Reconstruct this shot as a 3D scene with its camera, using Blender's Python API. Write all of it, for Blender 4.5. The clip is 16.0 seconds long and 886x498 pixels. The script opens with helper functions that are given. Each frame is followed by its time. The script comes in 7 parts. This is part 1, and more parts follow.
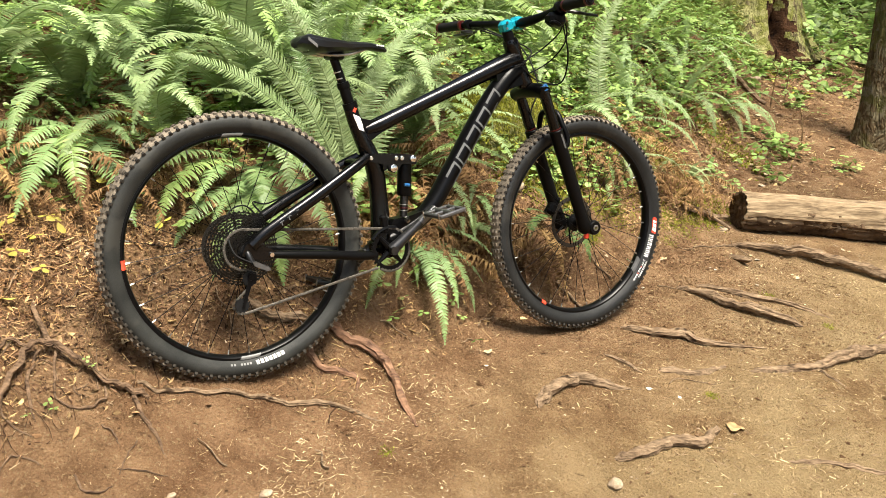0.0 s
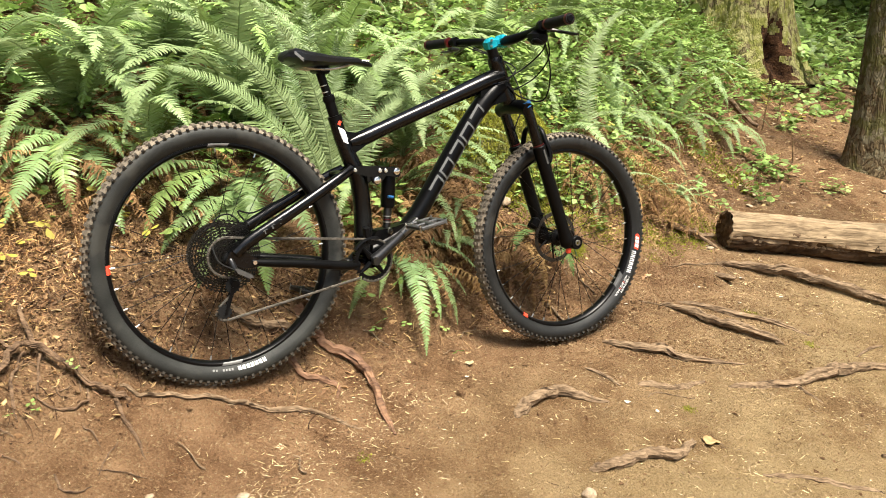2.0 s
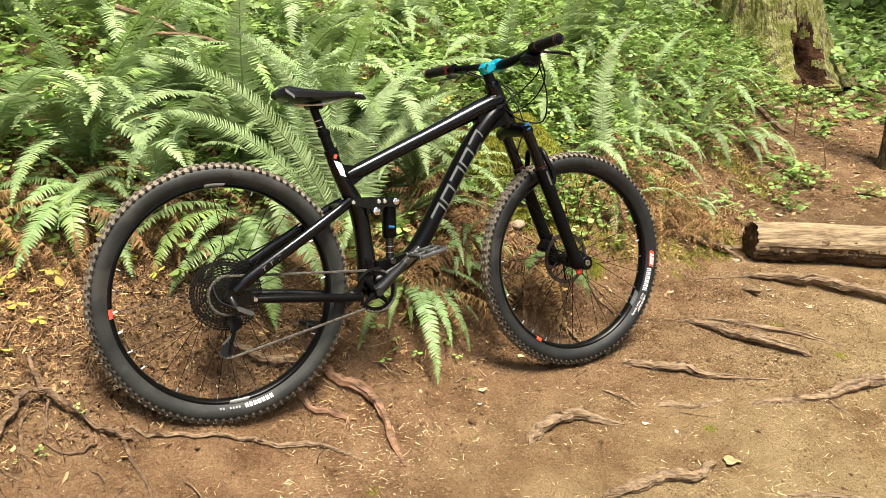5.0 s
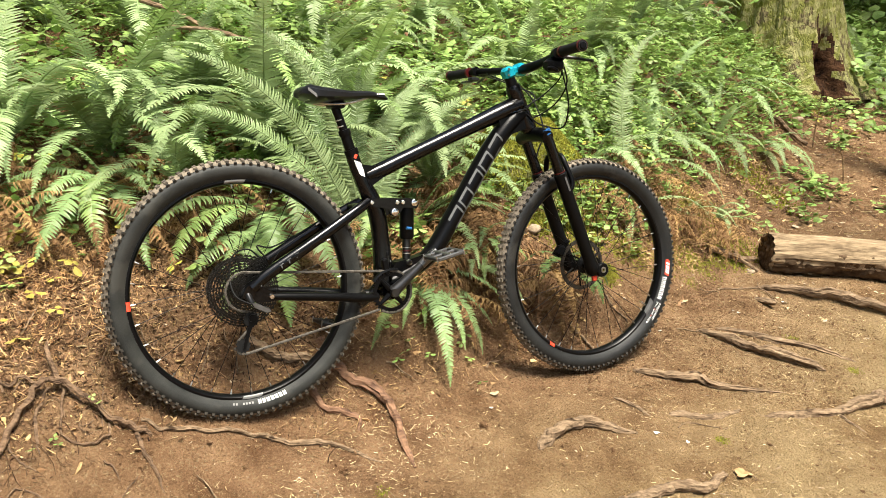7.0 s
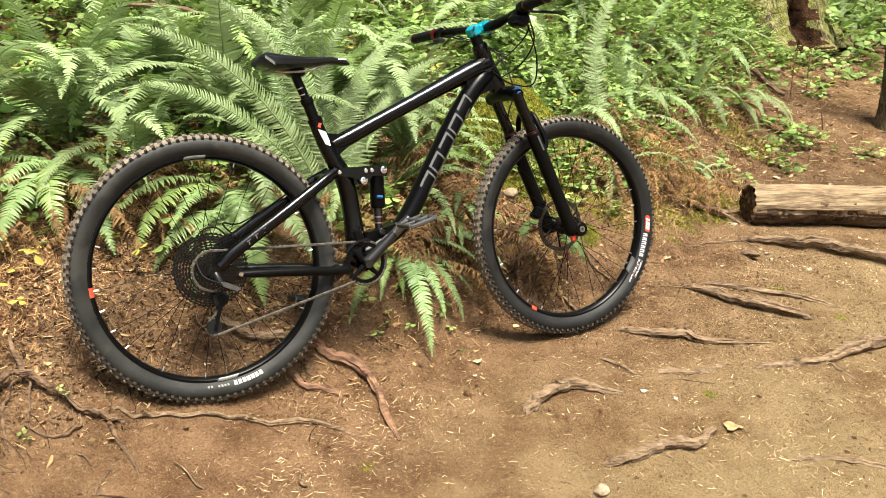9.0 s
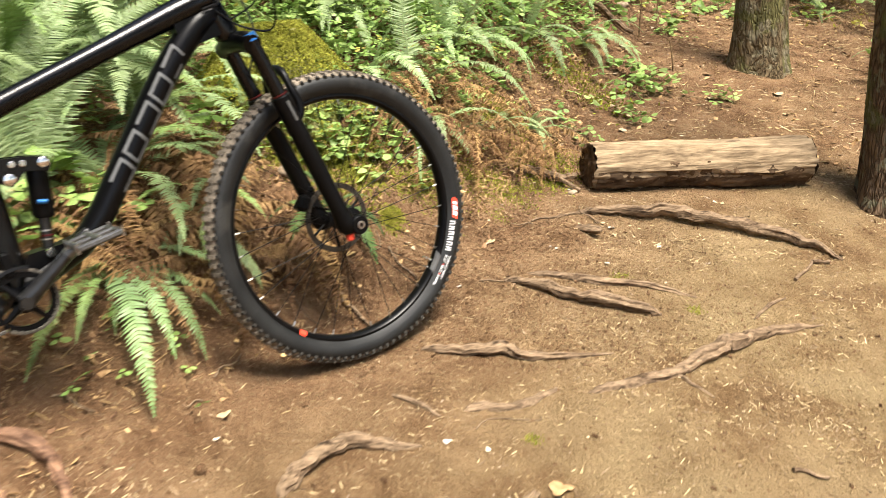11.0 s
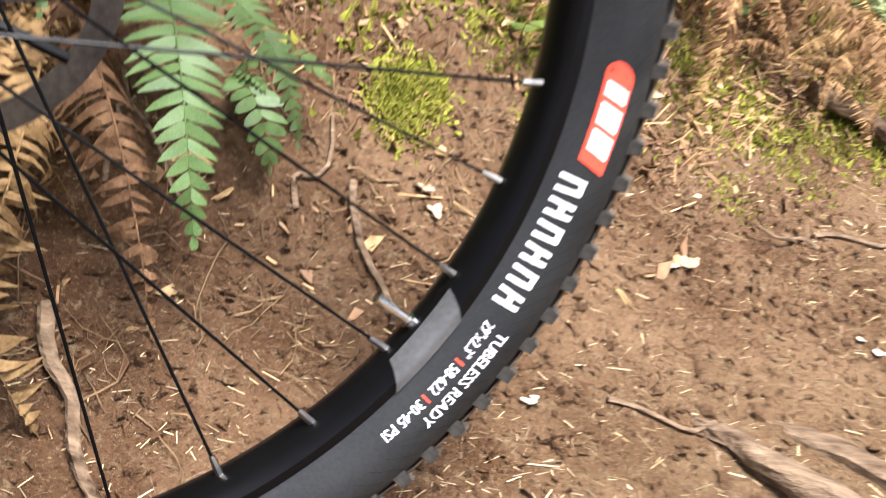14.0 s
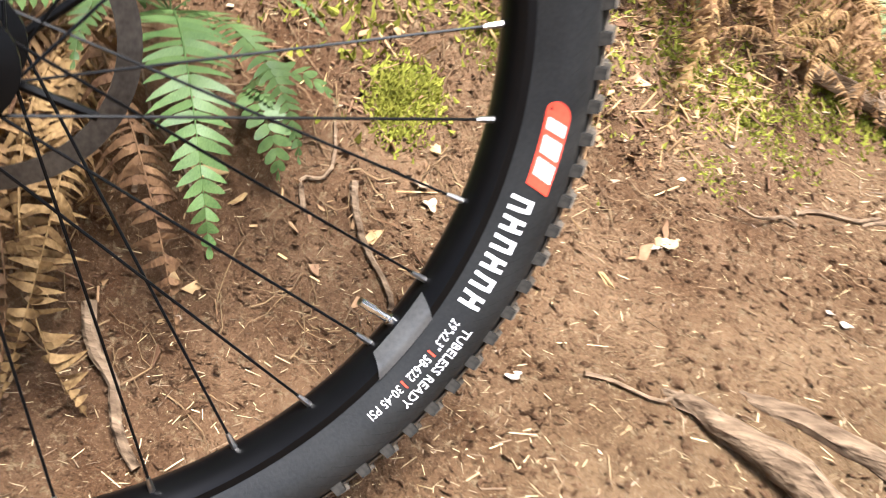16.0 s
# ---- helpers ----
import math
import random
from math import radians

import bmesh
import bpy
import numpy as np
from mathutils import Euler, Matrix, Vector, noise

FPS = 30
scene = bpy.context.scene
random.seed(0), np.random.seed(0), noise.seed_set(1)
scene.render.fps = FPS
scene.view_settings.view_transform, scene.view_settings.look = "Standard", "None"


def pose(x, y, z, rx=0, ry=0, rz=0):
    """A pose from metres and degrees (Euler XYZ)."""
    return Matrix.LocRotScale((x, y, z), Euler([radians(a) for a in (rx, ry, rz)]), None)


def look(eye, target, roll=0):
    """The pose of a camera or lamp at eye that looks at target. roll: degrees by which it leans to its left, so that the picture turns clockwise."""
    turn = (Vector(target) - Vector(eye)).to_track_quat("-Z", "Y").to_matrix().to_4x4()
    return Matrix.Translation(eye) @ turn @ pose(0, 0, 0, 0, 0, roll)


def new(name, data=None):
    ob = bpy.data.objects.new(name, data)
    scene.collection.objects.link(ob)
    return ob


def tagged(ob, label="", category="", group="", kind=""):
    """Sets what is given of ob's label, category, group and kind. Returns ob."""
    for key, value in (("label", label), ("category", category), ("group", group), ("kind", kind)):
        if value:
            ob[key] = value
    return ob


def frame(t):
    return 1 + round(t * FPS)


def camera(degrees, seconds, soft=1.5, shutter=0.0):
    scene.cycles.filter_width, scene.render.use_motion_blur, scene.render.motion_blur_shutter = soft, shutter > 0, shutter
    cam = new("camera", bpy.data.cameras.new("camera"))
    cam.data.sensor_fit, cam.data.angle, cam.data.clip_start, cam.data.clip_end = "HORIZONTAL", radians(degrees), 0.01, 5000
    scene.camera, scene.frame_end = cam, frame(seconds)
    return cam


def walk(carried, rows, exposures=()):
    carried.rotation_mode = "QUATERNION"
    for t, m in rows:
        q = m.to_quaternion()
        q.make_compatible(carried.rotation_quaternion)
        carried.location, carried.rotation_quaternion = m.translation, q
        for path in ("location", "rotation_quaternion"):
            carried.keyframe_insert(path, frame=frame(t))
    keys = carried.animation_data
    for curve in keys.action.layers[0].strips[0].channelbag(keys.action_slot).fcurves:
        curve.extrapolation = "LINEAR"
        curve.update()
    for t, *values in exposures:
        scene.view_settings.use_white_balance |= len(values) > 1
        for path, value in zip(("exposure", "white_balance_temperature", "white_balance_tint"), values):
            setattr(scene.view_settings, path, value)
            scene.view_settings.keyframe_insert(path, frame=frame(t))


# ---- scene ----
cam = camera(55.3, 16.0, soft=0.75, shutter=0.42)
PATH = [
    (0, (0.000, 0.000, 1.200), (0.000, 1.932, 0.683), 0.00),
    (0.5, (-0.006, 0.003, 1.192), (-0.003, 1.936, 0.676), 0.00),
    (1, (-0.005, -0.001, 1.199), (0.006, 1.933, 0.689), 0.46),
    (1.5, (-0.009, -0.017, 1.206), (0.003, 1.919, 0.706), 0.53),
    (2, (0.063, -0.051, 1.188), (0.057, 1.893, 0.716), 0.79),
    (2.5, (0.159, -0.064, 1.186), (0.139, 1.884, 0.734), 0.59),
    (3, (0.184, -0.064, 1.185), (0.066, 1.889, 0.768), -0.81),
    (5.3, (0.213, -0.032, 1.191), (0.083, 1.921, 0.780), -3.05),
    (5.5, (0.210, -0.044, 1.192), (0.072, 1.909, 0.783), -2.97),
    (6, (0.214, -0.046, 1.201), (0.056, 1.905, 0.791), -1.94),
    (6.5, (0.201, -0.044, 1.198), (0.045, 1.908, 0.791), -1.25),
    (7, (0.192, -0.034, 1.201), (0.041, 1.917, 0.788), -1.23),
    (7.5, (0.189, -0.022, 1.195), (0.032, 1.929, 0.783), -1.40),
    (8, (0.185, -0.010, 1.188), (0.039, 1.940, 0.773), -2.48),
    (8.2, (0.193, -0.005, 1.177), (0.050, 1.945, 0.755), -3.26),
    (10.5, (0.395, 0.458, 1.137), (0.340, 2.370, 0.553), -6.70),
    (11, (0.548, 0.777, 1.102), (0.703, 2.672, 0.480), -4.92),
    (11.5, (0.705, 1.119, 1.104), (0.819, 3.013, 0.471), -4.00),
    (12, (0.716, 1.495, 1.079), (0.837, 3.379, 0.420), -3.35),
    (12.5, (0.792, 1.765, 1.034), (0.909, 3.607, 0.262), -4.95),
    (13, (0.856, 2.129, 0.961), (0.925, 3.965, 0.171), 0.93),
    (13.5, (0.806, 2.400, 0.767), (0.780, 4.233, -0.033), 8.09),
    (14, (0.738, 2.557, 0.599), (0.582, 4.361, -0.249), 10.88),
    (14.5, (0.713, 2.610, 0.561), (0.548, 4.398, -0.320), 11.31),
    (15, (0.724, 2.596, 0.584), (0.537, 4.373, -0.314), 13.13),
    (15.5, (0.731, 2.582, 0.597), (0.528, 4.352, -0.311), 12.72),
    (16, (0.778, 2.501, 0.674), (0.563, 4.247, -0.278), 8.88),
]
EXPOSURES = [(0.0, 1.68, 6750, 8), (8.2, 1.70, 6700, 7), (11.0, 1.80, 6600, 10), (12.0, 1.93, 6350, 11), (12.5, 1.86, 6150, 12), (13.5, 1.72, 6150, 16), (14.0, 2.08, 5850, 16), (16.0, 2.20, 5850, 14)]
walk(cam, [(t, look(eye, target, roll)) for t, eye, target, roll in PATH], EXPOSURES)

# ---- sky, sun and exposure: soft shade under a bright forest sky ----
world = bpy.data.worlds.new("forest_sky")
scene.world = world
world.use_nodes = True
wn = world.node_tree.nodes
sky = wn.new("ShaderNodeTexSky")
sky.sky_type = "NISHITA"
sky.sun_disc = False
SUN_UP, SUN_ROUND = 66.0, 140.0
sky.sun_elevation, sky.sun_rotation = radians(SUN_UP), radians(SUN_ROUND)
sky.dust_density = 3.0
world.node_tree.links.new(sky.outputs[0], wn["Background"].inputs[0])
wn["Background"].inputs[1].default_value = 0.105
sun = new("sun", bpy.data.lights.new("sun", "SUN"))
sun.data.energy, sun.data.angle, sun.data.color = 3.75, radians(24), (1.0, 0.95, 0.86)
way = Vector((math.sin(radians(SUN_ROUND)) * math.cos(radians(SUN_UP)), math.cos(radians(SUN_ROUND)) * math.cos(radians(SUN_UP)), math.sin(radians(SUN_UP))))
sun.matrix_world = look(way * 20, (0, 0, 0))


# ---- materials ----
def material(name, dark, light, scale=8.0, rough=0.7, metal=0.0, bump=0.2, bump_scale=60.0, vary="", spread=0.25, thin=0.0, spec=0.5, detail=6.0, coat=0.0, wear=None, wear_at=0.62, stretch=(1, 1, 1), depth=0.01, low=0.36, high=0.64):
    """Two tones mixed by noise at two scales, a fine relief, and an optional third tone of wear or dirt."""
    m = bpy.data.materials.new(name)
    m.use_nodes = True
    t = m.node_tree
    n, link = t.nodes, t.links.new
    b = n["Principled BSDF"]
    co = n.new("ShaderNodeTexCoord")
    mp = n.new("ShaderNodeMapping")
    mp.inputs["Scale"].default_value = stretch
    link(co.outputs["Object"], mp.inputs[0])
    big, fine = n.new("ShaderNodeTexNoise"), n.new("ShaderNodeTexNoise")
    for tex, s in ((big, scale), (fine, bump_scale)):
        tex.inputs["Scale"].default_value, tex.inputs["Detail"].default_value = s, detail
        link(mp.outputs[0], tex.inputs["Vector"])
    both = n.new("ShaderNodeMix")
    both.inputs[0].default_value = 0.4
    link(big.outputs["Fac"], both.inputs[2])
    link(fine.outputs["Fac"], both.inputs[3])
    ramp = n.new("ShaderNodeMapRange")
    ramp.inputs[1].default_value, ramp.inputs[2].default_value = low, high
    link(both.outputs[0], ramp.inputs[0])
    mix = n.new("ShaderNodeMix")
    mix.data_type = "RGBA"
    mix.inputs[6].default_value, mix.inputs[7].default_value = (*dark, 1), (*light, 1)
    link(ramp.outputs[0], mix.inputs[0])
    colour = mix.outputs[2]
    if wear:
        patch = n.new("ShaderNodeTexNoise")
        patch.inputs["Scale"].default_value, patch.inputs["Detail"].default_value = scale * 0.6, 9.0
        link(mp.outputs[0], patch.inputs["Vector"])
        edge = n.new("ShaderNodeMapRange")
        edge.inputs[1].default_value, edge.inputs[2].default_value = wear_at, wear_at + 0.07
        link(patch.outputs["Fac"], edge.inputs[0])
        worn = n.new("ShaderNodeMix")
        worn.data_type = "RGBA"
        link(edge.outputs[0], worn.inputs[0])
        link(colour, worn.inputs[6])
        worn.inputs[7].default_value = (*wear, 1)
        colour = worn.outputs[2]
    if vary:
        pick = n.new("ShaderNodeObjectInfo" if vary == "object" else "ShaderNodeNewGeometry")
        span = n.new("ShaderNodeMapRange")
        span.inputs[3].default_value, span.inputs[4].default_value = 1 - spread, 1 + spread
        link(pick.outputs["Random" if vary == "object" else "Random Per Island"], span.inputs[0])
        hsv = n.new("ShaderNodeHueSaturation")
        hue = n.new("ShaderNodeMapRange")
        hue.inputs[3].default_value, hue.inputs[4].default_value = 0.5 - spread * 0.025, 0.5 + spread * 0.03
        link(pick.outputs["Random" if vary == "object" else "Random Per Island"], hue.inputs[0])
        link(hue.outputs[0], hsv.inputs["Hue"])
        link(span.outputs[0], hsv.inputs["Value"])
        link(colour, hsv.inputs["Color"])
        colour = hsv.outputs[0]
    link(colour, b.inputs["Base Color"])
    b.inputs["Roughness"].default_value, b.inputs["Metallic"].default_value = rough, metal
    b.inputs["Specular IOR Level"].default_value = spec
    b.inputs["Coat Weight"].default_value, b.inputs["Coat Roughness"].default_value = coat, 0.08
    if bump:
        relief = n.new("ShaderNodeBump")
        relief.inputs["Strength"].default_value, relief.inputs["Distance"].default_value = bump, depth
        link(both.outputs[0], relief.inputs["Height"])
        link(relief.outputs[0], b.inputs["Normal"])
    if thin:
        leaf = n.new("ShaderNodeBsdfTranslucent")
        link(colour, leaf.inputs[0])
        two = n.new("ShaderNodeMixShader")
        two.inputs[0].default_value = thin
        link(b.outputs[0], two.inputs[1])
        link(leaf.outputs[0], two.inputs[2])
        link(two.outputs[0], n["Material Output"].inputs[0])
    return m


def plain(name, colour, rough=0.5, metal=0.0, bump=0.05, coat=0.0, spec=0.5, scale=40.0):
    """A nearly uniform surface with faint mottling."""
    return material(name, tuple(c * 0.8 for c in colour), tuple(min(1, c * 1.15) for c in colour), scale=scale, rough=rough, metal=metal, bump=bump, bump_scale=400, coat=coat, spec=spec, depth=0.001)


def soil_material(name="trail_soil"):
    """Earth: rusty humus on the bank, paler dust where the trail is worn, with crumbs, pits and straw-coloured flecks."""
    m = bpy.data.materials.new(name)
    m.use_nodes = True
    t = m.node_tree
    n, link = t.nodes, t.links.new
    b = n["Principled BSDF"]
    co = n.new("ShaderNodeTexCoord")

    def tex(scale, detail, rough=0.6):
        q = n.new("ShaderNodeTexNoise")
        q.inputs["Scale"].default_value, q.inputs["Detail"].default_value, q.inputs["Roughness"].default_value = scale, detail, rough
        link(co.outputs["Object"], q.inputs["Vector"])
        return q.outputs["Fac"]

    def span(value, a, b2, c=0.0, d=1.0):
        q = n.new("ShaderNodeMapRange")
        for k, v in enumerate((a, b2, c, d)):
            q.inputs[k + 1].default_value = v
        link(value, q.inputs[0])
        return q.outputs[0]

    def mix(fac, a, b2):
        q = n.new("ShaderNodeMix")
        q.data_type = "RGBA"
        link(fac, q.inputs[0])
        for k, v in ((6, a), (7, b2)):
            if isinstance(v, tuple):
                q.inputs[k].default_value = (*v, 1)
            else:
                link(v, q.inputs[k])
        return q.outputs[2]

    worn = n.new("ShaderNodeAttribute")
    worn.attribute_name = "worn"
    mid, fine, grit = tex(7, 8), tex(85, 8, 0.75), tex(300, 4, 0.75)
    wide = tex(2.1, 7, 0.62)
    bank = mix(span(mid, 0.35, 0.65), (0.125, 0.064, 0.031), (0.260, 0.154, 0.083))
    dust = mix(span(mid, 0.35, 0.65), (0.165, 0.100, 0.045), (0.290, 0.205, 0.102))
    dust = mix(span(wide, 0.44, 0.60, 0.0, 0.75), dust, (0.325, 0.240, 0.125))
    dust = mix(span(wide, 0.46, 0.34, 0.0, 0.6), dust, (0.150, 0.088, 0.042))
    tone = mix(worn.outputs["Fac"], bank, dust)
    tone = mix(span(fine, 0.55, 0.64, 0.0, 0.8), tone, (0.315, 0.225, 0.125))
    tone = mix(span(fine, 0.43, 0.30, 0.0, 0.45), tone, (0.065, 0.034, 0.016))
    tone = mix(span(grit, 0.565, 0.65, 0.0, 0.5), tone, (0.37, 0.27, 0.16))
    tone = mix(span(grit, 0.43, 0.34, 0.0, 0.4), tone, (0.050, 0.027, 0.013))
    link(tone, b.inputs["Base Color"])
    b.inputs["Roughness"].default_value, b.inputs["Specular IOR Level"].default_value = 0.95, 0.08
    crumbs = n.new("ShaderNodeTexVoronoi")
    crumbs.inputs["Scale"].default_value = 95
    link(co.outputs["Object"], crumbs.inputs["Vector"])
    last = None
    for value, strength, depth in ((tex(26, 8, 0.7), 0.8, 0.05), (fine, 0.9, 0.022), (grit, 0.8, 0.007), (crumbs.outputs["Distance"], 0.5, 0.005)):
        r = n.new("ShaderNodeBump")
        r.inputs["Strength"].default_value, r.inputs["Distance"].default_value = strength, depth
        link(value, r.inputs["Height"])
        if last:
            link(last, r.inputs["Normal"])
        last = r.outputs[0]
    link(last, b.inputs["Normal"])
    return m


def bark_material(name, dark, light, moss=None, moss_at=0.5):
    """Plated bark: upright cracked plates, dark furrows, and patches of moss or lichen."""
    m = bpy.data.materials.new(name)
    m.use_nodes = True
    t = m.node_tree
    n, link = t.nodes, t.links.new
    b = n["Principled BSDF"]
    co, mp = n.new("ShaderNodeTexCoord"), n.new("ShaderNodeMapping")
    mp.inputs["Scale"].default_value = (1, 1, 0.28)
    link(co.outputs["Object"], mp.inputs[0])
    warp = n.new("ShaderNodeTexNoise")
    warp.inputs["Scale"].default_value, warp.inputs["Detail"].default_value = 9, 6
    link(mp.outputs[0], warp.inputs["Vector"])
    push = n.new("ShaderNodeVectorMath")
    push.operation = "MULTIPLY_ADD"
    push.inputs[1].default_value = (0.19, 0.19, 0.19)
    link(warp.outputs["Color"], push.inputs[0])
    link(mp.outputs[0], push.inputs[2])
    cell = n.new("ShaderNodeTexVoronoi")
    cell.feature = "DISTANCE_TO_EDGE"
    cell.inputs["Scale"].default_value = 42
    link(push.outputs[0], cell.inputs["Vector"])
    crack = n.new("ShaderNodeMapRange")
    crack.inputs[1].default_value, crack.inputs[2].default_value = -0.10, 0.20
    link(cell.outputs["Distance"], crack.inputs[0])
    fine = n.new("ShaderNodeTexNoise")
    fine.inputs["Scale"].default_value, fine.inputs["Detail"].default_value = 40, 8
    link(mp.outputs[0], fine.inputs["Vector"])
    high = n.new("ShaderNodeMath")
    high.operation = "MULTIPLY"
    link(crack.outputs[0], high.inputs[0])
    link(fine.outputs["Fac"], high.inputs[1])
    wide = n.new("ShaderNodeMapRange")
    wide.inputs[1].default_value, wide.inputs[2].default_value = 0.05, 0.62
    link(high.outputs[0], wide.inputs[0])
    mix = n.new("ShaderNodeMix")
    mix.data_type = "RGBA"
    mix.inputs[6].default_value, mix.inputs[7].default_value = (*dark, 1), (*light, 1)
    link(wide.outputs[0], mix.inputs[0])
    tone = mix.outputs[2]
    if moss:
        for k, (scale, colour) in enumerate(((5.0, moss), (16.0, (moss[0] * 1.5, moss[1] * 1.4, moss[2] * 2.2)))):
            patch = n.new("ShaderNodeTexNoise")
            patch.inputs["Scale"].default_value, patch.inputs["Detail"].default_value = scale, 10
            link(co.outputs["Object"], patch.inputs["Vector"])
            edge = n.new("ShaderNodeMapRange")
            edge.inputs[1].default_value, edge.inputs[2].default_value = moss_at + 0.05 * k, moss_at + 0.05 * k + 0.06
            link(patch.outputs["Fac"], edge.inputs[0])
            on = n.new("ShaderNodeMix")
            on.data_type = "RGBA"
            link(edge.outputs[0], on.inputs[0])
            link(tone, on.inputs[6])
            on.inputs[7].default_value = (*colour, 1)
            tone = on.outputs[2]
    link(tone, b.inputs["Base Color"])
    b.inputs["Roughness"].default_value, b.inputs["Specular IOR Level"].default_value = 0.95, 0.1
    relief = n.new("ShaderNodeBump")
    relief.inputs["Strength"].default_value, relief.inputs["Distance"].default_value = 1.0, 0.03
    link(high.outputs[0], relief.inputs["Height"])
    link(relief.outputs[0], b.inputs["Normal"])
    return m


SOIL = soil_material()
BARK = bark_material("dark_fir_bark", (0.040, 0.026, 0.015), (0.19, 0.130, 0.080), (0.12, 0.118, 0.048), 0.52)
LIGHT_BARK = bark_material("lichen_grey_bark", (0.060, 0.042, 0.023), (0.165, 0.122, 0.068), (0.125, 0.115, 0.046), 0.46)
MOSSY = bark_material("mossy_bark", (0.050, 0.038, 0.019), (0.21, 0.175, 0.092), (0.185, 0.190, 0.050), 0.42)
MOSS = material("moss", (0.12, 0.125, 0.014), (0.32, 0.31, 0.05), scale=20, rough=0.95, bump=0.3, bump_scale=180, vary="island", spread=0.35, thin=0.25, spec=0.1)
WOOD = material("weathered_log_wood", (0.062, 0.040, 0.022), (0.315, 0.232, 0.142), scale=38, rough=0.92, bump=0.7, bump_scale=130, stretch=(0.14, 1, 1), depth=0.014, spec=0.12, detail=12, wear=(0.085, 0.055, 0.033), wear_at=0.64, low=0.34, high=0.64)
CUT = material("dark_cut_end", (0.030, 0.019, 0.011), (0.13, 0.083, 0.048), scale=22, rough=0.95, bump=1.0, bump_scale=70, stretch=(0.25, 1, 1), depth=0.02, spec=0.1)
ROOT = material("dry_root_bark", (0.052, 0.032, 0.018), (0.265, 0.185, 0.115), scale=60, rough=0.9, bump=1.0, bump_scale=150, stretch=(0.3, 1, 1), depth=0.014, spec=0.1, detail=10, low=0.34, high=0.66, wear=(0.034, 0.021, 0.012), wear_at=0.61)
HUMUS = material("dark_humus", (0.030, 0.017, 0.009), (0.175, 0.104, 0.055), scale=12, rough=0.95, bump=0.2, vary="island", spread=0.6, spec=0.08)
# Rotten wood whose tone also holds the shade inside the trunk's hollow.
ROT = material("dark_rotten_wood", (0.010, 0.006, 0.004), (0.085, 0.042, 0.022), scale=16, rough=0.95, bump=1.0, bump_scale=60, depth=0.03, spec=0.05, low=0.38, high=0.66)
STONE = material("dusty_stone", (0.20, 0.145, 0.092), (0.35, 0.27, 0.19), scale=30, rough=0.92, bump=0.6, bump_scale=150, spec=0.15)
FERN = material("sword_fern_green", (0.175, 0.250, 0.088), (0.315, 0.405, 0.195), scale=7, rough=0.5, bump=0.25, bump_scale=300, vary="object", spread=0.25, thin=0.3, spec=0.28, depth=0.001)
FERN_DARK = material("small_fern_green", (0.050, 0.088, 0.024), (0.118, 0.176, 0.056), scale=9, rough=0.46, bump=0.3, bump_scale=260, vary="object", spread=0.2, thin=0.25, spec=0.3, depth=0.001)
FERN_MID = material("shaded_fern_green", (0.125, 0.200, 0.064), (0.245, 0.335, 0.140), scale=8, rough=0.44, bump=0.25, bump_scale=300, vary="object", spread=0.3, thin=0.3, spec=0.34, depth=0.001)
FERN_YOUNG = material("young_fern_green", (0.105, 0.175, 0.042), (0.29, 0.38, 0.125), scale=7, rough=0.42, bump=0.2, bump_scale=300, vary="object", spread=0.3, thin=0.28, depth=0.001)
FERN_RUST = material("curled_fern_rust", (0.105, 0.054, 0.023), (0.30, 0.180, 0.080), scale=16, rough=0.75, bump=0.6, bump_scale=90, vary="object", spread=0.35, thin=0.2, spec=0.2)
FERN_DEAD = material("dead_fern_rust", (0.150, 0.076, 0.031), (0.355, 0.215, 0.098), scale=16, rough=0.75, bump=0.6, bump_scale=90, vary="object", spread=0.4, thin=0.28, spec=0.2)
NEEDLES = material("dark_fir_needles", (0.02, 0.05, 0.012), (0.06, 0.11, 0.03), scale=3, rough=0.6, bump=0, vary="island", spread=0.4, thin=0.2)
LEAF = material("ground_cover_green", (0.115, 0.200, 0.036), (0.315, 0.420, 0.125), scale=5, rough=0.5, bump=0.1, bump_scale=200, vary="island", spread=0.40, thin=0.28, spec=0.35)
YELLOW = material("yellowing_leaves", (0.27, 0.24, 0.03), (0.48, 0.42, 0.09), scale=9, rough=0.6, bump=0.1, vary="island", spread=0.3, thin=0.3)
PALE = material("bleached_wood_scrap", (0.42, 0.34, 0.25), (0.72, 0.63, 0.50), scale=30, rough=0.85, bump=0.3, bump_scale=120, vary="object", spread=0.2)
LITTER = material("needle_litter", (0.22, 0.140, 0.070), (0.52, 0.395, 0.240), scale=12, rough=0.9, bump=0.1, vary="island", spread=0.6, spec=0.12)
RUST = material("rusty_litter", (0.140, 0.074, 0.034), (0.45, 0.285, 0.150), scale=9, rough=0.95, bump=0.1, vary="island", spread=0.6, spec=0.1)
ORANGE = material("orange_fern_litter", (0.230, 0.115, 0.050), (0.52, 0.320, 0.160), scale=14, rough=0.9, bump=0.1, vary="island", spread=0.45, spec=0.12)
CHIP = material("pale_wood_chip", (0.24, 0.165, 0.098), (0.48, 0.36, 0.24), scale=30, rough=0.85, bump=0.3, bump_scale=120, vary="island", spread=0.45)
STEM = material("brown_stem", (0.10, 0.055, 0.025), (0.25, 0.16, 0.07), scale=30, rough=0.85, bump=0.3)
RUBBER = material("tyre_rubber", (0.0075, 0.0080, 0.0082), (0.0175, 0.0180, 0.0175), scale=14, rough=0.5, bump=0.4, bump_scale=420, wear=(0.030, 0.0295, 0.027), wear_at=0.58, depth=0.001, spec=0.26)
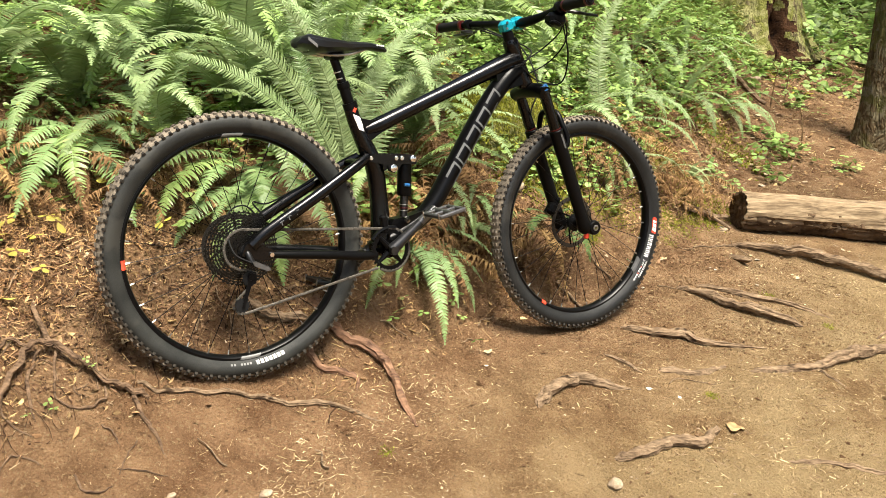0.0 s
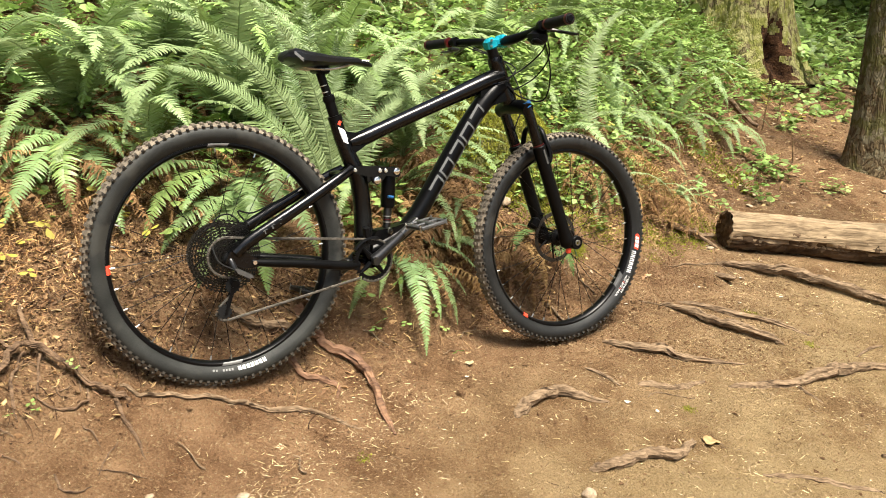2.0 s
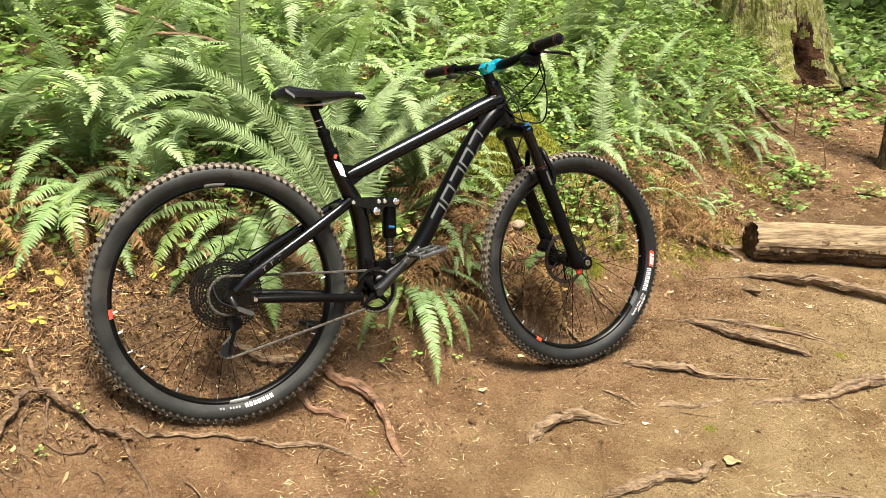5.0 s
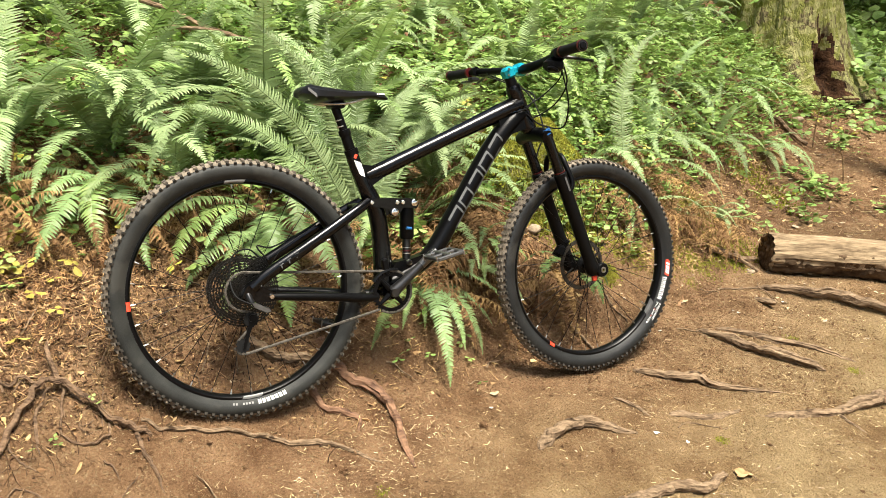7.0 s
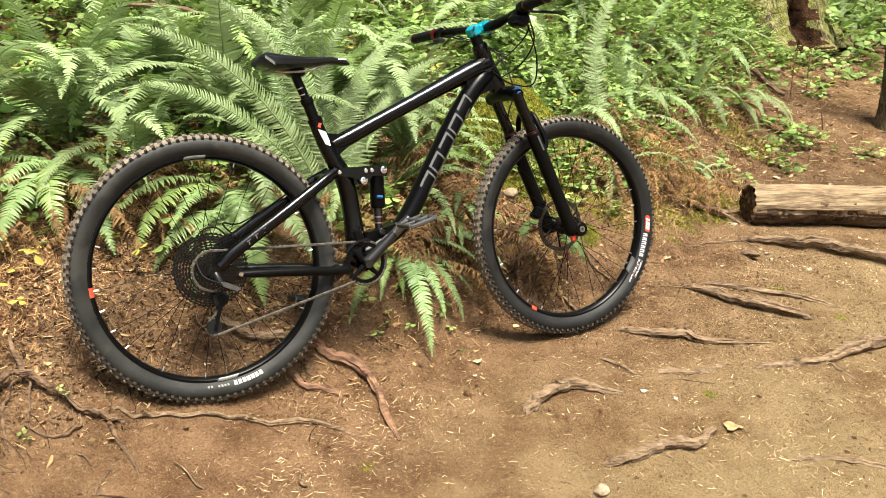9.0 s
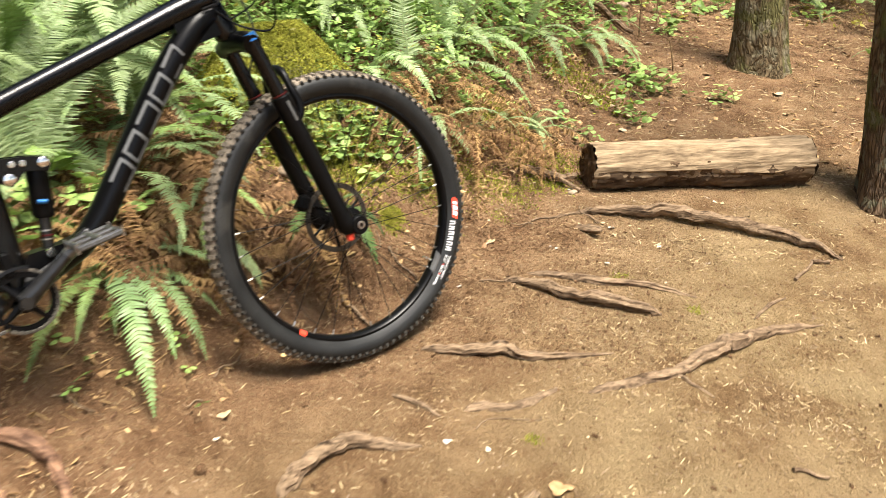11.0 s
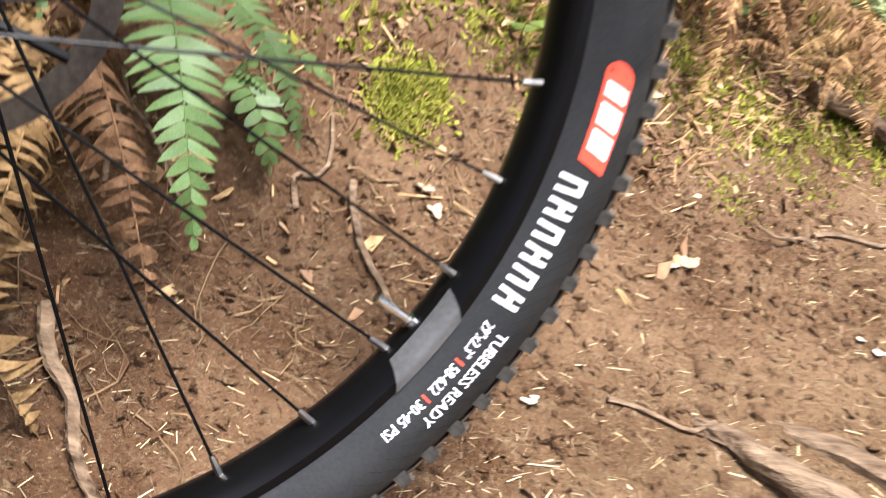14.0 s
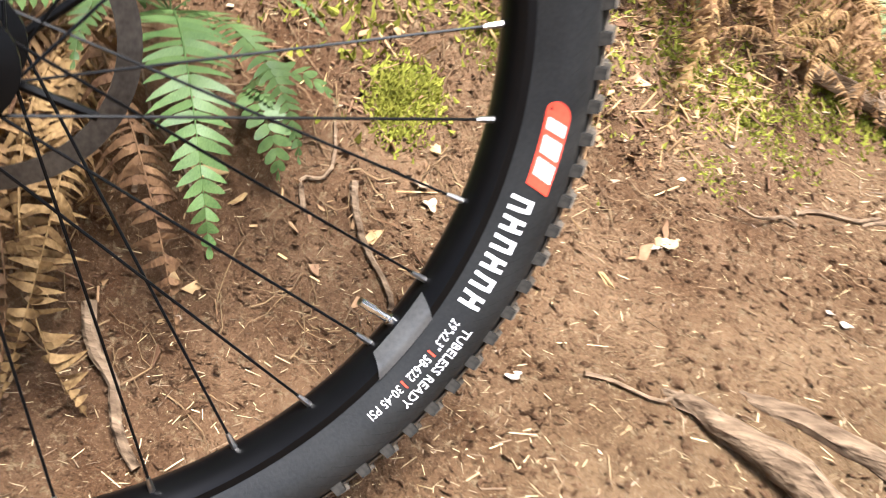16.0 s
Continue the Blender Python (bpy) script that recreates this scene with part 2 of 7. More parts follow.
DUSTY_RUBBER = material("dusty_tyre_rubber", (0.0120, 0.0127, 0.0117), (0.030, 0.0308, 0.0280), scale=14, rough=0.55, bump=0.4, bump_scale=420, wear=(0.036, 0.0355, 0.031), wear_at=0.55, depth=0.001, spec=0.2)
KNOB = material("worn_tread_rubber", (0.0085, 0.0082, 0.0076), (0.034, 0.031, 0.026), scale=60, rough=0.85, bump=0.3, bump_scale=300, depth=0.001, spec=0.12)
SIDE_KNOB = material("scuffed_tread_rubber", (0.010, 0.0094, 0.0082), (0.040, 0.035, 0.028), scale=50, rough=0.9, bump=0.3, bump_scale=300, depth=0.001, spec=0.12)
DUSTY_KNOB = material("dusty_tread_rubber", (0.050, 0.043, 0.034), (0.185, 0.155, 0.118), scale=40, rough=0.92, bump=0.3, bump_scale=300, depth=0.001, spec=0.15)
DUST = material("dusty_tread_base", (0.085, 0.072, 0.056), (0.215, 0.178, 0.135), scale=30, rough=0.95, bump=0.3, bump_scale=300, depth=0.001, spec=0.1)
PAINT = plain("gloss_black_paint", (0.0016, 0.0016, 0.0018), rough=0.20, coat=0.10, spec=0.22, bump=0.015)
MATT = plain("matt_black_metal", (0.0024, 0.0024, 0.0026), rough=0.34, spec=0.11)
COG = plain("oiled_cassette_steel", (0.030, 0.029, 0.027), rough=0.34, metal=1.0)
ARM = plain("scuffed_black_alloy", (0.035, 0.035, 0.036), rough=0.33, metal=0.75)
RIM = plain("satin_black_rim", (0.0024, 0.0024, 0.0026), rough=0.3, spec=0.14)
STEEL = plain("bare_steel", (0.45, 0.44, 0.42), rough=0.3, metal=1.0)
DARK_STEEL = plain("dark_steel", (0.055, 0.054, 0.052), rough=0.4, metal=1.0)
CHROME = plain("polished_alloy", (0.75, 0.75, 0.74), rough=0.18, metal=1.0)
GREY = plain("grey_decal", (0.115, 0.115, 0.11), rough=0.5)
DIM = material("scuffed_grey_decal", (0.030, 0.030, 0.030), (0.085, 0.085, 0.082), scale=26, rough=0.4, bump=0.1, bump_scale=300, depth=0.001, low=0.3, high=0.7)
DARK_ROOT = material("dark_root_bark", (0.034, 0.020, 0.012), (0.195, 0.124, 0.074), scale=60, rough=0.85, bump=1.0, bump_scale=150, stretch=(0.3, 1, 1), depth=0.014, spec=0.15, detail=10, low=0.34, high=0.66)
RED_ROOT = material("red_brown_root", (0.060, 0.030, 0.017), (0.235, 0.132, 0.078), scale=40, rough=0.75, bump=0.6, bump_scale=120, stretch=(0.3, 1, 1), depth=0.010, spec=0.2, detail=10)
SILVER = plain("silver_lettering", (0.085, 0.087, 0.087), rough=0.5, spec=0.25)
RIB = plain("moulded_rubber_lines", (0.016, 0.016, 0.0155), rough=0.6, spec=0.15)
SATIN = plain("satin_black_paint", (0.0018, 0.0018, 0.002), rough=0.30, spec=0.13)
WHITE = plain("white_print", (0.78, 0.78, 0.76), rough=0.6)
RED = plain("red_print", (0.75, 0.06, 0.025), rough=0.55)
DARK_RED = plain("dark_red_anodised", (0.075, 0.007, 0.007), rough=0.35, metal=0.4)
CYAN = plain("cyan_anodised", (0.01, 0.38, 0.50), rough=0.25, metal=0.5)
BLUE = plain("blue_anodised", (0.03, 0.16, 0.42), rough=0.3, metal=0.5)
VINYL = plain("black_saddle_vinyl", (0.006, 0.006, 0.0065), rough=0.32, spec=0.3)
CHAIN = material("dusty_chain_steel", (0.045, 0.040, 0.033), (0.115, 0.102, 0.084), scale=60, rough=0.6, metal=0.35, bump=0.2, bump_scale=300, depth=0.001, spec=0.25)
WORN = plain("worn_grey_alloy", (0.13, 0.13, 0.128), rough=0.38, metal=0.8)
DISC = material("brown_grey_disc_steel", (0.030, 0.026, 0.022), (0.085, 0.075, 0.062), scale=30, rough=0.42, metal=0.85, bump=0.2, bump_scale=300, depth=0.001)
GRIP = plain("black_grip_rubber", (0.005, 0.005, 0.005), rough=0.75, spec=0.2)


# ---- mesh building ----
class Shape:
    """Collects vertices and faces, and becomes one mesh."""

    def __init__(self):
        self.v, self.f = [], []

    def add(self, verts, faces):
        k = len(self.v)
        self.v += [tuple(p) for p in verts]
        self.f += [tuple(i + k for i in q) for q in faces]
        return self

    def tube(self, points, radii, seg=12, caps=True, flat=1.0, lump=0.0, twist=(0, 0, 1), ridge=0.0):
        """A round (or flattened) tube along points; radii one for each point."""
        pts = [Vector(p) for p in points]
        k = len(self.v)
        side = None
        for i, p in enumerate(pts):
            ahead = (pts[min(i + 1, len(pts) - 1)] - pts[max(i - 1, 0)]).normalized()
            if side is None:
                side = ahead.cross(Vector(twist))
                if side.length < 1e-4:
                    side = ahead.cross(Vector((0, 1, 0)))
            side = (side - ahead * side.dot(ahead)).normalized()
            up = side.cross(ahead)
            r = radii[i] if isinstance(radii, (list, tuple)) else radii
            for j in range(seg):
                a = 2 * math.pi * j / seg
                q = r * (1 + (lump * noise.noise(p * 23 + Vector((math.cos(a), math.sin(a), 0.3)) * 1.3) if lump else 0))
                if ridge:
                    q *= 1 + ridge * noise.noise(Vector((math.cos(a) * 2.6, math.sin(a) * 2.6, i * 0.09 + p.x * 3)))
                self.v.append(tuple(p + side * math.cos(a) * q * flat + up * math.sin(a) * q))
        n = len(pts)
        for i in range(n - 1):
            for j in range(seg):
                a, b = k + i * seg + j, k + i * seg + (j + 1) % seg
                self.f.append((a, b, b + seg, a + seg))
        if caps:
            self.f.append(tuple(k + j for j in range(seg))[::-1])
            self.f.append(tuple(k + (n - 1) * seg + j for j in range(seg)))
        return self

    def lathe(self, profile, seg=96, start=0.0, end=360.0, closed=False, centre=(0, 0, 0)):
        """A profile of (radius, y) turned about the y axis."""
        full = abs(end - start) >= 359.9
        k, n = len(self.v), len(profile)
        rows = seg if full else seg + 1
        for i in range(rows):
            a = radians(start + (end - start) * i / seg)
            for r, y in profile:
                self.v.append((centre[0] + r * math.cos(a), centre[1] + y, centre[2] + r * math.sin(a)))
        for i in range(seg):
            p, q = k + i * n, k + ((i + 1) % rows) * n
            for j in range(n if closed else n - 1):
                m = (j + 1) % n
                self.f.append((p + j, q + j, q + m, p + m))
        return self

    def box(self, size, m=None, bevel=0.0, taper=1.0):
        x, y, z = (s / 2 for s in size)
        m = m or Matrix()
        if not bevel:
            c = [(sx * x * (taper if sz > 0 else 1), sy * y * (taper if sz > 0 else 1), sz * z) for sz in (-1, 1) for sx, sy in ((-1, -1), (1, -1), (1, 1), (-1, 1))]
            return self.add([m @ Vector(p) for p in c], [(3, 2, 1, 0), (4, 5, 6, 7), (0, 1, 5, 4), (1, 2, 6, 5), (2, 3, 7, 6), (3, 0, 4, 7)])
        b = min(bevel, x * 0.9, y * 0.9, z * 0.9)
        ring = lambda h, i: [(sx * (x - i) , sy * (y - i), h) for sx, sy in ((-1, -1), (1, -1), (1, 1), (-1, 1))]
        def oct_ring(h, i):
            a, c = x - i, y - i
            return [(-a + b, -c, h), (a - b, -c, h), (a, -c + b, h), (a, c - b, h), (a - b, c, h), (-a + b, c, h), (-a, c - b, h), (-a, -c + b, h)]
        rings = [oct_ring(-z, b * 0.9), oct_ring(-z + b, 0), oct_ring(z - b, 0), oct_ring(z, b * 0.9)]
        faces = [tuple(range(8))[::-1], tuple(range(24, 32))]
        for r in range(3):
            faces += [(r * 8 + j, r * 8 + (j + 1) % 8, r * 8 + 8 + (j + 1) % 8, r * 8 + 8 + j) for j in range(8)]
        return self.add([m @ Vector(p) for q in rings for p in q], faces)

    def rod(self, a, b, r, seg=12, r2=None):
        return self.tube([a, b], [r, r if r2 is None else r2], seg)

    def plate(self, outline, y0, y1):
        """A flat plate whose outline is given in x and z, between two values of y."""
        n = len(outline)
        v = [(x, y0, z) for x, z in outline] + [(x, y1, z) for x, z in outline]
        return self.add(v, [tuple(range(n)), tuple(range(n, 2 * n))[::-1]] + [(i, i + n, (i + 1) % n + n, (i + 1) % n) for i in range(n)])

    def mesh(self, name, mat, smooth=40.0):
        me = bpy.data.meshes.new(name)
        me.from_pydata(self.v, [], self.f)
        me.materials.append(mat)
        if smooth:
            me.polygons.foreach_set("use_smooth", [True] * len(me.polygons))
            me.set_sharp_from_angle(angle=radians(smooth))
        me.update()
        return me


def part(name, shape, mat, parent, label="", smooth=40.0):
    ob = new(name, shape.mesh(name, mat, smooth))
    ob.parent = parent
    return tagged(ob, label)


def smooth_line(points, steps=6):
    """A Catmull-Rom curve through points (of any dimension)."""
    p = [Vector(q) for q in points]
    p = [p[0] * 2 - p[1]] + p + [p[-1] * 2 - p[-2]]
    out = []
    for a, b, c, d in zip(p, p[1:], p[2:], p[3:]):
        for i in range(steps):
            t = i / steps
            out.append(0.5 * (2 * b + (c - a) * t + (2 * a - 5 * b + 4 * c - d) * t * t + (3 * b - a - 3 * c + d) * t**3))
    return out + [p[-2]]


# ---- the ground: a worn trail that climbs away, with a fern bank beside it ----
TOE = np.array([(-3.4, -1.2), (-1.5, 0.95), (-0.85, 1.68), (-0.38, 2.13), (0.0, 2.52), (0.5, 3.0), (0.9, 3.42), (1.36, 4.1), (1.8, 4.95), (2.35, 6.1), (2.9, 7.6), (3.5, 9.5), (6, 16)])
BANK = np.array([(-9, 0), (-0.06, 0), (0.08, 0.04), (0.22, 0.145), (0.4, 0.26), (0.8, 0.42), (1.5, 0.55), (2.4, 0.66), (4.5, 0.95), (8, 1.7), (14, 3.4), (30, 8.0), (80, 20.0), (400, 60.0)])


def toe_distance(x, y):
    """Metres behind the foot of the bank (minus on the trail), for arrays."""
    x, y = np.asarray(x, float), np.asarray(y, float)
    best, sign = np.full(x.shape, 1e9), np.ones(x.shape)
    for (ax, ay), (bx, by) in zip(TOE[:-1], TOE[1:]):
        ex, ey = bx - ax, by - ay
        s = np.clip(((x - ax) * ex + (y - ay) * ey) / (ex * ex + ey * ey), 0, 1)
        d = np.hypot(x - ax - s * ex, y - ay - s * ey)
        side = np.where(ex * (y - ay) - ey * (x - ax) > 0, 1.0, -1.0)
        sign = np.where(d < best, side, sign)
        best = np.minimum(best, d)
    return sign * best


LEDGES = [
    (((1.25, 3.65), (1.50, 3.645), (1.645, 3.626), (1.821, 3.545), (2.028, 3.413), (2.10, 3.32)), 0.040),
    (((0.92, 3.22), (1.053, 3.142), (1.167, 3.083), (1.313, 3.032), (1.40, 3.00)), 0.024),
    (((0.290, 2.35), (0.356, 2.444), (0.425, 2.491), (0.498, 2.492), (0.60, 2.49)), 0.016),
    (((0.663, 2.861), (0.761, 2.844), (0.864, 2.846), (0.907, 2.819), (1.16, 2.828)), 0.014),
    (((1.04, 2.665), (1.285, 2.748), (1.42, 2.811), (1.515, 2.866), (1.645, 2.915), (1.83, 2.955)), 0.016),
    (((0.49, 2.145), (0.596, 2.20), (0.69, 2.247), (0.758, 2.25), (0.82, 2.318)), 0.010),
]


def ledges(x, y):
    """Steps of the soil, which lies higher behind the roots that hold it."""
    total = np.zeros(np.shape(x))
    for line, high in LEDGES:
        best, signed, along = np.full(np.shape(x), 1e9), np.zeros(np.shape(x)), np.zeros(np.shape(x))
        for k, ((ax, ay), (bx, by)) in enumerate(zip(line[:-1], line[1:])):
            ex, ey = bx - ax, by - ay
            s = np.clip(((x - ax) * ex + (y - ay) * ey) / (ex * ex + ey * ey), 0, 1)
            d = np.hypot(x - ax - s * ex, y - ay - s * ey)
            near = d < best
            signed = np.where(near, np.where(ex * (y - ay) - ey * (x - ax) > 0, d, -d), signed)
            along = np.where(near, (k + s) / (len(line) - 1), along)
            best = np.minimum(best, d)
        ends = np.sqrt(np.clip(np.sin(np.pi * along), 0, 1))
        total = total + high * ends * (0.5 * np.tanh(signed / 0.012)) * np.exp(-best / 0.16)
    return total


def level(x, y):
    """The broad height of the ground, for arrays."""
    k = 1 / np.sqrt(1 + (np.hypot(x - 0.8, y - 2.8) / 16) ** 2)
    hill = 0.035 * np.maximum(0, np.hypot(x - 0.8, y - 2.8) - 7) ** 1.4 * np.clip((y + 4) / 8, 0, 1)
    hollow = 0.030 * np.exp(-((x + 0.56) ** 2 + (y - 2.20) ** 2) / 0.07)
    return 0.108 + (-0.118 * (x - 0.3) + 0.212 * (y - 2.5)) * k + np.interp(toe_distance(x, y), BANK[:, 0], BANK[:, 1]) + hill - hollow + ledges(x, y)


def lumps(x, y, d):
    """Fine unevenness: gentle on the trail, rougher on the bank."""
    rough = min(1.0, max(0.0, (d + 0.05) / 0.35))
    p = Vector((x, y, 0))
    h = 0.010 * noise.noise(p * 2.3) + 0.005 * noise.noise(p * 9) + 0.0028 * noise.noise(p * 31) + 0.0016 * noise.noise(p * 62)
    return h + rough * (0.022 * noise.noise(p * 6 + Vector((3, 1, 5))) + 0.018 * noise.noise(p * 17) + 0.012 * noise.noise(p * 40))


def ground(x, y):
    d = float(toe_distance(x, y))
    return float(level(np.float64(x), np.float64(y))) + lumps(x, y, d)


def spaced(low, high, step, reach, grow=1.13):
    inner = list(np.arange(low, high + step / 2, step))
    s, up, down = step, [high], [low]
    while up[-1] < reach:
        s *= grow
        up.append(up[-1] + s)
        down.append(down[-1] - s)
    return np.array(down[:0:-1] + inner + up[1:])


gx, gy = spaced(-1.6, 2.5, 0.018, 150), spaced(1.3, 4.8, 0.018, 150)
gx, gy = (np.sort(np.concatenate([g, (g[:-1] + np.diff(g) / 2)[(g[:-1] > a) & (g[:-1] < b)]])) for g, a, b in ((gx, 0.15, 1.35), (gy, 2.75, 3.75)))
GX, GY = np.meshgrid(gx, gy)
GD = toe_distance(GX, GY)
GZ = level(GX, GY)
flat_z = GZ.ravel() + np.array([lumps(x, y, d) if abs(x) < 12 and abs(y) < 16 else 0.0 for x, y, d in zip(GX.ravel(), GY.ravel(), GD.ravel())])
soil_mesh = bpy.data.meshes.new("ground")
w, h = len(gx), len(gy)
idx = np.arange(w * h).reshape(h, w)
quads = np.stack([idx[:-1, :-1], idx[:-1, 1:], idx[1:, 1:], idx[1:, :-1]], -1).reshape(-1, 4)
soil_mesh.from_pydata(np.stack([GX.ravel(), GY.ravel(), flat_z], 1).tolist(), [], quads.tolist())
soil_mesh.polygons.foreach_set("use_smooth", [True] * len(soil_mesh.polygons))
soil_mesh.materials.append(SOIL)
worn_at = np.clip((-0.04 - GD) / 0.75, 0, 1) * np.clip(1 - (np.hypot(GX - 0.9, GY - 2.2) - 1.5) / 1.6, 0.1, 1)
worn_at = np.clip(worn_at.ravel() * 0.85 + np.array([0.22 * noise.noise(Vector((a * 1.7, b * 1.7, 8))) for a, b in zip(GX.ravel(), GY.ravel())]), 0, 1)
soil_mesh.attributes.new("worn", "FLOAT", "POINT").data.foreach_set("value", worn_at.astype(np.float32))
tagged(new("ground", soil_mesh), "dry brown dirt trail rising beside a littered earth bank", "ground", kind="structure")


# ---- the mountain bike: x forward, y to its left, z up, from the rear axle ----
bike = tagged(new("mountain_bike"), "black full-suspension mountain bike with cyan stem leaning on the fern bank", "bicycle")
bike.matrix_world = Matrix(((0.8551, -0.5184, 0.0054, -0.5605), (0.5144, 0.8498, 0.1149, 2.2412), (-0.0641, -0.0955, 0.9934, 0.6042), (0, 0, 0, 1)))
BASE = 1.213

WALL = [(0.3085, 0.0125), (0.316, 0.0170), (0.326, 0.0255), (0.338, 0.0290), (0.349, 0.0276), (0.3575, 0.0215), (0.3632, 0.0100)]
wall_r, wall_y = np.array(WALL).T


def on_wall(angle, r, lift=0.0007):
    """A point of the tyre's right sidewall."""
    a = radians(angle)
    return (r * math.cos(a), -float(np.interp(r, wall_r, wall_y)) - lift, r * math.sin(a))


def band(shape, a0, a1, r0, r1, slant=0.0, surface=on_wall, rows=6):
    """A printed bar between two angles and two radii of a wheel."""
    n = max(2, int(abs(a1 - a0) / 0.7) + 1)
    v, f = [], []
    for i in range(n + 1):
        for j in range(rows + 1):
            s = j / rows
            v.append(surface(a0 + (a1 - a0) * i / n + slant * s, r0 + (r1 - r0) * s))
    for i in range(n):
        for j in range(rows):
            k = i * (rows + 1) + j
            f.append((k, k + 1, k + rows + 2, k + rows + 1))
    return shape.add(v, f)


def lettering(text, a0, a1, r0, height):
    """Words bent along the sidewall, read clockwise, tops outward."""
    curve = bpy.data.curves.new("words", "FONT")
    curve.body, curve.size, curve.resolution_u, curve.offset = text, 1.0, 2, 0.006
    ob = new("words", curve)
    me = ob.to_mesh()
    xs = [p.co.x for p in me.vertices]
    ys = [p.co.y for p in me.vertices]
    lo, hi, top = min(xs), max(xs), max(max(ys), 0.7)
    s = Shape()
    s.add([on_wall(a0 + (a1 - a0) * (p.co.x - lo) / (hi - lo), r0 + height * p.co.y / top, 0.0009) for p in me.vertices], [tuple(q.vertices) for q in me.polygons])
    ob.to_mesh_clear()
    bpy.data.objects.remove(ob)
    bpy.data.curves.remove(curve)
    return s


def place(ob, m):
    ob.matrix_basis = m
    return ob


def knob_mesh(name, size, taper, mat):
    return Shape().box(size, bevel=0.0, taper=taper).mesh(name, mat, 0)


KNOBS = [(knob_mesh("side_knob", (0.0094, 0.0095, 0.0112), 0.72, m), DUSTY_KNOB) for m in (SIDE_KNOB, KNOB)]


def wheel(x, first, flange, turn, knobs, rubber):
    """A tyre with its tread knobs and a rim with 32 spokes."""
    tyre = part("tyre", Shape().lathe([(r, -y) for r, y in WALL] + [(r, y) for r, y in WALL[::-1]], 160, closed=True), rubber, bike, "dusty black knobbly tyre")
    rim_line = [(0.3128, 0.0165), (0.3070, 0.0168), (0.3022, 0.0128), (0.2995, 0.005)]
    rim_ring = [(r, -y) for r, y in rim_line] + [(r, y) for r, y in rim_line[::-1]] + [(0.3128, 0.0138), (0.308, 0.0125), (0.308, -0.0125), (0.3128, -0.0138)]
    rim = part("rim", Shape().lathe(rim_ring, 160, closed=True), RIM, bike, "satin black rim")
    tread = [(0.3560, -0.0240), (0.3600, -0.0212), (0.3662, -0.0100), (0.3674, 0.0), (0.3662, 0.0100), (0.3600, 0.0212), (0.3560, 0.0240)]
    part("tread_base", Shape().lathe(tread, 160), DUST, tyre, "tan dust caked between the knobs")
    for ob in (tyre, rim):
        ob.matrix_basis = Matrix.Translation((x, 0, 0))
    centre = Shape()
    for i in range(104):
        a = 360 / 104 * i + turn
        spin = pose(0, 0, 0, 0, 90 - a, 0)
        for sy in (-1, 1):
            k = new("tread_knob", knobs[0])
            k.parent = tyre
            k.matrix_basis = spin @ Matrix.Translation((0, sy * 0.0236, 0.3555)) @ pose(0, 0, 0, -sy * 33, 0, 0)
        for y, r in ((0.0062, 0.3664), (0.0165, 0.3624)) if i % 2 else ((0.0, 0.3668), (0.0125, 0.3644)):
            for sy in (-1, 1) if y else (1,):
                centre.box((0.0118, 0.0078, 0.0096), spin @ Matrix.Translation((0, sy * y, r)) @ pose(0, 0, 0, -sy * 1000 * y, 0, 0), taper=0.84)
    part("centre_tread", centre, knobs[1], tyre, "tan-dusted low knobs along the middle of the tread", smooth=0)
    for i in range(32):
        a = radians(first + 11.25 * i)
        sy = -1 if i % 2 == 0 else 1
        b = a + radians(58 if (i // 2) % 2 else -58)
        end = Vector((0.3000 * math.cos(a), sy * 0.003, 0.3000 * math.sin(a)))
        hub_end = Vector((0.028 * math.cos(b), sy * flange, 0.028 * math.sin(b)))
        part("spoke", Shape().rod(hub_end, end, 0.001, 6), MATT, rim)
        inner = end + (hub_end - end).normalized() * 0.013
        part("nipple", Shape().tube([end, end + (inner - end) * 0.6, inner], [0.0024, 0.0022, 0.0016], 6), STEEL, rim, "bright metal spoke nipple")
    return tyre, rim


def rim_wall(angle, r):
    a = radians(angle)
    return (r * math.cos(a), -float(np.interp(r, [0.2995, 0.3022, 0.3070, 0.3128], [0.005, 0.0128, 0.0168, 0.0165])) - 0.0016, r * math.sin(a))


front_tyre, front_rim = wheel(BASE, -2.7, 0.027, 0.7, KNOBS[1], RUBBER)
rear_tyre, rear_rim = wheel(0.0, 4.0, 0.028, 1.9, KNOBS[0], DUSTY_RUBBER)

# printing on the front wheel: a red plate with white marks, a white word mark, and the size
red_plate = band(Shape(), 0.2, -8.6, 0.3235, 0.3385, -0.9)
n_arc = 10
mid_r, half_r = 0.331, 0.0075
tip = [on_wall(-0.25, mid_r)] + [on_wall(-0.25 - 0.9 * (0.5 * math.sin(g) ) + 1.25 * math.cos(g), mid_r + half_r * math.sin(g)) for g in [math.pi * (k / n_arc - 0.5) for k in range(n_arc + 1)]]
red_plate.add(tip, [(0, k, k + 1) for k in range(1, n_arc + 1)])
part("printed_plate", red_plate, RED, front_tyre, "red printed plate on the sidewall")
marks = Shape()
for a in (-0.7, -2.7, -5.3):
    band(marks, a, a - (1.3 if a > -1 else 2.0), 0.3250, 0.3370, -0.8, lambda g, r: on_wall(g, r, 0.0012))
part("printed_mark", marks, WHITE, front_tyre, "white marks on the red plate")
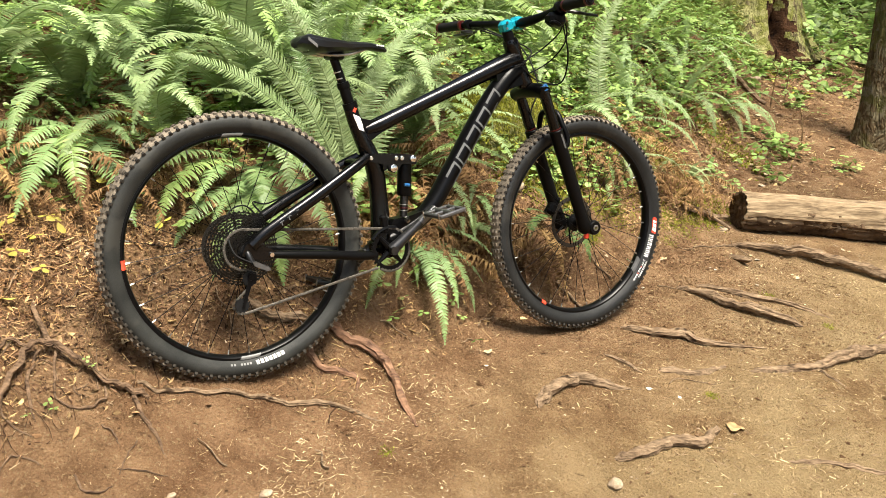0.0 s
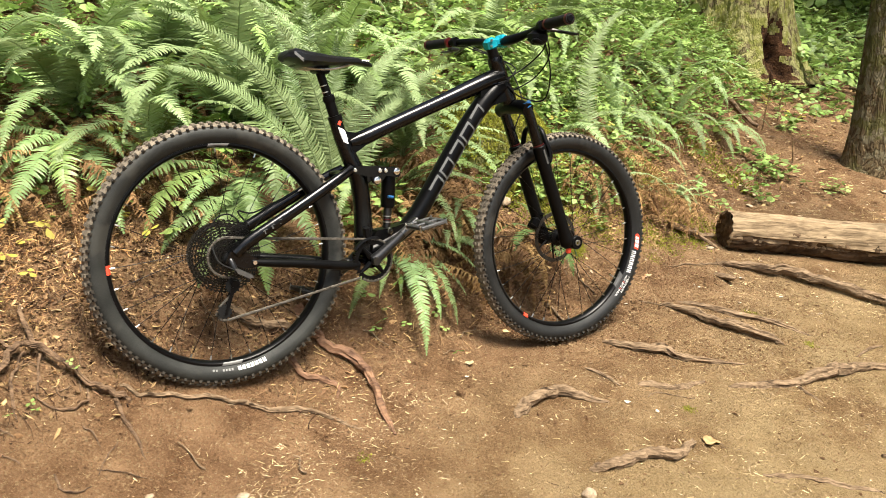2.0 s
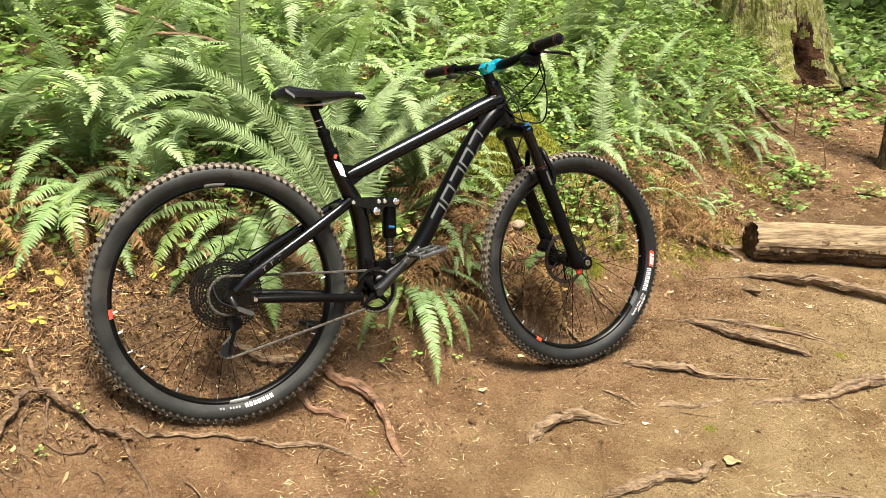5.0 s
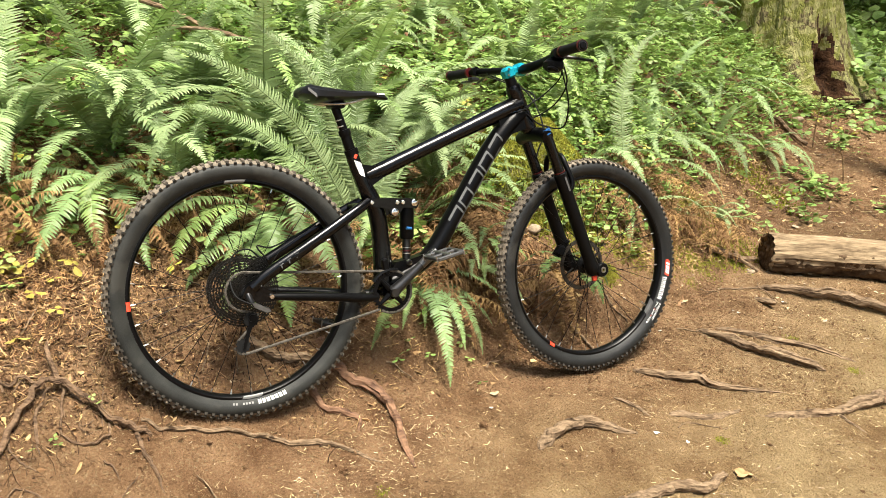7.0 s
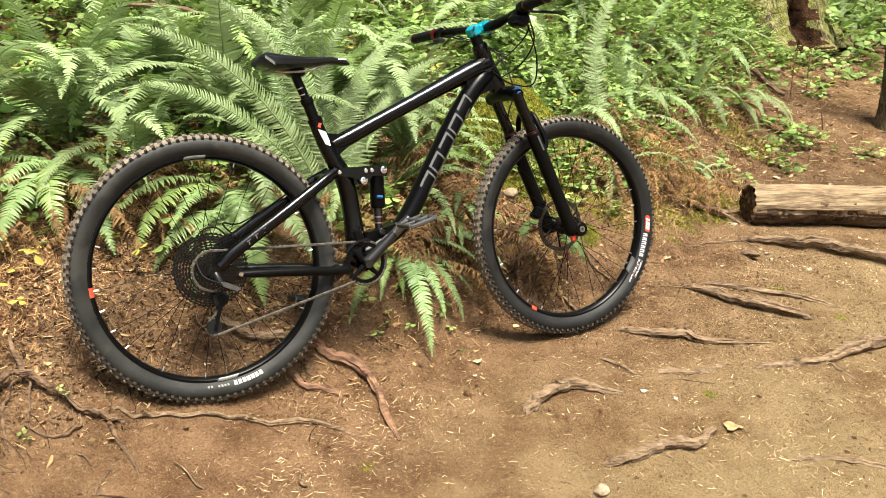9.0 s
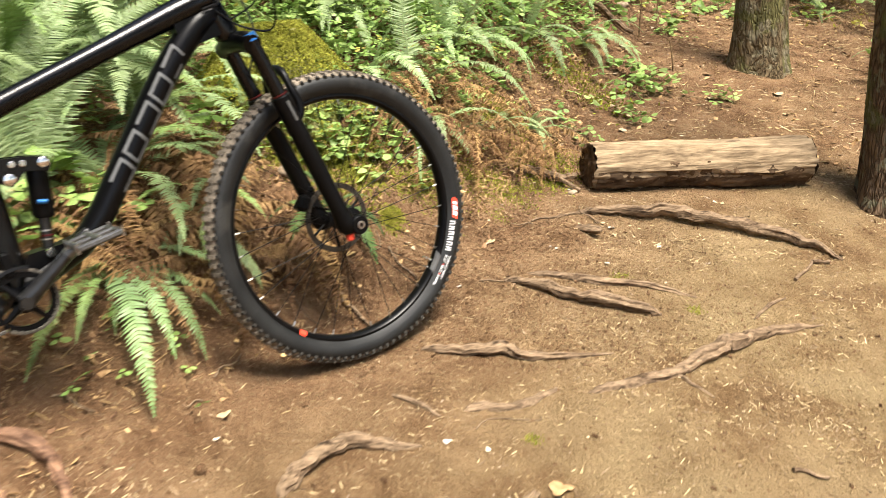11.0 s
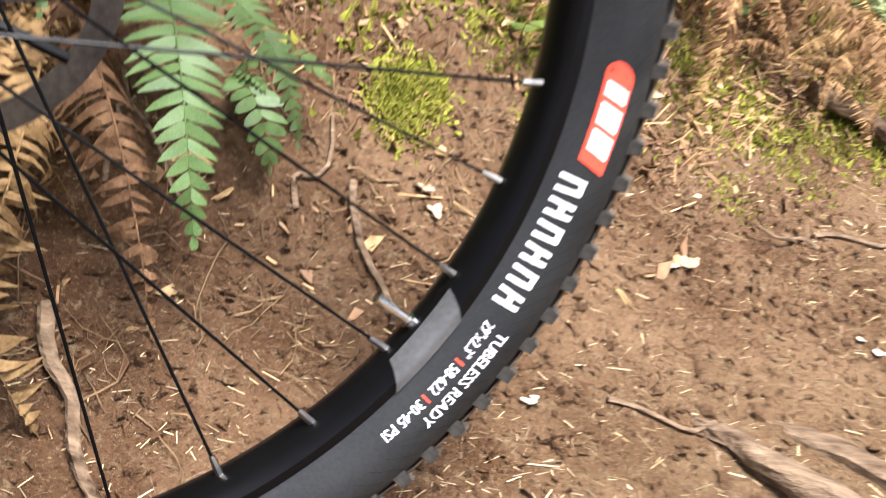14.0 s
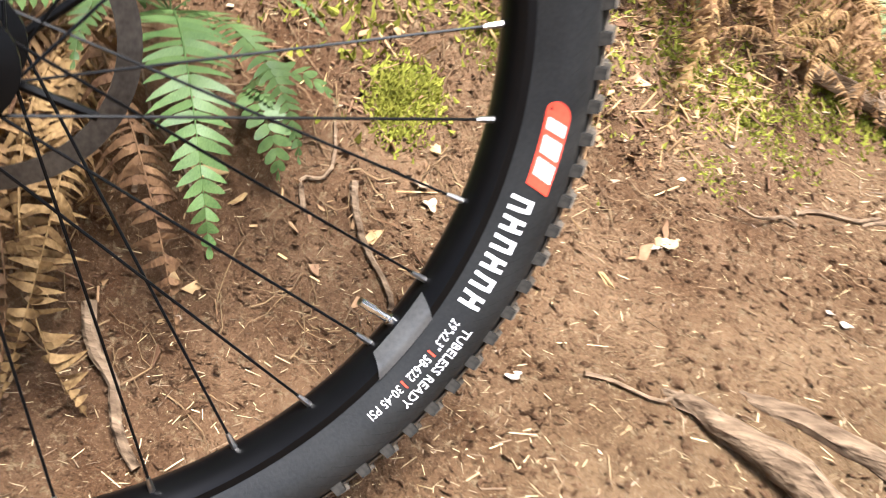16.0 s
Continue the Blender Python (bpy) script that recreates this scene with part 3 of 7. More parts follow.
for i in range(6):
    a = -10.3 - 2.55 * i
    band_shape = band(Shape(), a, a - 0.52, 0.3190, 0.3325, -0.15)
    band(band_shape, a - 1.35, a - 1.87, 0.3190, 0.3325, 0.15)
    band(band_shape, a - 0.45, a - 1.45, 0.3292 - 0.005 * (i % 2), 0.3324 - 0.005 * (i % 2))
    part("word_mark", band_shape, WHITE, front_tyre, "white word mark printed on the sidewall")
part("lettering", lettering("TUBELESS READY", -27.2, -39.0, 0.3312, 0.0062), WHITE, front_tyre, "white sidewall lettering")
part("lettering", lettering('29"x2.3"', -27.0, -31.2, 0.3222, 0.0052), WHITE, front_tyre, "white sidewall lettering")
part("lettering", lettering("58-622", -32.6, -36.2, 0.3222, 0.0052), WHITE, front_tyre, "white sidewall lettering")
part("lettering", lettering("30-45 PSI", -37.6, -42.8, 0.3222, 0.0052), WHITE, front_tyre, "white sidewall lettering")
for a in (-31.9, -36.9):
    part("printed_mark", band(Shape(), a, a - 0.25, 0.3222, 0.3274), RED, front_tyre, "thin red divider")
for a0, a1, tone, text in ((-26.6, -36.8, DIM, "grey rim decal"),):
    part("rim_decal", band(Shape(), a0, a1, 0.2998, 0.3124, -2.0, rim_wall), tone, front_rim, text)
part("rim_decal", band(Shape(), -120.2, -124.2, 0.3005, 0.3122, 0, rim_wall), RED, front_rim, "red rim decal")
valve = Shape().tube([(0.2995, 0, 0), (0.2955, 0, 0), (0.295, 0, 0), (0.283, 0, 0), (0.2825, 0, 0), (0.270, 0, 0)], [0.0048, 0.0048, 0.0030, 0.0030, 0.0036, 0.0032], 10)
v = part("valve", valve, CHROME, front_rim, "bare metal tyre valve")
v.matrix_basis = pose(0, 0, 0, 0, 32.3, 0)
ribs = Shape()
for i in range(180):
    band(ribs, 2 * i, 2 * i - 0.09, 0.334, 0.3465, 2.4, lambda g, r: on_wall(g, r, 0.0005), rows=3)
part("sidewall_ribs", ribs, RIB, front_tyre, "fine slanted lines moulded in the sidewall")
# printing on the rear wheel
for a0, a1 in ((98.5, 88.0), (-80.5, -91.0)):
    part("rim_decal", band(Shape(), a0, a1, 0.3030, 0.3122, -1.0, rim_wall), GREY, rear_rim, "grey rim decal")
part("rim_decal", band(Shape(), -173.4, -178.2, 0.3005, 0.3122, 0, rim_wall), RED, rear_rim, "red rim decal")
for i in range(7):
    a = -69.3 - 2.2 * i
    s = band(Shape(), a, a - 0.6, 0.319, 0.330)
    band(s, a - 0.6, a - 1.3, 0.3225 + 0.004 * (i % 2), 0.3255 + 0.004 * (i % 2))
    band(s, a - 1.0, a - 1.5, 0.319, 0.330)
    part("word_mark", s, WHITE, rear_tyre, "white word mark printed on the sidewall")
for i in range(6):
    part("word_mark", band(Shape(), -86.5 - 1.5 * i - (2 if i > 3 else 0), -87.4 - 1.5 * i - (2 if i > 3 else 0), 0.321, 0.3265), GREY, rear_tyre, "small grey print")
v = part("valve", valve, CHROME, rear_rim, "bare metal tyre valve")
v.matrix_basis = pose(0, 0, 0, 0, 86, 0)


def tube_part(name, points, radii, mat, label="", seg=16, flat=1.0, steps=6, parent=None):
    """A tube whose radii run along with its points."""
    line = smooth_line([(*p, r) for p, r in zip(points, radii)], steps)
    return part(name, Shape().tube([q[:3] for q in line], [q[3] for q in line], seg, flat=flat, twist=(0, 1, 0)), mat, parent or bike, label)


# main tubes
frame_label = "gloss black frame tube"
tube_part("top_tube", [(0.385, 0, 0.318), (0.43, 0, 0.334), (0.52, 0, 0.374), (0.70, 0, 0.452), (0.86, 0, 0.521), (0.925, 0, 0.545)], [0.020, 0.024, 0.0225, 0.0235, 0.029, 0.030], PAINT, frame_label, flat=1.0)
tube_part("down_tube", [(0.935, 0, 0.515), (0.885, 0, 0.482), (0.80, 0, 0.378), (0.70, 0, 0.222), (0.625, 0, 0.105), (0.575, 0, 0.052), (0.51, 0, 0.015), (0.44, 0, -0.025)], [0.026, 0.031, 0.031, 0.030, 0.030, 0.028, 0.028, 0.034], SATIN, frame_label, flat=0.95)
tube_part("seat_tube", [(0.338, 0, 0.392), (0.352, 0, 0.350), (0.380, 0, 0.288), (0.415, 0, 0.215), (0.430, 0, 0.12), (0.438, 0, -0.01)], [0.019, 0.021, 0.024, 0.027, 0.027, 0.032], PAINT, frame_label, flat=1.0)
tube_part("head_tube", [(0.898, 0, 0.606), (0.906, 0, 0.590), (0.932, 0, 0.532), (0.959, 0, 0.472), (0.964, 0, 0.460)], [0.022, 0.026, 0.025, 0.028, 0.025], PAINT, frame_label, flat=1.0)
part("bottom_bracket", Shape().tube([(0.443, -0.038, -0.031), (0.443, 0.038, -0.031)], [0.027, 0.027], 24), PAINT, bike, "black bottom bracket shell")
part("shock_mount", Shape().plate([(0.47, 0.055), (0.535, 0.065), (0.60, 0.085), (0.58, 0.035), (0.50, -0.005), (0.44, 0.0)], -0.022, 0.022), SATIN, bike)
part("head_gusset", Shape().plate([(0.835, 0.500), (0.90, 0.548), (0.935, 0.548), (0.962, 0.478), (0.945, 0.468), (0.885, 0.448), (0.845, 0.455)], -0.021, 0.021), SATIN, bike, "black web behind the head tube")
part("seat_gusset", Shape().plate([(0.352, 0.365), (0.372, 0.352), (0.405, 0.348), (0.47, 0.366), (0.45, 0.325), (0.40, 0.290), (0.372, 0.30)], -0.017, 0.017), SATIN, bike, "black web at the seat tube")
sticker = Shape()
line = [(0.3515, 0.361), (0.3675, 0.318)]
n_steps = 8
ring_pts = []
for s in (0.0, 1.0):
    cx, cz = line[0][0] + (line[1][0] - line[0][0]) * s, line[0][1] + (line[1][1] - line[0][1]) * s
    for j in range(n_steps + 1):
        a = radians(-34 + 66 * j / n_steps) + math.pi
        ring_pts.append((cx - 0.001 + math.sin(a) * 0.0225 * 0.93, math.cos(a) * 0.0232, cz - math.sin(a) * 0.0225 * 0.36))
sticker.add(ring_pts, [(j, j + 1, j + 10, j + 9) for j in range(n_steps)])
part("sticker", sticker, WHITE, bike, "white warning sticker on the seat tube")
# silver word mark along the down tube: five plain slanted outlines
down = [Vector((0.838, 0, 0.4375)), Vector((0.657, 0, 0.155))]
along = (down[1] - down[0]).normalized()
across = Vector((-along.z, 0, along.x))
for i in range(5):
    o = down[0] + (down[1] - down[0]) * (i / 5)
    s, wide, tall, k = Shape(), 0.056, 0.0205, 0.0062
    bars = [(0, wide, tall - k, tall), (0, wide, -tall, k - tall), (0, k, k - tall, tall - k)] + ([(wide - k, wide, k - tall, tall - k)] if i % 2 else [])
    for a0, a1, b0, b1 in bars:
        cells = 8
        pts = []
        for j in range(cells + 1):
            b = b0 + (b1 - b0) * j / cells
            lean = 0.22 * b
            for a in (a0, a1):
                p = o + along * (a + lean) + across * b
                p.y = -0.0022 - 0.0305 * math.sqrt(max(0.0, 1 - (b / 0.0300) ** 2))
                pts.append(p)
        s.add(pts, [(2 * j, 2 * j + 1, 2 * j + 3, 2 * j + 2) for j in range(cells)])
    part("word_mark", s, SILVER, bike, "silver word mark on the down tube", smooth=0)

# rear suspension
for sy in (-1, 1):
    tube_part("seat_stay", [(0.380, sy * 0.032, 0.242), (0.33, sy * 0.048, 0.214), (0.20, sy * 0.068, 0.135), (0.06, sy * 0.074, 0.050), (0.012, sy * 0.073, 0.012)], [0.011, 0.0125, 0.0135, 0.014, 0.014], PAINT, "gloss black seat stay with pale edge", flat=1.22)
    tube_part("chain_stay", [(0.070, sy * 0.069, -0.015), (0.13, sy * 0.066, -0.020), (0.25, sy * 0.058, -0.031), (0.345, sy * 0.045, -0.043), (0.40, sy * 0.035, -0.045)], [0.012, 0.0145, 0.0155, 0.016, 0.016], MATT, "black rubber-wrapped chain stay", flat=0.85)
    part("dropout", Shape().plate([(-0.016, -0.012), (-0.004, 0.016), (0.018, 0.028), (0.045, 0.012), (0.078, -0.004), (0.082, -0.020), (0.060, -0.030), (0.015, -0.024)], sy * 0.070 - 0.006, sy * 0.070 + 0.006), PAINT, bike)
    part("bolt", Shape().tube([(0.066, sy * 0.0755, -0.014), (0.066, sy * 0.0835, -0.014)], [0.008, 0.006], 16), CHROME, bike, "polished pivot bolt")
    part("rocker_link", Shape().plate([(0.372, 0.232), (0.378, 0.247), (0.40, 0.251), (0.50, 0.250), (0.532, 0.247), (0.541, 0.232), (0.535, 0.218), (0.49, 0.222), (0.476, 0.204), (0.462, 0.194), (0.448, 0.200), (0.442, 0.217), (0.40, 0.226)], sy * 0.034 - 0.005, sy * 0.034 + 0.005), PAINT, bike, "gloss black rocker link")
    for x, z, r in ((0.386, 0.239, 0.006), (0.460, 0.209, 0.0115), (0.468, 0.238, 0.0065), (0.487, 0.238, 0.0065), (0.525, 0.236, 0.0105)):
        part("bolt", Shape().tube([(x, sy * 0.0385, z), (x, sy * 0.044, z), (x, sy * 0.0455, z)], [r, r, r * 0.75], 20), CHROME, bike, "polished pivot bolt")
tube_part("chain_stay_bridge", [(0.345, -0.045, -0.043), (0.365, 0, -0.040), (0.345, 0.045, -0.043)], [0.014, 0.014, 0.014], MATT)
tube_part("seat_stay_bridge", [(0.345, -0.046, 0.222), (0.350, 0, 0.226), (0.345, 0.046, 0.222)], [0.012, 0.012, 0.012], PAINT)
shock = part("shock_body", Shape().tube([(0.519, 0, 0.236), (0.519, 0, 0.228), (0.518, 0, 0.215), (0.5165, 0, 0.130), (0.5163, 0, 0.123)], [0.016, 0.021, 0.022, 0.0225, 0.019], 20), MATT, bike, "black air can of the rear shock")
part("shock_shaft", Shape().tube([(0.5163, 0, 0.124), (0.514, 0, 0.060)], [0.013, 0.012], 16), DARK_STEEL, shock, "dark shock shaft")
for z, mat in ((0.098, STEEL), (0.088, DARK_RED), (0.080, STEEL)):
    part("shock_ring", Shape().tube([(0.5153, 0, z), (0.5152, 0, z - 0.003)], [0.0142, 0.0142], 16), mat, shock)
part("shock_knob", Shape().tube([(0.505, -0.024, 0.158), (0.522, -0.024, 0.156)], [0.005, 0.005], 10), BLUE, shock, "blue adjuster lever")
part("bolt", Shape().tube([(0.513, -0.024, 0.052), (0.513, -0.030, 0.052)], [0.011, 0.009], 16), CHROME, bike, "polished pivot bolt")

# seat post and saddle
tube_part("seat_post", [(0.290, 0, 0.522), (0.310, 0, 0.470), (0.3185, 0, 0.447)], [0.0128, 0.0128, 0.0128], MATT, "black dropper post")
part("post_collar", Shape().tube([(0.3165, 0, 0.455), (0.3205, 0, 0.443), (0.3225, 0, 0.437)], [0.0175, 0.019, 0.017], 20), MATT, bike, "silver-ringed post seal")
for k in range(3):
    o = 0.012 + 0.018 * k
    part("post_ring", Shape().tube([(0.3005 + o * 0.342 - 0.003, 0, 0.4965 - o), (0.3015 + o * 0.342 - 0.003, 0, 0.4935 - o)], [0.0134, 0.0134], 16), STEEL, bike, "thin silver graduation on the post")
tube_part("post_body", [(0.3215, 0, 0.440), (0.332, 0, 0.408), (0.340, 0, 0.388)], [0.0158, 0.0158, 0.0158], MATT)
part("seat_clamp", Shape().tube([(0.3365, 0, 0.398), (0.3435, 0, 0.380)], [0.0215, 0.0215], 20), MATT, bike, "black seat clamp")
part("seat_badge", Shape().box((0.009, 0.0012, 0.013), Matrix.Translation((0.3445, -0.0212, 0.3765)) @ pose(0, 0, 0, 0, 22, 0), 0.0005), RED, bike, "small red badge at the top of the seat tube")
saddle_rows = []
for i in range(25):
    s = (i / 24) ** 1.15
    x = 0.172 + 0.284 * s
    half = float(np.interp(s, [0, 0.02, 0.06, 0.12, 0.22, 0.4, 0.6, 0.85, 0.96, 1], [0.022, 0.044, 0.058, 0.067, 0.070, 0.054, 0.034, 0.021, 0.017, 0.007]))
    top = float(np.interp(s, [0, 0.03, 0.1, 0.25, 0.55, 0.8, 0.95, 1], [0.563, 0.578, 0.585, 0.578, 0.571, 0.572, 0.564, 0.553]))
    drop = float(np.interp(s, [0, 0.04, 0.15, 0.35, 0.6, 0.95, 1], [0.020, 0.042, 0.056, 0.044, 0.030, 0.020, 0.008]))
    row = []
    for k in range(14):
        a = 2 * math.pi * k / 14 + math.pi / 14
        c, u = math.cos(a), math.sin(a)
        row.append((x + (0.012 * (1 - abs(c)) if s < 0.1 else 0), half * math.copysign(abs(c) ** 0.8, c) * (1.0 if u > -0.5 else 0.9), top - drop / 2 + (drop / 2) * math.copysign(abs(u) ** 0.75, u) - (0.003 * (1 - abs(c)) if u > 0 else 0)))
    saddle_rows.append(row)
s = Shape()
s.add([p for row in saddle_rows for p in row], [(i * 14 + j, i * 14 + (j + 1) % 14, i * 14 + 14 + (j + 1) % 14, i * 14 + 14 + j) for i in range(24) for j in range(14)] + [tuple(range(14))[::-1], tuple(24 * 14 + j for j in range(14))])
saddle = part("saddle", s, VINYL, bike, "black vinyl saddle with grey rear panel")
for sy in (-1, 1):
    panel = Shape()
    panel.add([(0.190 + 0.006 * i, sy * (0.0612 + 0.0030 * i - 0.0003 * i * i), 0.570 - 0.005 * i + dz) for i in range(5) for dz in (0.0, -0.009)], [(2 * i, 2 * i + 1, 2 * i + 3, 2 * i + 2) for i in range(4)])
    part("rear_panel", panel, GREY, saddle, "pale grey panel at the saddle's rear")
logo = Shape()
for i in range(4):
    logo.box((0.0045, 0.0012, 0.0045), pose(0.418 + 0.007 * i, -0.0212 + 0.0011 * i, 0.5615, 0, -15, 2), 0)
part("printed_mark", logo, WHITE, saddle, "small white marks on the saddle nose")
for sy in (-1, 1):
    tube_part("saddle_rail", [(0.200, sy * 0.026, 0.541), (0.245, sy * 0.023, 0.528), (0.32, sy * 0.022, 0.530), (0.40, sy * 0.008, 0.553)], [0.0037] * 4, STEEL, "bare metal saddle rail", seg=8, parent=saddle)
part("post_head", Shape().box((0.046, 0.05, 0.022), pose(0.292, 0, 0.527, 0, 0, 0), 0.005), MATT, bike, "black saddle clamp")

# steering: stem, bar, grips, levers
part("headset_spacer", Shape().tube([(0.9005, 0, 0.602), (0.886, 0, 0.634)], [0.0185, 0.0175], 20), MATT, bike)
stem = part("stem", Shape().box((0.040, 0.044, 0.040), pose(0.884, 0, 0.645, 0, -24, 0), 0.009).box((0.046, 0.032, 0.028), pose(0.908, 0, 0.654, 0, -10, 0), 0.007).box((0.030, 0.056, 0.042), pose(0.927, 0, 0.657, 0, -24, 0), 0.008), CYAN, bike, "cyan anodised stem")
for sy in (-1, 1):
    for dz in (-0.014, 0.014):
        part("bolt", Shape().rod((0.938, sy * 0.02, 0.657 + dz), (0.947, sy * 0.02, 0.654 + dz), 0.004, 8), STEEL, stem)
    part("bolt", Shape().rod((0.872, -0.0225, 0.645 + sy * 0.009), (0.872, -0.0265, 0.645 + sy * 0.009), 0.004, 8), STEEL, stem)
bar_l, bar_r = Vector((0.862, 0.375, 0.672)), Vector((0.905, -0.375, 0.686))
tube_part("handlebar", [tuple(bar_l), (0.885, 0.24, 0.672), (0.918, 0.13, 0.666), (0.927, 0.05, 0.657), (0.927, -0.05, 0.657), (0.934, -0.13, 0.669), (0.925, -0.24, 0.684), tuple(bar_r)], [0.011, 0.011, 0.012, 0.0158, 0.0158, 0.012, 0.011, 0.011], MATT, "matt black riser handlebar")
for end, inner in ((bar_l, Vector((0.880, 0.245, 0.672))), (bar_r, Vector((0.920, -0.245, 0.684)))):
    d = (inner - end).normalized()
    g = part("grip", Shape().tube([end + d * t for t in (0.0, 0.004, 0.02, 0.06, 0.10, 0.118)], [0.0145, 0.0165, 0.0155, 0.016, 0.0155, 0.0165], 18, lump=0.06), GRIP, bike, "black rubber lock-on grip")
    part("grip_collar", Shape().tube([end + d * 0.119, end + d * 0.128], [0.0172, 0.0172], 18), DARK_RED, g, "dark red lock ring")
    part("grip_collar", Shape().tube([end + d * 0.003, end + d * 0.011], [0.0172, 0.0172], 18), DARK_RED, g, "dark red lock ring")
    part("grip_cap", Shape().tube([end - d * 0.0035, end + d * 0.0005], [0.009, 0.0125], 18), MATT, g, "black bar end cap")
    part("brake_clamp", Shape().tube([end + d * 0.150, end + d * 0.166], [0.0165, 0.0165], 16), MATT, bike)
    sy = 1 if end.y > 0 else -1
    c = end + d * 0.158
    part("brake_body", Shape().tube([c + Vector((0.020, sy * 0.01, -0.004)), c + Vector((0.030, sy * -0.02, -0.008)), c + Vector((0.022, sy * -0.06, -0.010))], [0.011, 0.012, 0.008], 12), MATT, bike, "black brake lever body")
    tube_part("brake_lever", [tuple(c + Vector((0.030, sy * 0.005, -0.010))), tuple(c + Vector((0.052, sy * 0.03, -0.016))), tuple(c + Vector((0.056, sy * 0.075, -0.026))), tuple(c + Vector((0.062, sy * 0.098, -0.030)))], [0.006, 0.005, 0.0045, 0.004], DARK_STEEL, "dark metal brake lever", seg=8)
c = bar_r + (Vector((0.920, -0.245, 0.684)) - bar_r).normalized() * 0.150
part("shifter", Shape().box((0.06, 0.05, 0.042), Matrix.Translation(c + Vector((0.004, 0.03, -0.034))), 0.012).box((0.03, 0.03, 0.012), Matrix.Translation(c + Vector((-0.02, 0.0, -0.05))) @ pose(0, 0, 0, 0, 20, 0), 0.004), MATT, bike, "black gear shifter below the bar")
c = bar_l + (Vector((0.880, 0.245, 0.672)) - bar_l).normalized() * 0.150
part("dropper_lever", Shape().box((0.035, 0.03, 0.014), Matrix.Translation(c + Vector((-0.012, -0.02, -0.028))), 0.004).box((0.022, 0.05, 0.006), Matrix.Translation(c + Vector((-0.028, 0.0, -0.036))), 0.002), DARK_STEEL, bike, "small black dropper lever")
for pts in ([(0.945, -0.19, 0.672), (0.995, -0.14, 0.63), (0.99, -0.06, 0.58), (0.93, -0.034, 0.535)], [(0.955, -0.20, 0.668), (1.015, -0.14, 0.60), (1.03, -0.04, 0.54), (0.98, 0.02, 0.50), (0.94, 0.03, 0.50)], [(0.92, 0.20, 0.655), (0.98, 0.12, 0.62), (0.985, 0.0, 0.575), (0.93, -0.032, 0.525)], [(0.935, 0.20, 0.66), (1.03, 0.12, 0.60), (1.055, 0.05, 0.47), (1.03, 0.055, 0.36), (1.10, 0.082, 0.20), (1.155, 0.088, 0.06)], [(0.945, -0.20, 0.66), (1.000, -0.17, 0.55), (1.03, -0.10, 0.47), (0.99, -0.03, 0.48), (0.93, -0.034, 0.515)], [(0.93, -0.034, 0.53), (0.90, -0.030, 0.52)]):
    tube_part("cable", pts, [0.0024] * len(pts), GRIP, "thin black cable", seg=6)
for pts in ([(0.075, 0.050, 0.075), (0.035, 0.045, 0.110), (-0.012, 0.030, 0.098), (-0.040, -0.030, 0.050), (-0.035, -0.075, -0.005), (0.005, -0.090, -0.030)], [(0.095, 0.056, 0.075), (0.060, 0.050, 0.118), (0.110, 0.064, 0.112), (0.200, 0.074, 0.150)]):
    tube_part("cable", pts, [0.0024] * len(pts), GRIP, "thin black cable looping round the rear hub", seg=6)

# fork
axle = Vector((BASE - 0.032, 0, -0.010))
crown = part("fork_crown", Shape().tube([(0.985, 0.080, 0.437), (0.982, 0.05, 0.447), (0.972, 0, 0.449), (0.982, -0.05, 0.447), (0.985, -0.080, 0.437)], [0.022, 0.023, 0.024, 0.023, 0.022], 16), SATIN, bike, "black fork crown")
lower = None
for sy in (-1, 1):
    top = Vector((0.986, sy * 0.066, 0.452))
    foot = Vector((axle.x, sy * 0.066, axle.z))
    part("stanchion", Shape().tube([top, top + (foot - top) * 0.36], [0.0178, 0.0178], 20), PAINT, bike, "black stanchion")
    part("fork_cap", Shape().tube([top - (foot - top) * 0.022, top + (foot - top) * 0.012], [0.0165, 0.0195], 20), BLUE if sy < 0 else MATT, crown, "blue-topped fork cap" if sy < 0 else "")
    lower = part("fork_leg", Shape().tube([top + (foot - top) * t for t in (0.285, 0.29, 0.33, 0.62, 0.90, 0.965, 1.0, 1.025)], [0.0200, 0.0228, 0.0222, 0.0218, 0.021, 0.025, 0.026, 0.018], 20), MATT, bike, "matt black lower fork leg")
    part("fork_ring", Shape().tube([top + (foot - top) * 0.274, top + (foot - top) * 0.281], [0.0190, 0.0190], 20), DARK_RED, lower, "thin red travel ring")
    part("fork_decal", Shape().box((0.0065, 0.0012, 0.050), Matrix.Translation(top + (foot - top) * 0.36 + Vector((0.002, sy * 0.0222, 0))) @ pose(0, 0, 0, 0, -23.5, 0), 0), DIM, lower, "grey marks on the fork leg")
    part("fork_foot", Shape().box((0.018, 0.016, 0.020), Matrix.Translation(foot + Vector((0.002, sy * 0.004, -0.025))), 0.004), RED, lower, "red adjuster at the foot of the fork") if sy < 0 else None
tube_part("fork_arch", [(1.066, -0.070, 0.262), (1.084, -0.074, 0.272), (1.086, -0.072, 0.300), (1.074, -0.062, 0.336), (1.066, -0.034, 0.378), (1.066, 0.034, 0.378), (1.074, 0.062, 0.336), (1.086, 0.072, 0.300), (1.084, 0.074, 0.272), (1.066, 0.070, 0.262)], [0.009, 0.0085, 0.0085, 0.009, 0.010, 0.010, 0.009, 0.0085, 0.0085, 0.009], MATT, "black fork arch over the tyre", seg=12)
part("fork_axle", Shape().rod((BASE, -0.078, 0), (BASE, 0.078, 0), 0.008, 16), DARK_STEEL, bike)

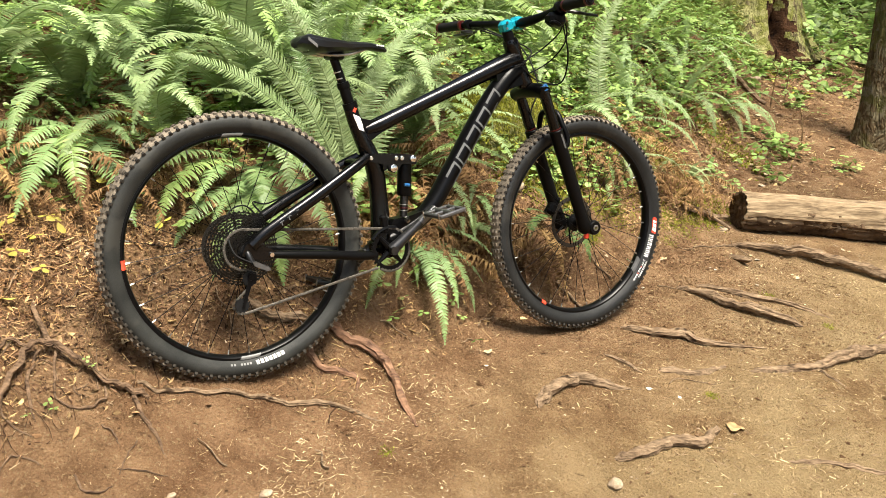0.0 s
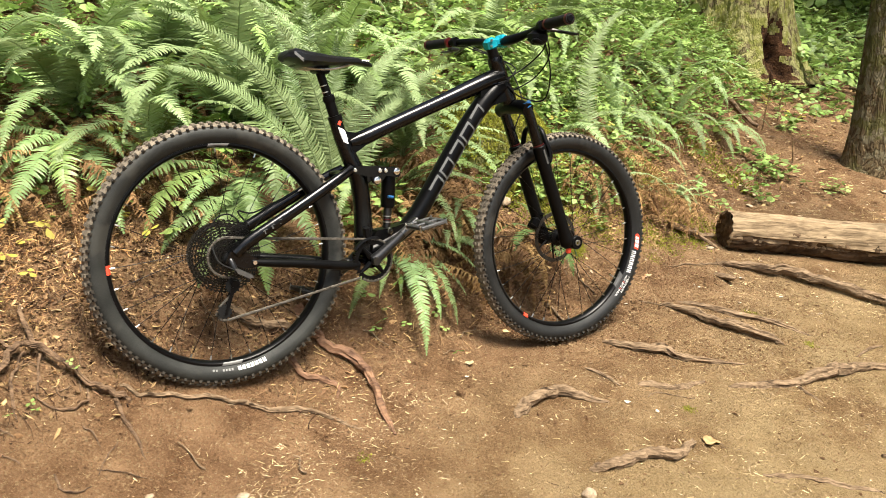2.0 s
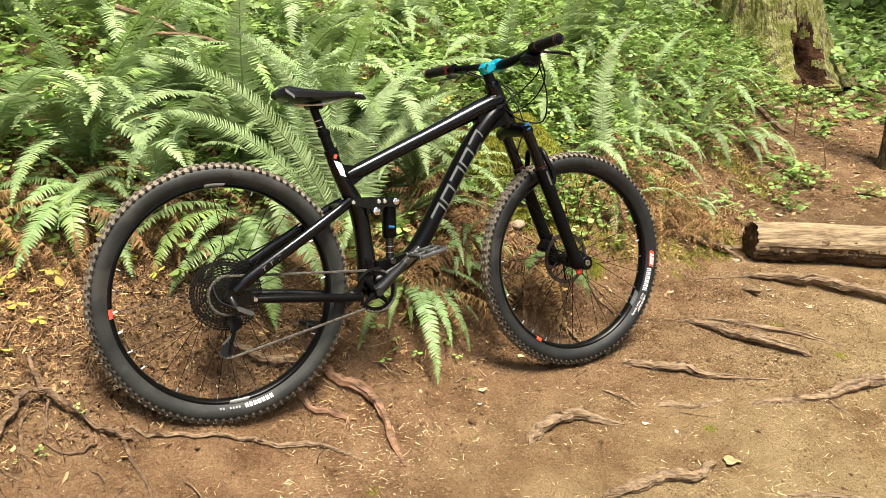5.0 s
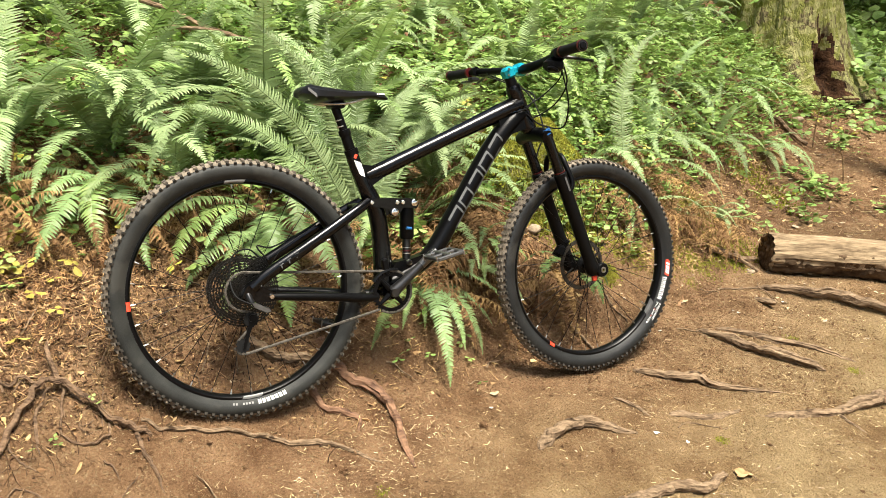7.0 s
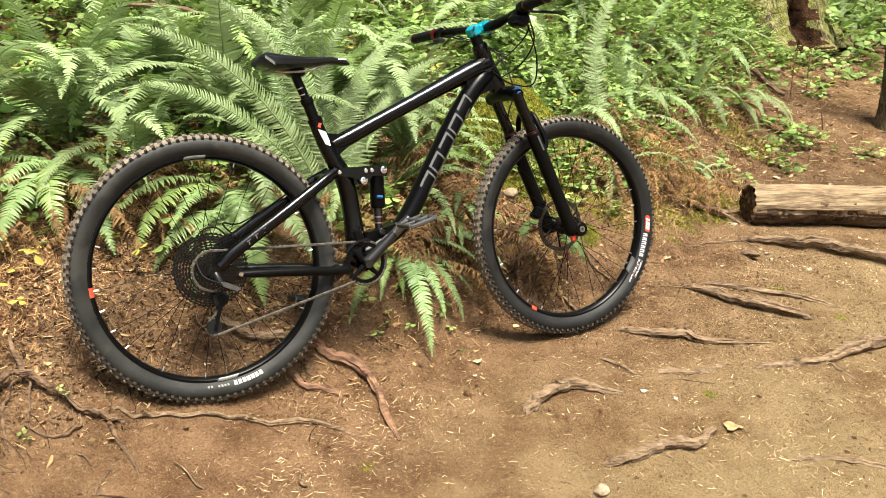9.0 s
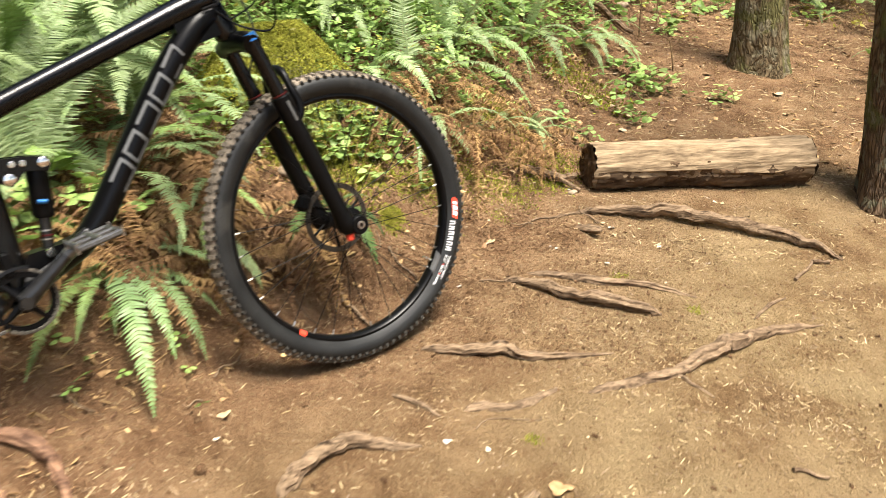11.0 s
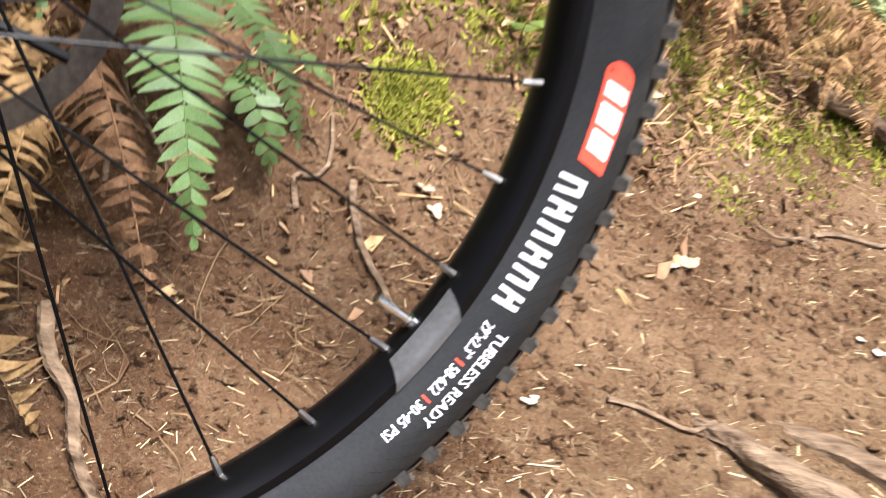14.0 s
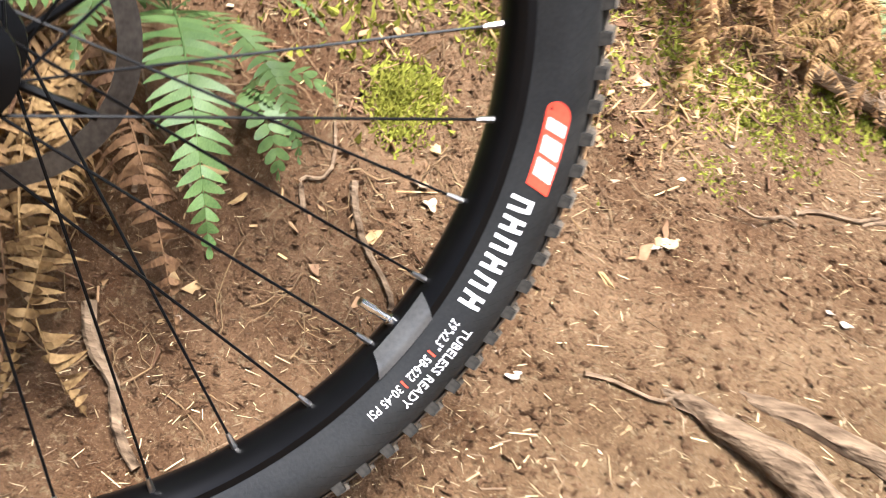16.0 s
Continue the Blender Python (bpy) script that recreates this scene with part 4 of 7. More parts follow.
for sy in (-1, 1):
    part("axle_lug", Shape().box((0.046, 0.026, 0.040), pose(BASE - 0.020, sy * 0.070, -0.008, 0, -10, 0), 0.009), MATT, bike, "black lug holding the axle")
leg_end = part("leg_end", Shape().lathe([(0.010, -0.0930), (0.021, -0.0930), (0.024, -0.0900), (0.025, -0.082)], 28, centre=(BASE - 0.010, 0, -0.006)), MATT, bike, "black clamp at the end of the fork leg")
part("axle_bolt", Shape().lathe([(0.0055, -0.0915), (0.0055, -0.0962), (0.0092, -0.0962), (0.0100, -0.0950), (0.0100, -0.0915)], 24, centre=(BASE - 0.010, 0, -0.006)), STEEL, leg_end, "bright ring of the axle end")
for i in range(5):
    c = Vector((0.094 + 0.022 * i, -0.0875 + 0.0016 * i, 0.0705 + 0.0134 * i))
    part("word_mark", Shape().box((0.013, 0.0012, 0.0022), Matrix.Translation(c + Vector((0, 0, 0.005))) @ pose(0, 0, 0, 0, -31.2, 0), 0).box((0.003, 0.0012, 0.012), Matrix.Translation(c) @ pose(0, 0, 0, 0, -16, 0), 0), SILVER, bike, "silver word mark on the seat stay", smooth=0)

# hubs, brake discs, calipers
for x, end in ((BASE, 0.05), (0.0, 0.06)):
    part("hub", Shape().lathe([(0.009, -end), (0.016, -end), (0.017, -0.036), (0.031, -0.031), (0.031, -0.025), (0.017, -0.019), (0.016, 0.019), (0.031, 0.025), (0.031, 0.031), (0.017, 0.036), (0.016, end), (0.009, end)], 32, centre=(x, 0, 0)), MATT, bike, "black hub")
    disc = Shape().lathe([(0.090, 0.043), (0.090, 0.045), (0.076, 0.045), (0.076, 0.043)], 64, closed=True, centre=(x, 0, 0))
    arms = []
    for k in range(6):
        a = radians(60 * k)
        b = a + radians(28)
        arms.append(Shape().tube([(x + 0.024 * math.cos(a), 0.044, 0.024 * math.sin(a)), (x + 0.078 * math.cos(b), 0.044, 0.078 * math.sin(b))], 0.0032, 6))
    disc = part("brake_disc", disc, DISC, bike, "drilled steel brake disc")
    for arm in arms:
        part("disc_arm", arm, MATT, disc)
part("brake_caliper", Shape().box((0.034, 0.030, 0.044), pose(BASE - 0.085, 0.052, 0.050, 0, 25, 0), 0.009).tube([(BASE - 0.100, 0.066, 0.035), (BASE - 0.072, 0.066, 0.072)], [0.010, 0.011], 12).box((0.016, 0.036, 0.016), pose(BASE - 0.062, 0.056, 0.082, 0, 25, 0), 0.004), MATT, bike, "black brake caliper")
part("brake_caliper", Shape().box((0.05, 0.034, 0.045), pose(0.065, 0.050, 0.060, 0, -30, 0), 0.008), MATT, bike, "black brake caliper")

# cassette: twelve toothed sprockets
for k in range(12):
    r = 0.101 - 0.0073 * k
    y = -0.022 - 0.0034 * k
    teeth = int(r * 2 * math.pi / 0.0127)
    pts = []
    for j in range(teeth * 2):
        a = math.pi * j / teeth
        q = r + (0.003 if j % 2 else -0.002)
        pts.append((q * math.cos(a), q * math.sin(a)))
    m = len(pts)
    ring_w = 0.0046 if k < 7 else 0.0058
    inner = [((r - ring_w) * math.cos(math.pi * j / teeth), (r - ring_w) * math.sin(math.pi * j / teeth)) for j in range(m)]
    s = Shape()
    vv = [(px, y + dy, pz) for dy in (-0.0008, 0.0008) for px, pz in pts + inner]
    ff = []
    for j in range(m):
        k2 = (j + 1) % m
        ff += [(j, k2, m + k2, m + j), (2 * m + j, 3 * m + j, 3 * m + k2, 2 * m + k2), (j, 2 * m + j, 2 * m + k2, k2), (m + j, m + k2, 3 * m + k2, 3 * m + j)]
    s.add(vv, ff)
    for j in range(3 if k < 6 else 0):
        a = radians(120 * j + 14 * k)
        s.tube([(0.015 * math.cos(a), y, 0.015 * math.sin(a)), ((r - 0.004) * math.cos(a + 0.4), y, (r - 0.004) * math.sin(a + 0.4))], 0.0022, 5)
    part("sprocket", s, COG, bike, "dark steel sprocket", smooth=0)
part("cassette_body", Shape().tube([(0, -0.020, 0), (0, -0.062, 0)], [0.017, 0.015], 20), DARK_STEEL, bike)

# rear derailleur
gear = part("derailleur", Shape().tube([(0.0, -0.072, -0.004), (0.004, -0.080, -0.018), (0.010, -0.082, -0.030)], [0.008, 0.009, 0.008], 12).box((0.046, 0.010, 0.013), pose(0.030, -0.082, -0.040, 0, 24, 0), 0.004).box((0.020, 0.018, 0.018), pose(0.048, -0.075, -0.050, 0, 24, 0), 0.005), ARM, bike, "black rear derailleur with long cage")
part("derailleur_plate", Shape().plate([(0.008, -0.027), (0.020, -0.028), (0.056, -0.046), (0.060, -0.054), (0.048, -0.056), (0.014, -0.040)], -0.0905, -0.0880), WORN, gear, "worn bright metal outer plate")
part("derailleur_knuckle", Shape().tube([(0.016, -0.062, -0.074), (0.016, -0.048, -0.074)], [0.011, 0.012], 16), MATT, gear, "black lower knuckle")
for dy in (-0.047, -0.059):
    part("cage_plate", Shape().plate([(0.015, -0.072), (0.021, -0.078), (0.008, -0.114), (-0.006, -0.158), (-0.014, -0.157), (-0.003, -0.112), (0.006, -0.080)], dy - 0.0008, dy + 0.0008), MATT, gear, "black cage plate")
for x, z, r in ((0.012, -0.078, 0.020), (-0.012, -0.150, 0.019)):
    s = Shape()
    pts = [((r + (0.003 if j % 2 else -0.001)) * math.cos(math.pi * j / 12) + x, (r + (0.003 if j % 2 else -0.001)) * math.sin(math.pi * j / 12) + z) for j in range(24)]
    part("jockey_wheel", s.plate(pts, -0.056, -0.052), GRIP, gear, "black jockey wheel", smooth=0)

# chainset
RING = 0.062
teeth = 32
pts = [((RING + (0.0035 if j % 4 < 2 else -0.003)) * math.cos(2 * math.pi * j / (teeth * 4)) + 0.443, (RING + (0.0035 if j % 4 < 2 else -0.003)) * math.sin(2 * math.pi * j / (teeth * 4)) - 0.031) for j in range(teeth * 4)]
hole = [((RING - 0.013) * math.cos(2 * math.pi * j / (teeth * 4)) + 0.443, (RING - 0.013) * math.sin(2 * math.pi * j / (teeth * 4)) - 0.031) for j in range(teeth * 4)]
m = len(pts)
s = Shape()
s.add([(a, dy, b) for dy in (-0.0515, -0.0485) for a, b in pts + hole], [q for j in range(m) for k2 in [(j + 1) % m] for q in ((j, k2, m + k2, m + j), (2 * m + j, 3 * m + j, 3 * m + k2, 2 * m + k2), (j, 2 * m + j, 2 * m + k2, k2), (m + j, m + k2, 3 * m + k2, 3 * m + j))])
for j in range(4):
    a = radians(42 + 90 * j)
    s.tube([(0.443 + 0.012 * math.cos(a), -0.052, -0.031 + 0.012 * math.sin(a)), (0.443 + 0.053 * math.cos(a), -0.050, -0.031 + 0.053 * math.sin(a))], [0.010, 0.005], 8)
part("chainring", s, MATT, bike, "black toothed chainring", smooth=0)
part("chain_guide", Shape().lathe([(0.066, -0.058), (0.072, -0.056), (0.072, -0.044), (0.066, -0.042)], 20, 75, 150, centre=(0.443, 0, -0.031)).box((0.02, 0.02, 0.05), pose(0.425, -0.045, 0.045, 0, -10, 0), 0.004), MATT, bike, "black chain guide")


def crank(sy, turn):
    arm = Shape().tube([(0, sy * 0.060, 0), (0.03, sy * 0.064, 0), (0.10, sy * 0.072, 0), (0.165, sy * 0.078, 0), (0.183, sy * 0.078, 0)], [0.019, 0.0165, 0.0125, 0.0135, 0.010], 14, flat=1.0)
    ob = part("crank_arm", arm, ARM, bike, "worn black crank arm with bright tip")
    ob.matrix_basis = Matrix.Translation((0.443, 0, -0.031)) @ pose(0, 0, 0, 0, turn, 0)
    part("crank_boot", Shape().tube([(0.118, sy * 0.0745, 0), (0.150, sy * 0.0775, 0)], [0.0132, 0.0140], 14), WORN, ob, "worn bright crank end")
    part("crank_bolt", Shape().tube([(0, sy * 0.066, 0), (0, sy * 0.081, 0)], [0.0135, 0.0125], 20), DARK_STEEL, ob, "hollow crank bolt")
    tip = Matrix.Translation((0.443, 0, -0.031)) @ pose(0, 0, 0, 0, turn, 0) @ Vector((0.172, sy * 0.086, 0))
    body = Shape()
    body.rod((0, 0, 0), (0, sy * 0.105, 0), 0.008, 12)
    for dx in (-0.040, 0.040):
        body.box((0.011, 0.090, 0.013), Matrix.Translation((dx, sy * 0.060, 0)), 0.003)
    for dy in (0.013, 0.060, 0.107):
        body.box((0.088, 0.011, 0.012), Matrix.Translation((0, sy * dy, 0)), 0.003)
    ped = part("pedal", body, WORN if sy < 0 else DARK_STEEL, bike, "worn alloy flat pedal with pins")
    ped.matrix_basis = Matrix.Translation(tip) @ pose(0, 0, 0, 0, -14 if sy < 0 else 10, 0)
    for dx in (-0.045, 0.0, 0.045):
        for dy in (0.016, 0.104):
            part("pedal_pin", Shape().rod((dx, sy * dy, -0.0105), (dx, sy * dy, 0.0105), 0.0022, 6), STEEL, ped)
    return ob


crank(-1, -42.0)
crank(1, 138.0)
# chain: link plates along its run
loop = smooth_line([(-0.030, -0.046, -0.160), (-0.012, -0.054, -0.1735), (0.06, -0.054, -0.1600), (0.40, -0.050, -0.083)], 30)
upper = smooth_line([(0.0, -0.046, 0.054), (0.2, -0.048, 0.044), (0.43, -0.050, 0.033)], 40)
front_wrap = [Vector((0.443 + 0.0635 * math.cos(radians(a)), -0.050, -0.031 + 0.0635 * math.sin(radians(a)))) for a in range(90, -121, -8)]
rear_wrap = [Vector((0.055 * math.cos(radians(a)), -0.046, 0.055 * math.sin(radians(a)))) for a in range(90, 272, 10)] + [Vector((0.03, -0.05, -0.066)), Vector((0.012, -0.052, -0.10)), Vector((-0.03, -0.053, -0.14))]
chain = Shape()
for pts in (loop, upper, front_wrap, rear_wrap):
    length, at = 0.0, 0.0
    for a, b in zip(pts, pts[1:]):
        seg_len = (b - a).length
        while at <= length + seg_len and seg_len > 1e-6:
            c = a + (b - a) * ((at - length) / seg_len)
            tilt = math.degrees(math.atan2((b - a).z, (b - a).x))
            chain.box((0.0136, 0.0052 if int(at / 0.0127) % 2 else 0.0040, 0.0078), Matrix.Translation(c) @ pose(0, 0, 0, 0, -tilt, 0), 0.0016)
            at += 0.0127
        length += seg_len
part("chain", chain, CHAIN, bike, "grey steel chain", smooth=0)


# ---- the log, roots, stones and trunks ----
dice = random.Random(7)


def thing(name, shape, mat, label, category, group="", kind="", smooth=40.0):
    return tagged(new(name, shape.mesh(name, mat, smooth)), label, category, group, kind)


def log_on_trail():
    a, b = Vector((1.385, 3.875, 0)), Vector((2.285, 3.945, 0))
    a.z, b.z = ground(a.x, a.y) + 0.082, ground(b.x, b.y) + 0.086
    ahead = (b - a).normalized()
    side = Vector((0, 0, 1)).cross(ahead).normalized()
    up = ahead.cross(side)
    rows, seg, s = 120, 64, Shape()

    def girth(t, g):
        c, d = math.cos(g), math.sin(g)
        r = 0.088 + 0.006 * t + 0.008 * noise.noise(Vector((t * 3.3, c * 1.3, d * 1.3))) + 0.006 * noise.noise(Vector((t * 3, c * 6, d * 6))) + 0.004 * noise.noise(Vector((t * 2.2, c * 15, d * 15))) + 0.003 * noise.noise(Vector((t * 22, c * 5, d * 5)))
        r -= 0.014 * max(0.0, noise.noise(Vector((t * 1.6, c * 9, d * 9 + 4))) - 0.22)
        return r - (0.014 * max(0, noise.noise(Vector((t * 9, g * 2, 4)))) if d < -0.1 else 0)

    for i in range(rows + 1):
        t = i / rows
        for j in range(seg):
            g = 2 * math.pi * j / seg
            r = girth(t, g)
            s.v.append(tuple(a + (b - a) * t + side * r * math.cos(g) + up * r * math.sin(g) * 0.97 + ahead * (0.016 * noise.noise(Vector((t * 7, math.cos(g) * 3, math.sin(g) * 3))) if i in (0, rows) else 0)))
    s.f += [(i * seg + j, i * seg + (j + 1) % seg, (i + 1) * seg + (j + 1) % seg, (i + 1) * seg + j) for i in range(rows) for j in range(seg)]
    root = tagged(new("log"), "short weathered grey-brown log lying across the trail", "log")
    part("bark", s, WOOD, root)
    # rotten bark still holding to the lower face, coloured dark for the log's shade
    strip = Shape()
    cols, rows2 = 300, 9
    for i in range(cols + 1):
        t = 0.01 + 0.98 * i / cols
        top = 0.10 + 0.32 * noise.noise(Vector((t * 4, 2, 2))) + 0.20 * noise.noise(Vector((t * 13, 5, 1))) + 0.10 * noise.noise(Vector((t * 31, 5, 3)))
        for j in range(rows2 + 1):
            u = j / rows2
            g = math.pi + 1.15 * u - top * (1 - u)
            r = girth(t, g) + 0.012 * u - 0.004 + 0.007 * noise.noise(Vector((t * 16, g * 4, 6))) + 0.004 * noise.noise(Vector((t * 50, g * 12, 2)))
            strip.v.append(tuple(a + (b - a) * t + side * r * math.cos(g) + up * r * math.sin(g) * 0.97))
    n2 = rows2 + 1
    strip.f += [(i * n2 + j, i * n2 + j + 1, (i + 1) * n2 + j + 1, (i + 1) * n2 + j) for i in range(cols) for j in range(rows2)]
    part("bark_strip", strip, CUT, root, "rotten bark along the lower side, dark to stand for its shade")
    for end, sign in ((a, -1), (b, 1)):
        e = Shape()
        ring = [(0.99, 0), (0.8, 0.004), (0.55, -0.003), (0.3, 0.005), (0.08, 0.0)]
        for k, off in ring:
            for j in range(seg):
                g = 2 * math.pi * j / seg
                r = (girth(0.0 if sign < 0 else 1.0, g) + 0.001) * k * (1 + 0.03 * noise.noise(Vector((k * 5, g, 2))))
                e.v.append(tuple(end + side * r * math.cos(g) + up * r * math.sin(g) * 0.97 + ahead * sign * (off + 0.004 + 0.006 * noise.noise(Vector((math.cos(g) * k * 4, math.sin(g) * k * 4, sign))))))
        n = len(ring)
        e.f += [(i * seg + j, i * seg + (j + 1) % seg, (i + 1) * seg + (j + 1) % seg, (i + 1) * seg + j) for i in range(n - 1) for j in range(seg)]
        e.f.append(tuple((n - 1) * seg + j for j in range(seg)))
        part("cut_end", e, CUT, root, "dark rotting cut end")


log_on_trail()



def root(points, radii, lift, label, group="roots in the trail", mat=None):
    """A surface root: a lumpy tapering tube that follows the ground."""
    if group == "roots in the bank":
        radii = [r * (0.62 if r > 0.004 else 1) for r in radii]
    line = smooth_line([(x, y, r, h) for (x, y), r, h in zip(points, radii, lift)], 9)
    pts, rad = [], []
    for i, q in enumerate(line):
        wob = (0.4 if group != "roots in the bank" else 1.1) * q[2]
        x, y = q[0] + wob * noise.noise(Vector((i * 0.35, q[0] * 9, 1))), q[1] + wob * noise.noise(Vector((i * 0.35, q[1] * 9, 7)))
        pts.append((x, y, ground(x, y) + q[3] * (1.6 if group == "roots in the bank" and q[2] > 0.004 else 1.0) + 0.10 * q[2] + 0.15 * q[2] * noise.noise(Vector((i * 0.4, 3, q[0])))))
        rad.append(max(0.0012, q[2] * (0.95 + 0.20 * noise.noise(Vector((i * 0.45, q[0] * 5, 9))))))
    return thing("tree_root", Shape().tube(pts, rad, 20, lump=0.34 if "split" in label else 0.24, ridge=0.36), mat or (DARK_ROOT if group == "roots in the bank" else ROOT), label, "root", group)


T = "dry brown tree root"
root([(-0.80, 2.05), (-0.728, 2.076), (-0.595, 2.137), (-0.454, 2.199), (-0.331, 2.233), (-0.17, 2.215)], [0.006, 0.0065, 0.006, 0.0072, 0.0078, 0.004], [-0.004, 0.004, 0.005, 0.005, 0.004, -0.004], T + " running along beside the rear wheel")
root([(-0.40, 2.50), (-0.346, 2.45), (-0.302, 2.442), (-0.225, 2.444), (-0.181, 2.422), (-0.153, 2.379), (-0.115, 2.292), (-0.074, 2.20)], [0.017, 0.017, 0.016, 0.017, 0.016, 0.013, 0.011, 0.005], [0.0, 0.010, 0.012, 0.014, 0.014, 0.010, 0.006, -0.002], "thick smooth red-brown root curving out of the bank", mat=RED_ROOT)
root([(-0.62, 2.36), (-0.578, 2.372), (-0.496, 2.383), (-0.42, 2.425), (-0.36, 2.46)], [0.010, 0.013, 0.014, 0.014, 0.014], [-0.004, 0.012, 0.013, 0.010, 0.004], "pale root stub emerging under the bank")
root([(-0.42, 2.38), (-0.397, 2.357), (-0.359, 2.332), (-0.31, 2.343), (-0.26, 2.345), (-0.255, 2.305)], [0.010, 0.011, 0.010, 0.010, 0.008, 0.004], [0.0, 0.006, 0.006, 0.006, 0.004, -0.002], T + " hooked at its end", mat=RED_ROOT)
root([(0.290, 2.35), (0.308, 2.379), (0.356, 2.444), (0.425, 2.491), (0.498, 2.492), (0.60, 2.49)], [0.010, 0.017, 0.020, 0.019, 0.015, 0.006], [-0.008, 0.005, 0.011, 0.009, 0.003, -0.006], T + " arched out of the trail")
root([(0.49, 2.145), (0.519, 2.16), (0.596, 2.2), (0.69, 2.247), (0.758, 2.25), (0.82, 2.318), (0.83, 2.34)], [0.010, 0.015, 0.017, 0.017, 0.016, 0.012, 0.006], [-0.006, 0.005, 0.008, 0.008, 0.006, 0.003, -0.004], T + " bowed at one end")
root([(0.64, 2.865), (0.663, 2.861), (0.761, 2.844), (0.864, 2.846), (0.907, 2.819), (1.02, 2.823), (1.16, 2.828)], [0.006, 0.010, 0.016, 0.018, 0.014, 0.011, 0.004], [-0.003, 0.002, 0.007, 0.008, 0.004, 0.0, -0.003], T + " half buried in the dirt")
root([(0.92, 3.22), (0.956, 3.199), (1.053, 3.142), (1.167, 3.083), (1.313, 3.032), (1.36, 3.015)], [0.004, 0.010, 0.017, 0.019, 0.015, 0.006], [-0.012, 0.002, 0.009, 0.010, 0.006, -0.004], "worn grey root with a split running beside it")
root([(0.98, 3.245), (1.053, 3.22), (1.197, 3.173), (1.367, 3.146), (1.52, 3.10)], [0.004, 0.011, 0.015, 0.012, 0.005], [-0.014, 0.000, 0.004, 0.002, -0.006], "worn grey root with a split running beside it")
root([(1.28, 3.65), (1.353, 3.653), (1.50, 3.645), (1.645, 3.626), (1.821, 3.545), (2.028, 3.413), (2.10, 3.32)], [0.008, 0.015, 0.021, 0.024, 0.023, 0.017, 0.006], [-0.004, 0.007, 0.012, 0.014, 0.012, 0.005, -0.004], "long grey-brown root in front of the log")
root([(1.19, 3.60), (1.25, 3.635), (1.32, 3.66)], [0.003, 0.004, 0.004], [0.0, 0.004, 0.006], T + " thin side shoot")
root([(1.04, 2.665), (1.094, 2.684), (1.285, 2.748), (1.42, 2.811), (1.515, 2.866), (1.645, 2.915), (1.83, 2.955)], [0.008, 0.015, 0.018, 0.021, 0.022, 0.018, 0.006], [-0.008, -0.006, -0.004, 0.006, 0.008, 0.002, -0.006], T + " worn nearly flush with the trail")
root([(1.30, 2.75), (1.325, 2.70), (1.37, 2.65)], [0.008, 0.006, 0.003], [-0.002, 0.001, -0.003], T + " short side branch")
root([(0.71, 2.61), (0.747, 2.62), (0.843, 2.622), (0.934, 2.671), (0.98, 2.70)], [0.006, 0.015, 0.016, 0.012, 0.004], [-0.010, -0.006, -0.006, -0.006, -0.008], T + " worn nearly flush with the trail")
root([(0.545, 2.675), (0.565, 2.66), (0.616, 2.628), (0.655, 2.587)], [0.003, 0.006, 0.007, 0.003], [-0.002, 0.002, 0.003, -0.002], T + " small piece in the dirt")
root([(0.99, 2.225), (1.021, 2.227), (1.10, 2.236), (1.174, 2.232), (1.26, 2.218), (1.335, 2.212), (1.40, 2.20)], [0.004, 0.010, 0.011, 0.012, 0.011, 0.010, 0.004], [-0.010, -0.008, -0.007, -0.006, -0.006, -0.007, -0.010], T + " worn nearly flush with the trail")
root([(1.63, 2.98), (1.70, 3.04), (1.78, 3.09)], [0.003, 0.006, 0.003], [-0.001, 0.003, 0.0], T + " small piece in the dirt")
root([(-1.10, 1.77), (-1.06, 1.84), (-1.056, 1.922), (-1.035, 1.988), (-0.987, 2.012), (-0.917, 2.005), (-0.847, 1.999), (-0.792, 2.022), (-0.77, 2.04)], [0.012, 0.013, 0.013, 0.012, 0.013, 0.011, 0.013, 0.013, 0.005], [0.004, 0.010, 0.016, 0.024, 0.028, 0.020, 0.014, 0.008, -0.002], "knotted bare root arching out of the bank", "roots in the bank")
root([(-1.09, 2.13), (-1.074, 2.101), (-1.033, 2.046), (-0.993, 2.009)], [0.006, 0.009, 0.010, 0.011], [0.0, 0.012, 0.018, 0.026], "knotted bare root arching out of the bank", "roots in the bank")
root([(-0.987, 2.012), (-0.972, 1.965), (-0.954, 1.92), (-0.90, 1.925), (-0.855, 1.965), (-0.86, 1.99)], [0.006, 0.0045, 0.0042, 0.005, 0.005, 0.0042], [0.022, 0.008, 0.004, 0.006, 0.012, 0.012], "thin looping bank root", "roots in the bank")
root([(-0.80, 2.015), (-0.77, 1.985), (-0.735, 1.965), (-0.70, 1.93)], [0.008, 0.008, 0.007, 0.002], [0.006, 0.004, 0.003, -0.002], "thin looping bank root", "roots in the bank")
root([(-1.035, 1.988), (-1.07, 1.99), (-1.12, 1.96), (-1.17, 1.97)], [0.008, 0.007, 0.006, 0.005], [0.024, 0.016, 0.012, 0.006], "thin looping bank root", "roots in the bank")
root([(-1.02, 2.0), (-1.03, 1.95), (-1.01, 1.90), (-0.985, 1.86)], [0.005, 0.004, 0.004, 0.002], [0.02, 0.006, 0.003, 0.0], "thin looping bank root", "roots in the bank")

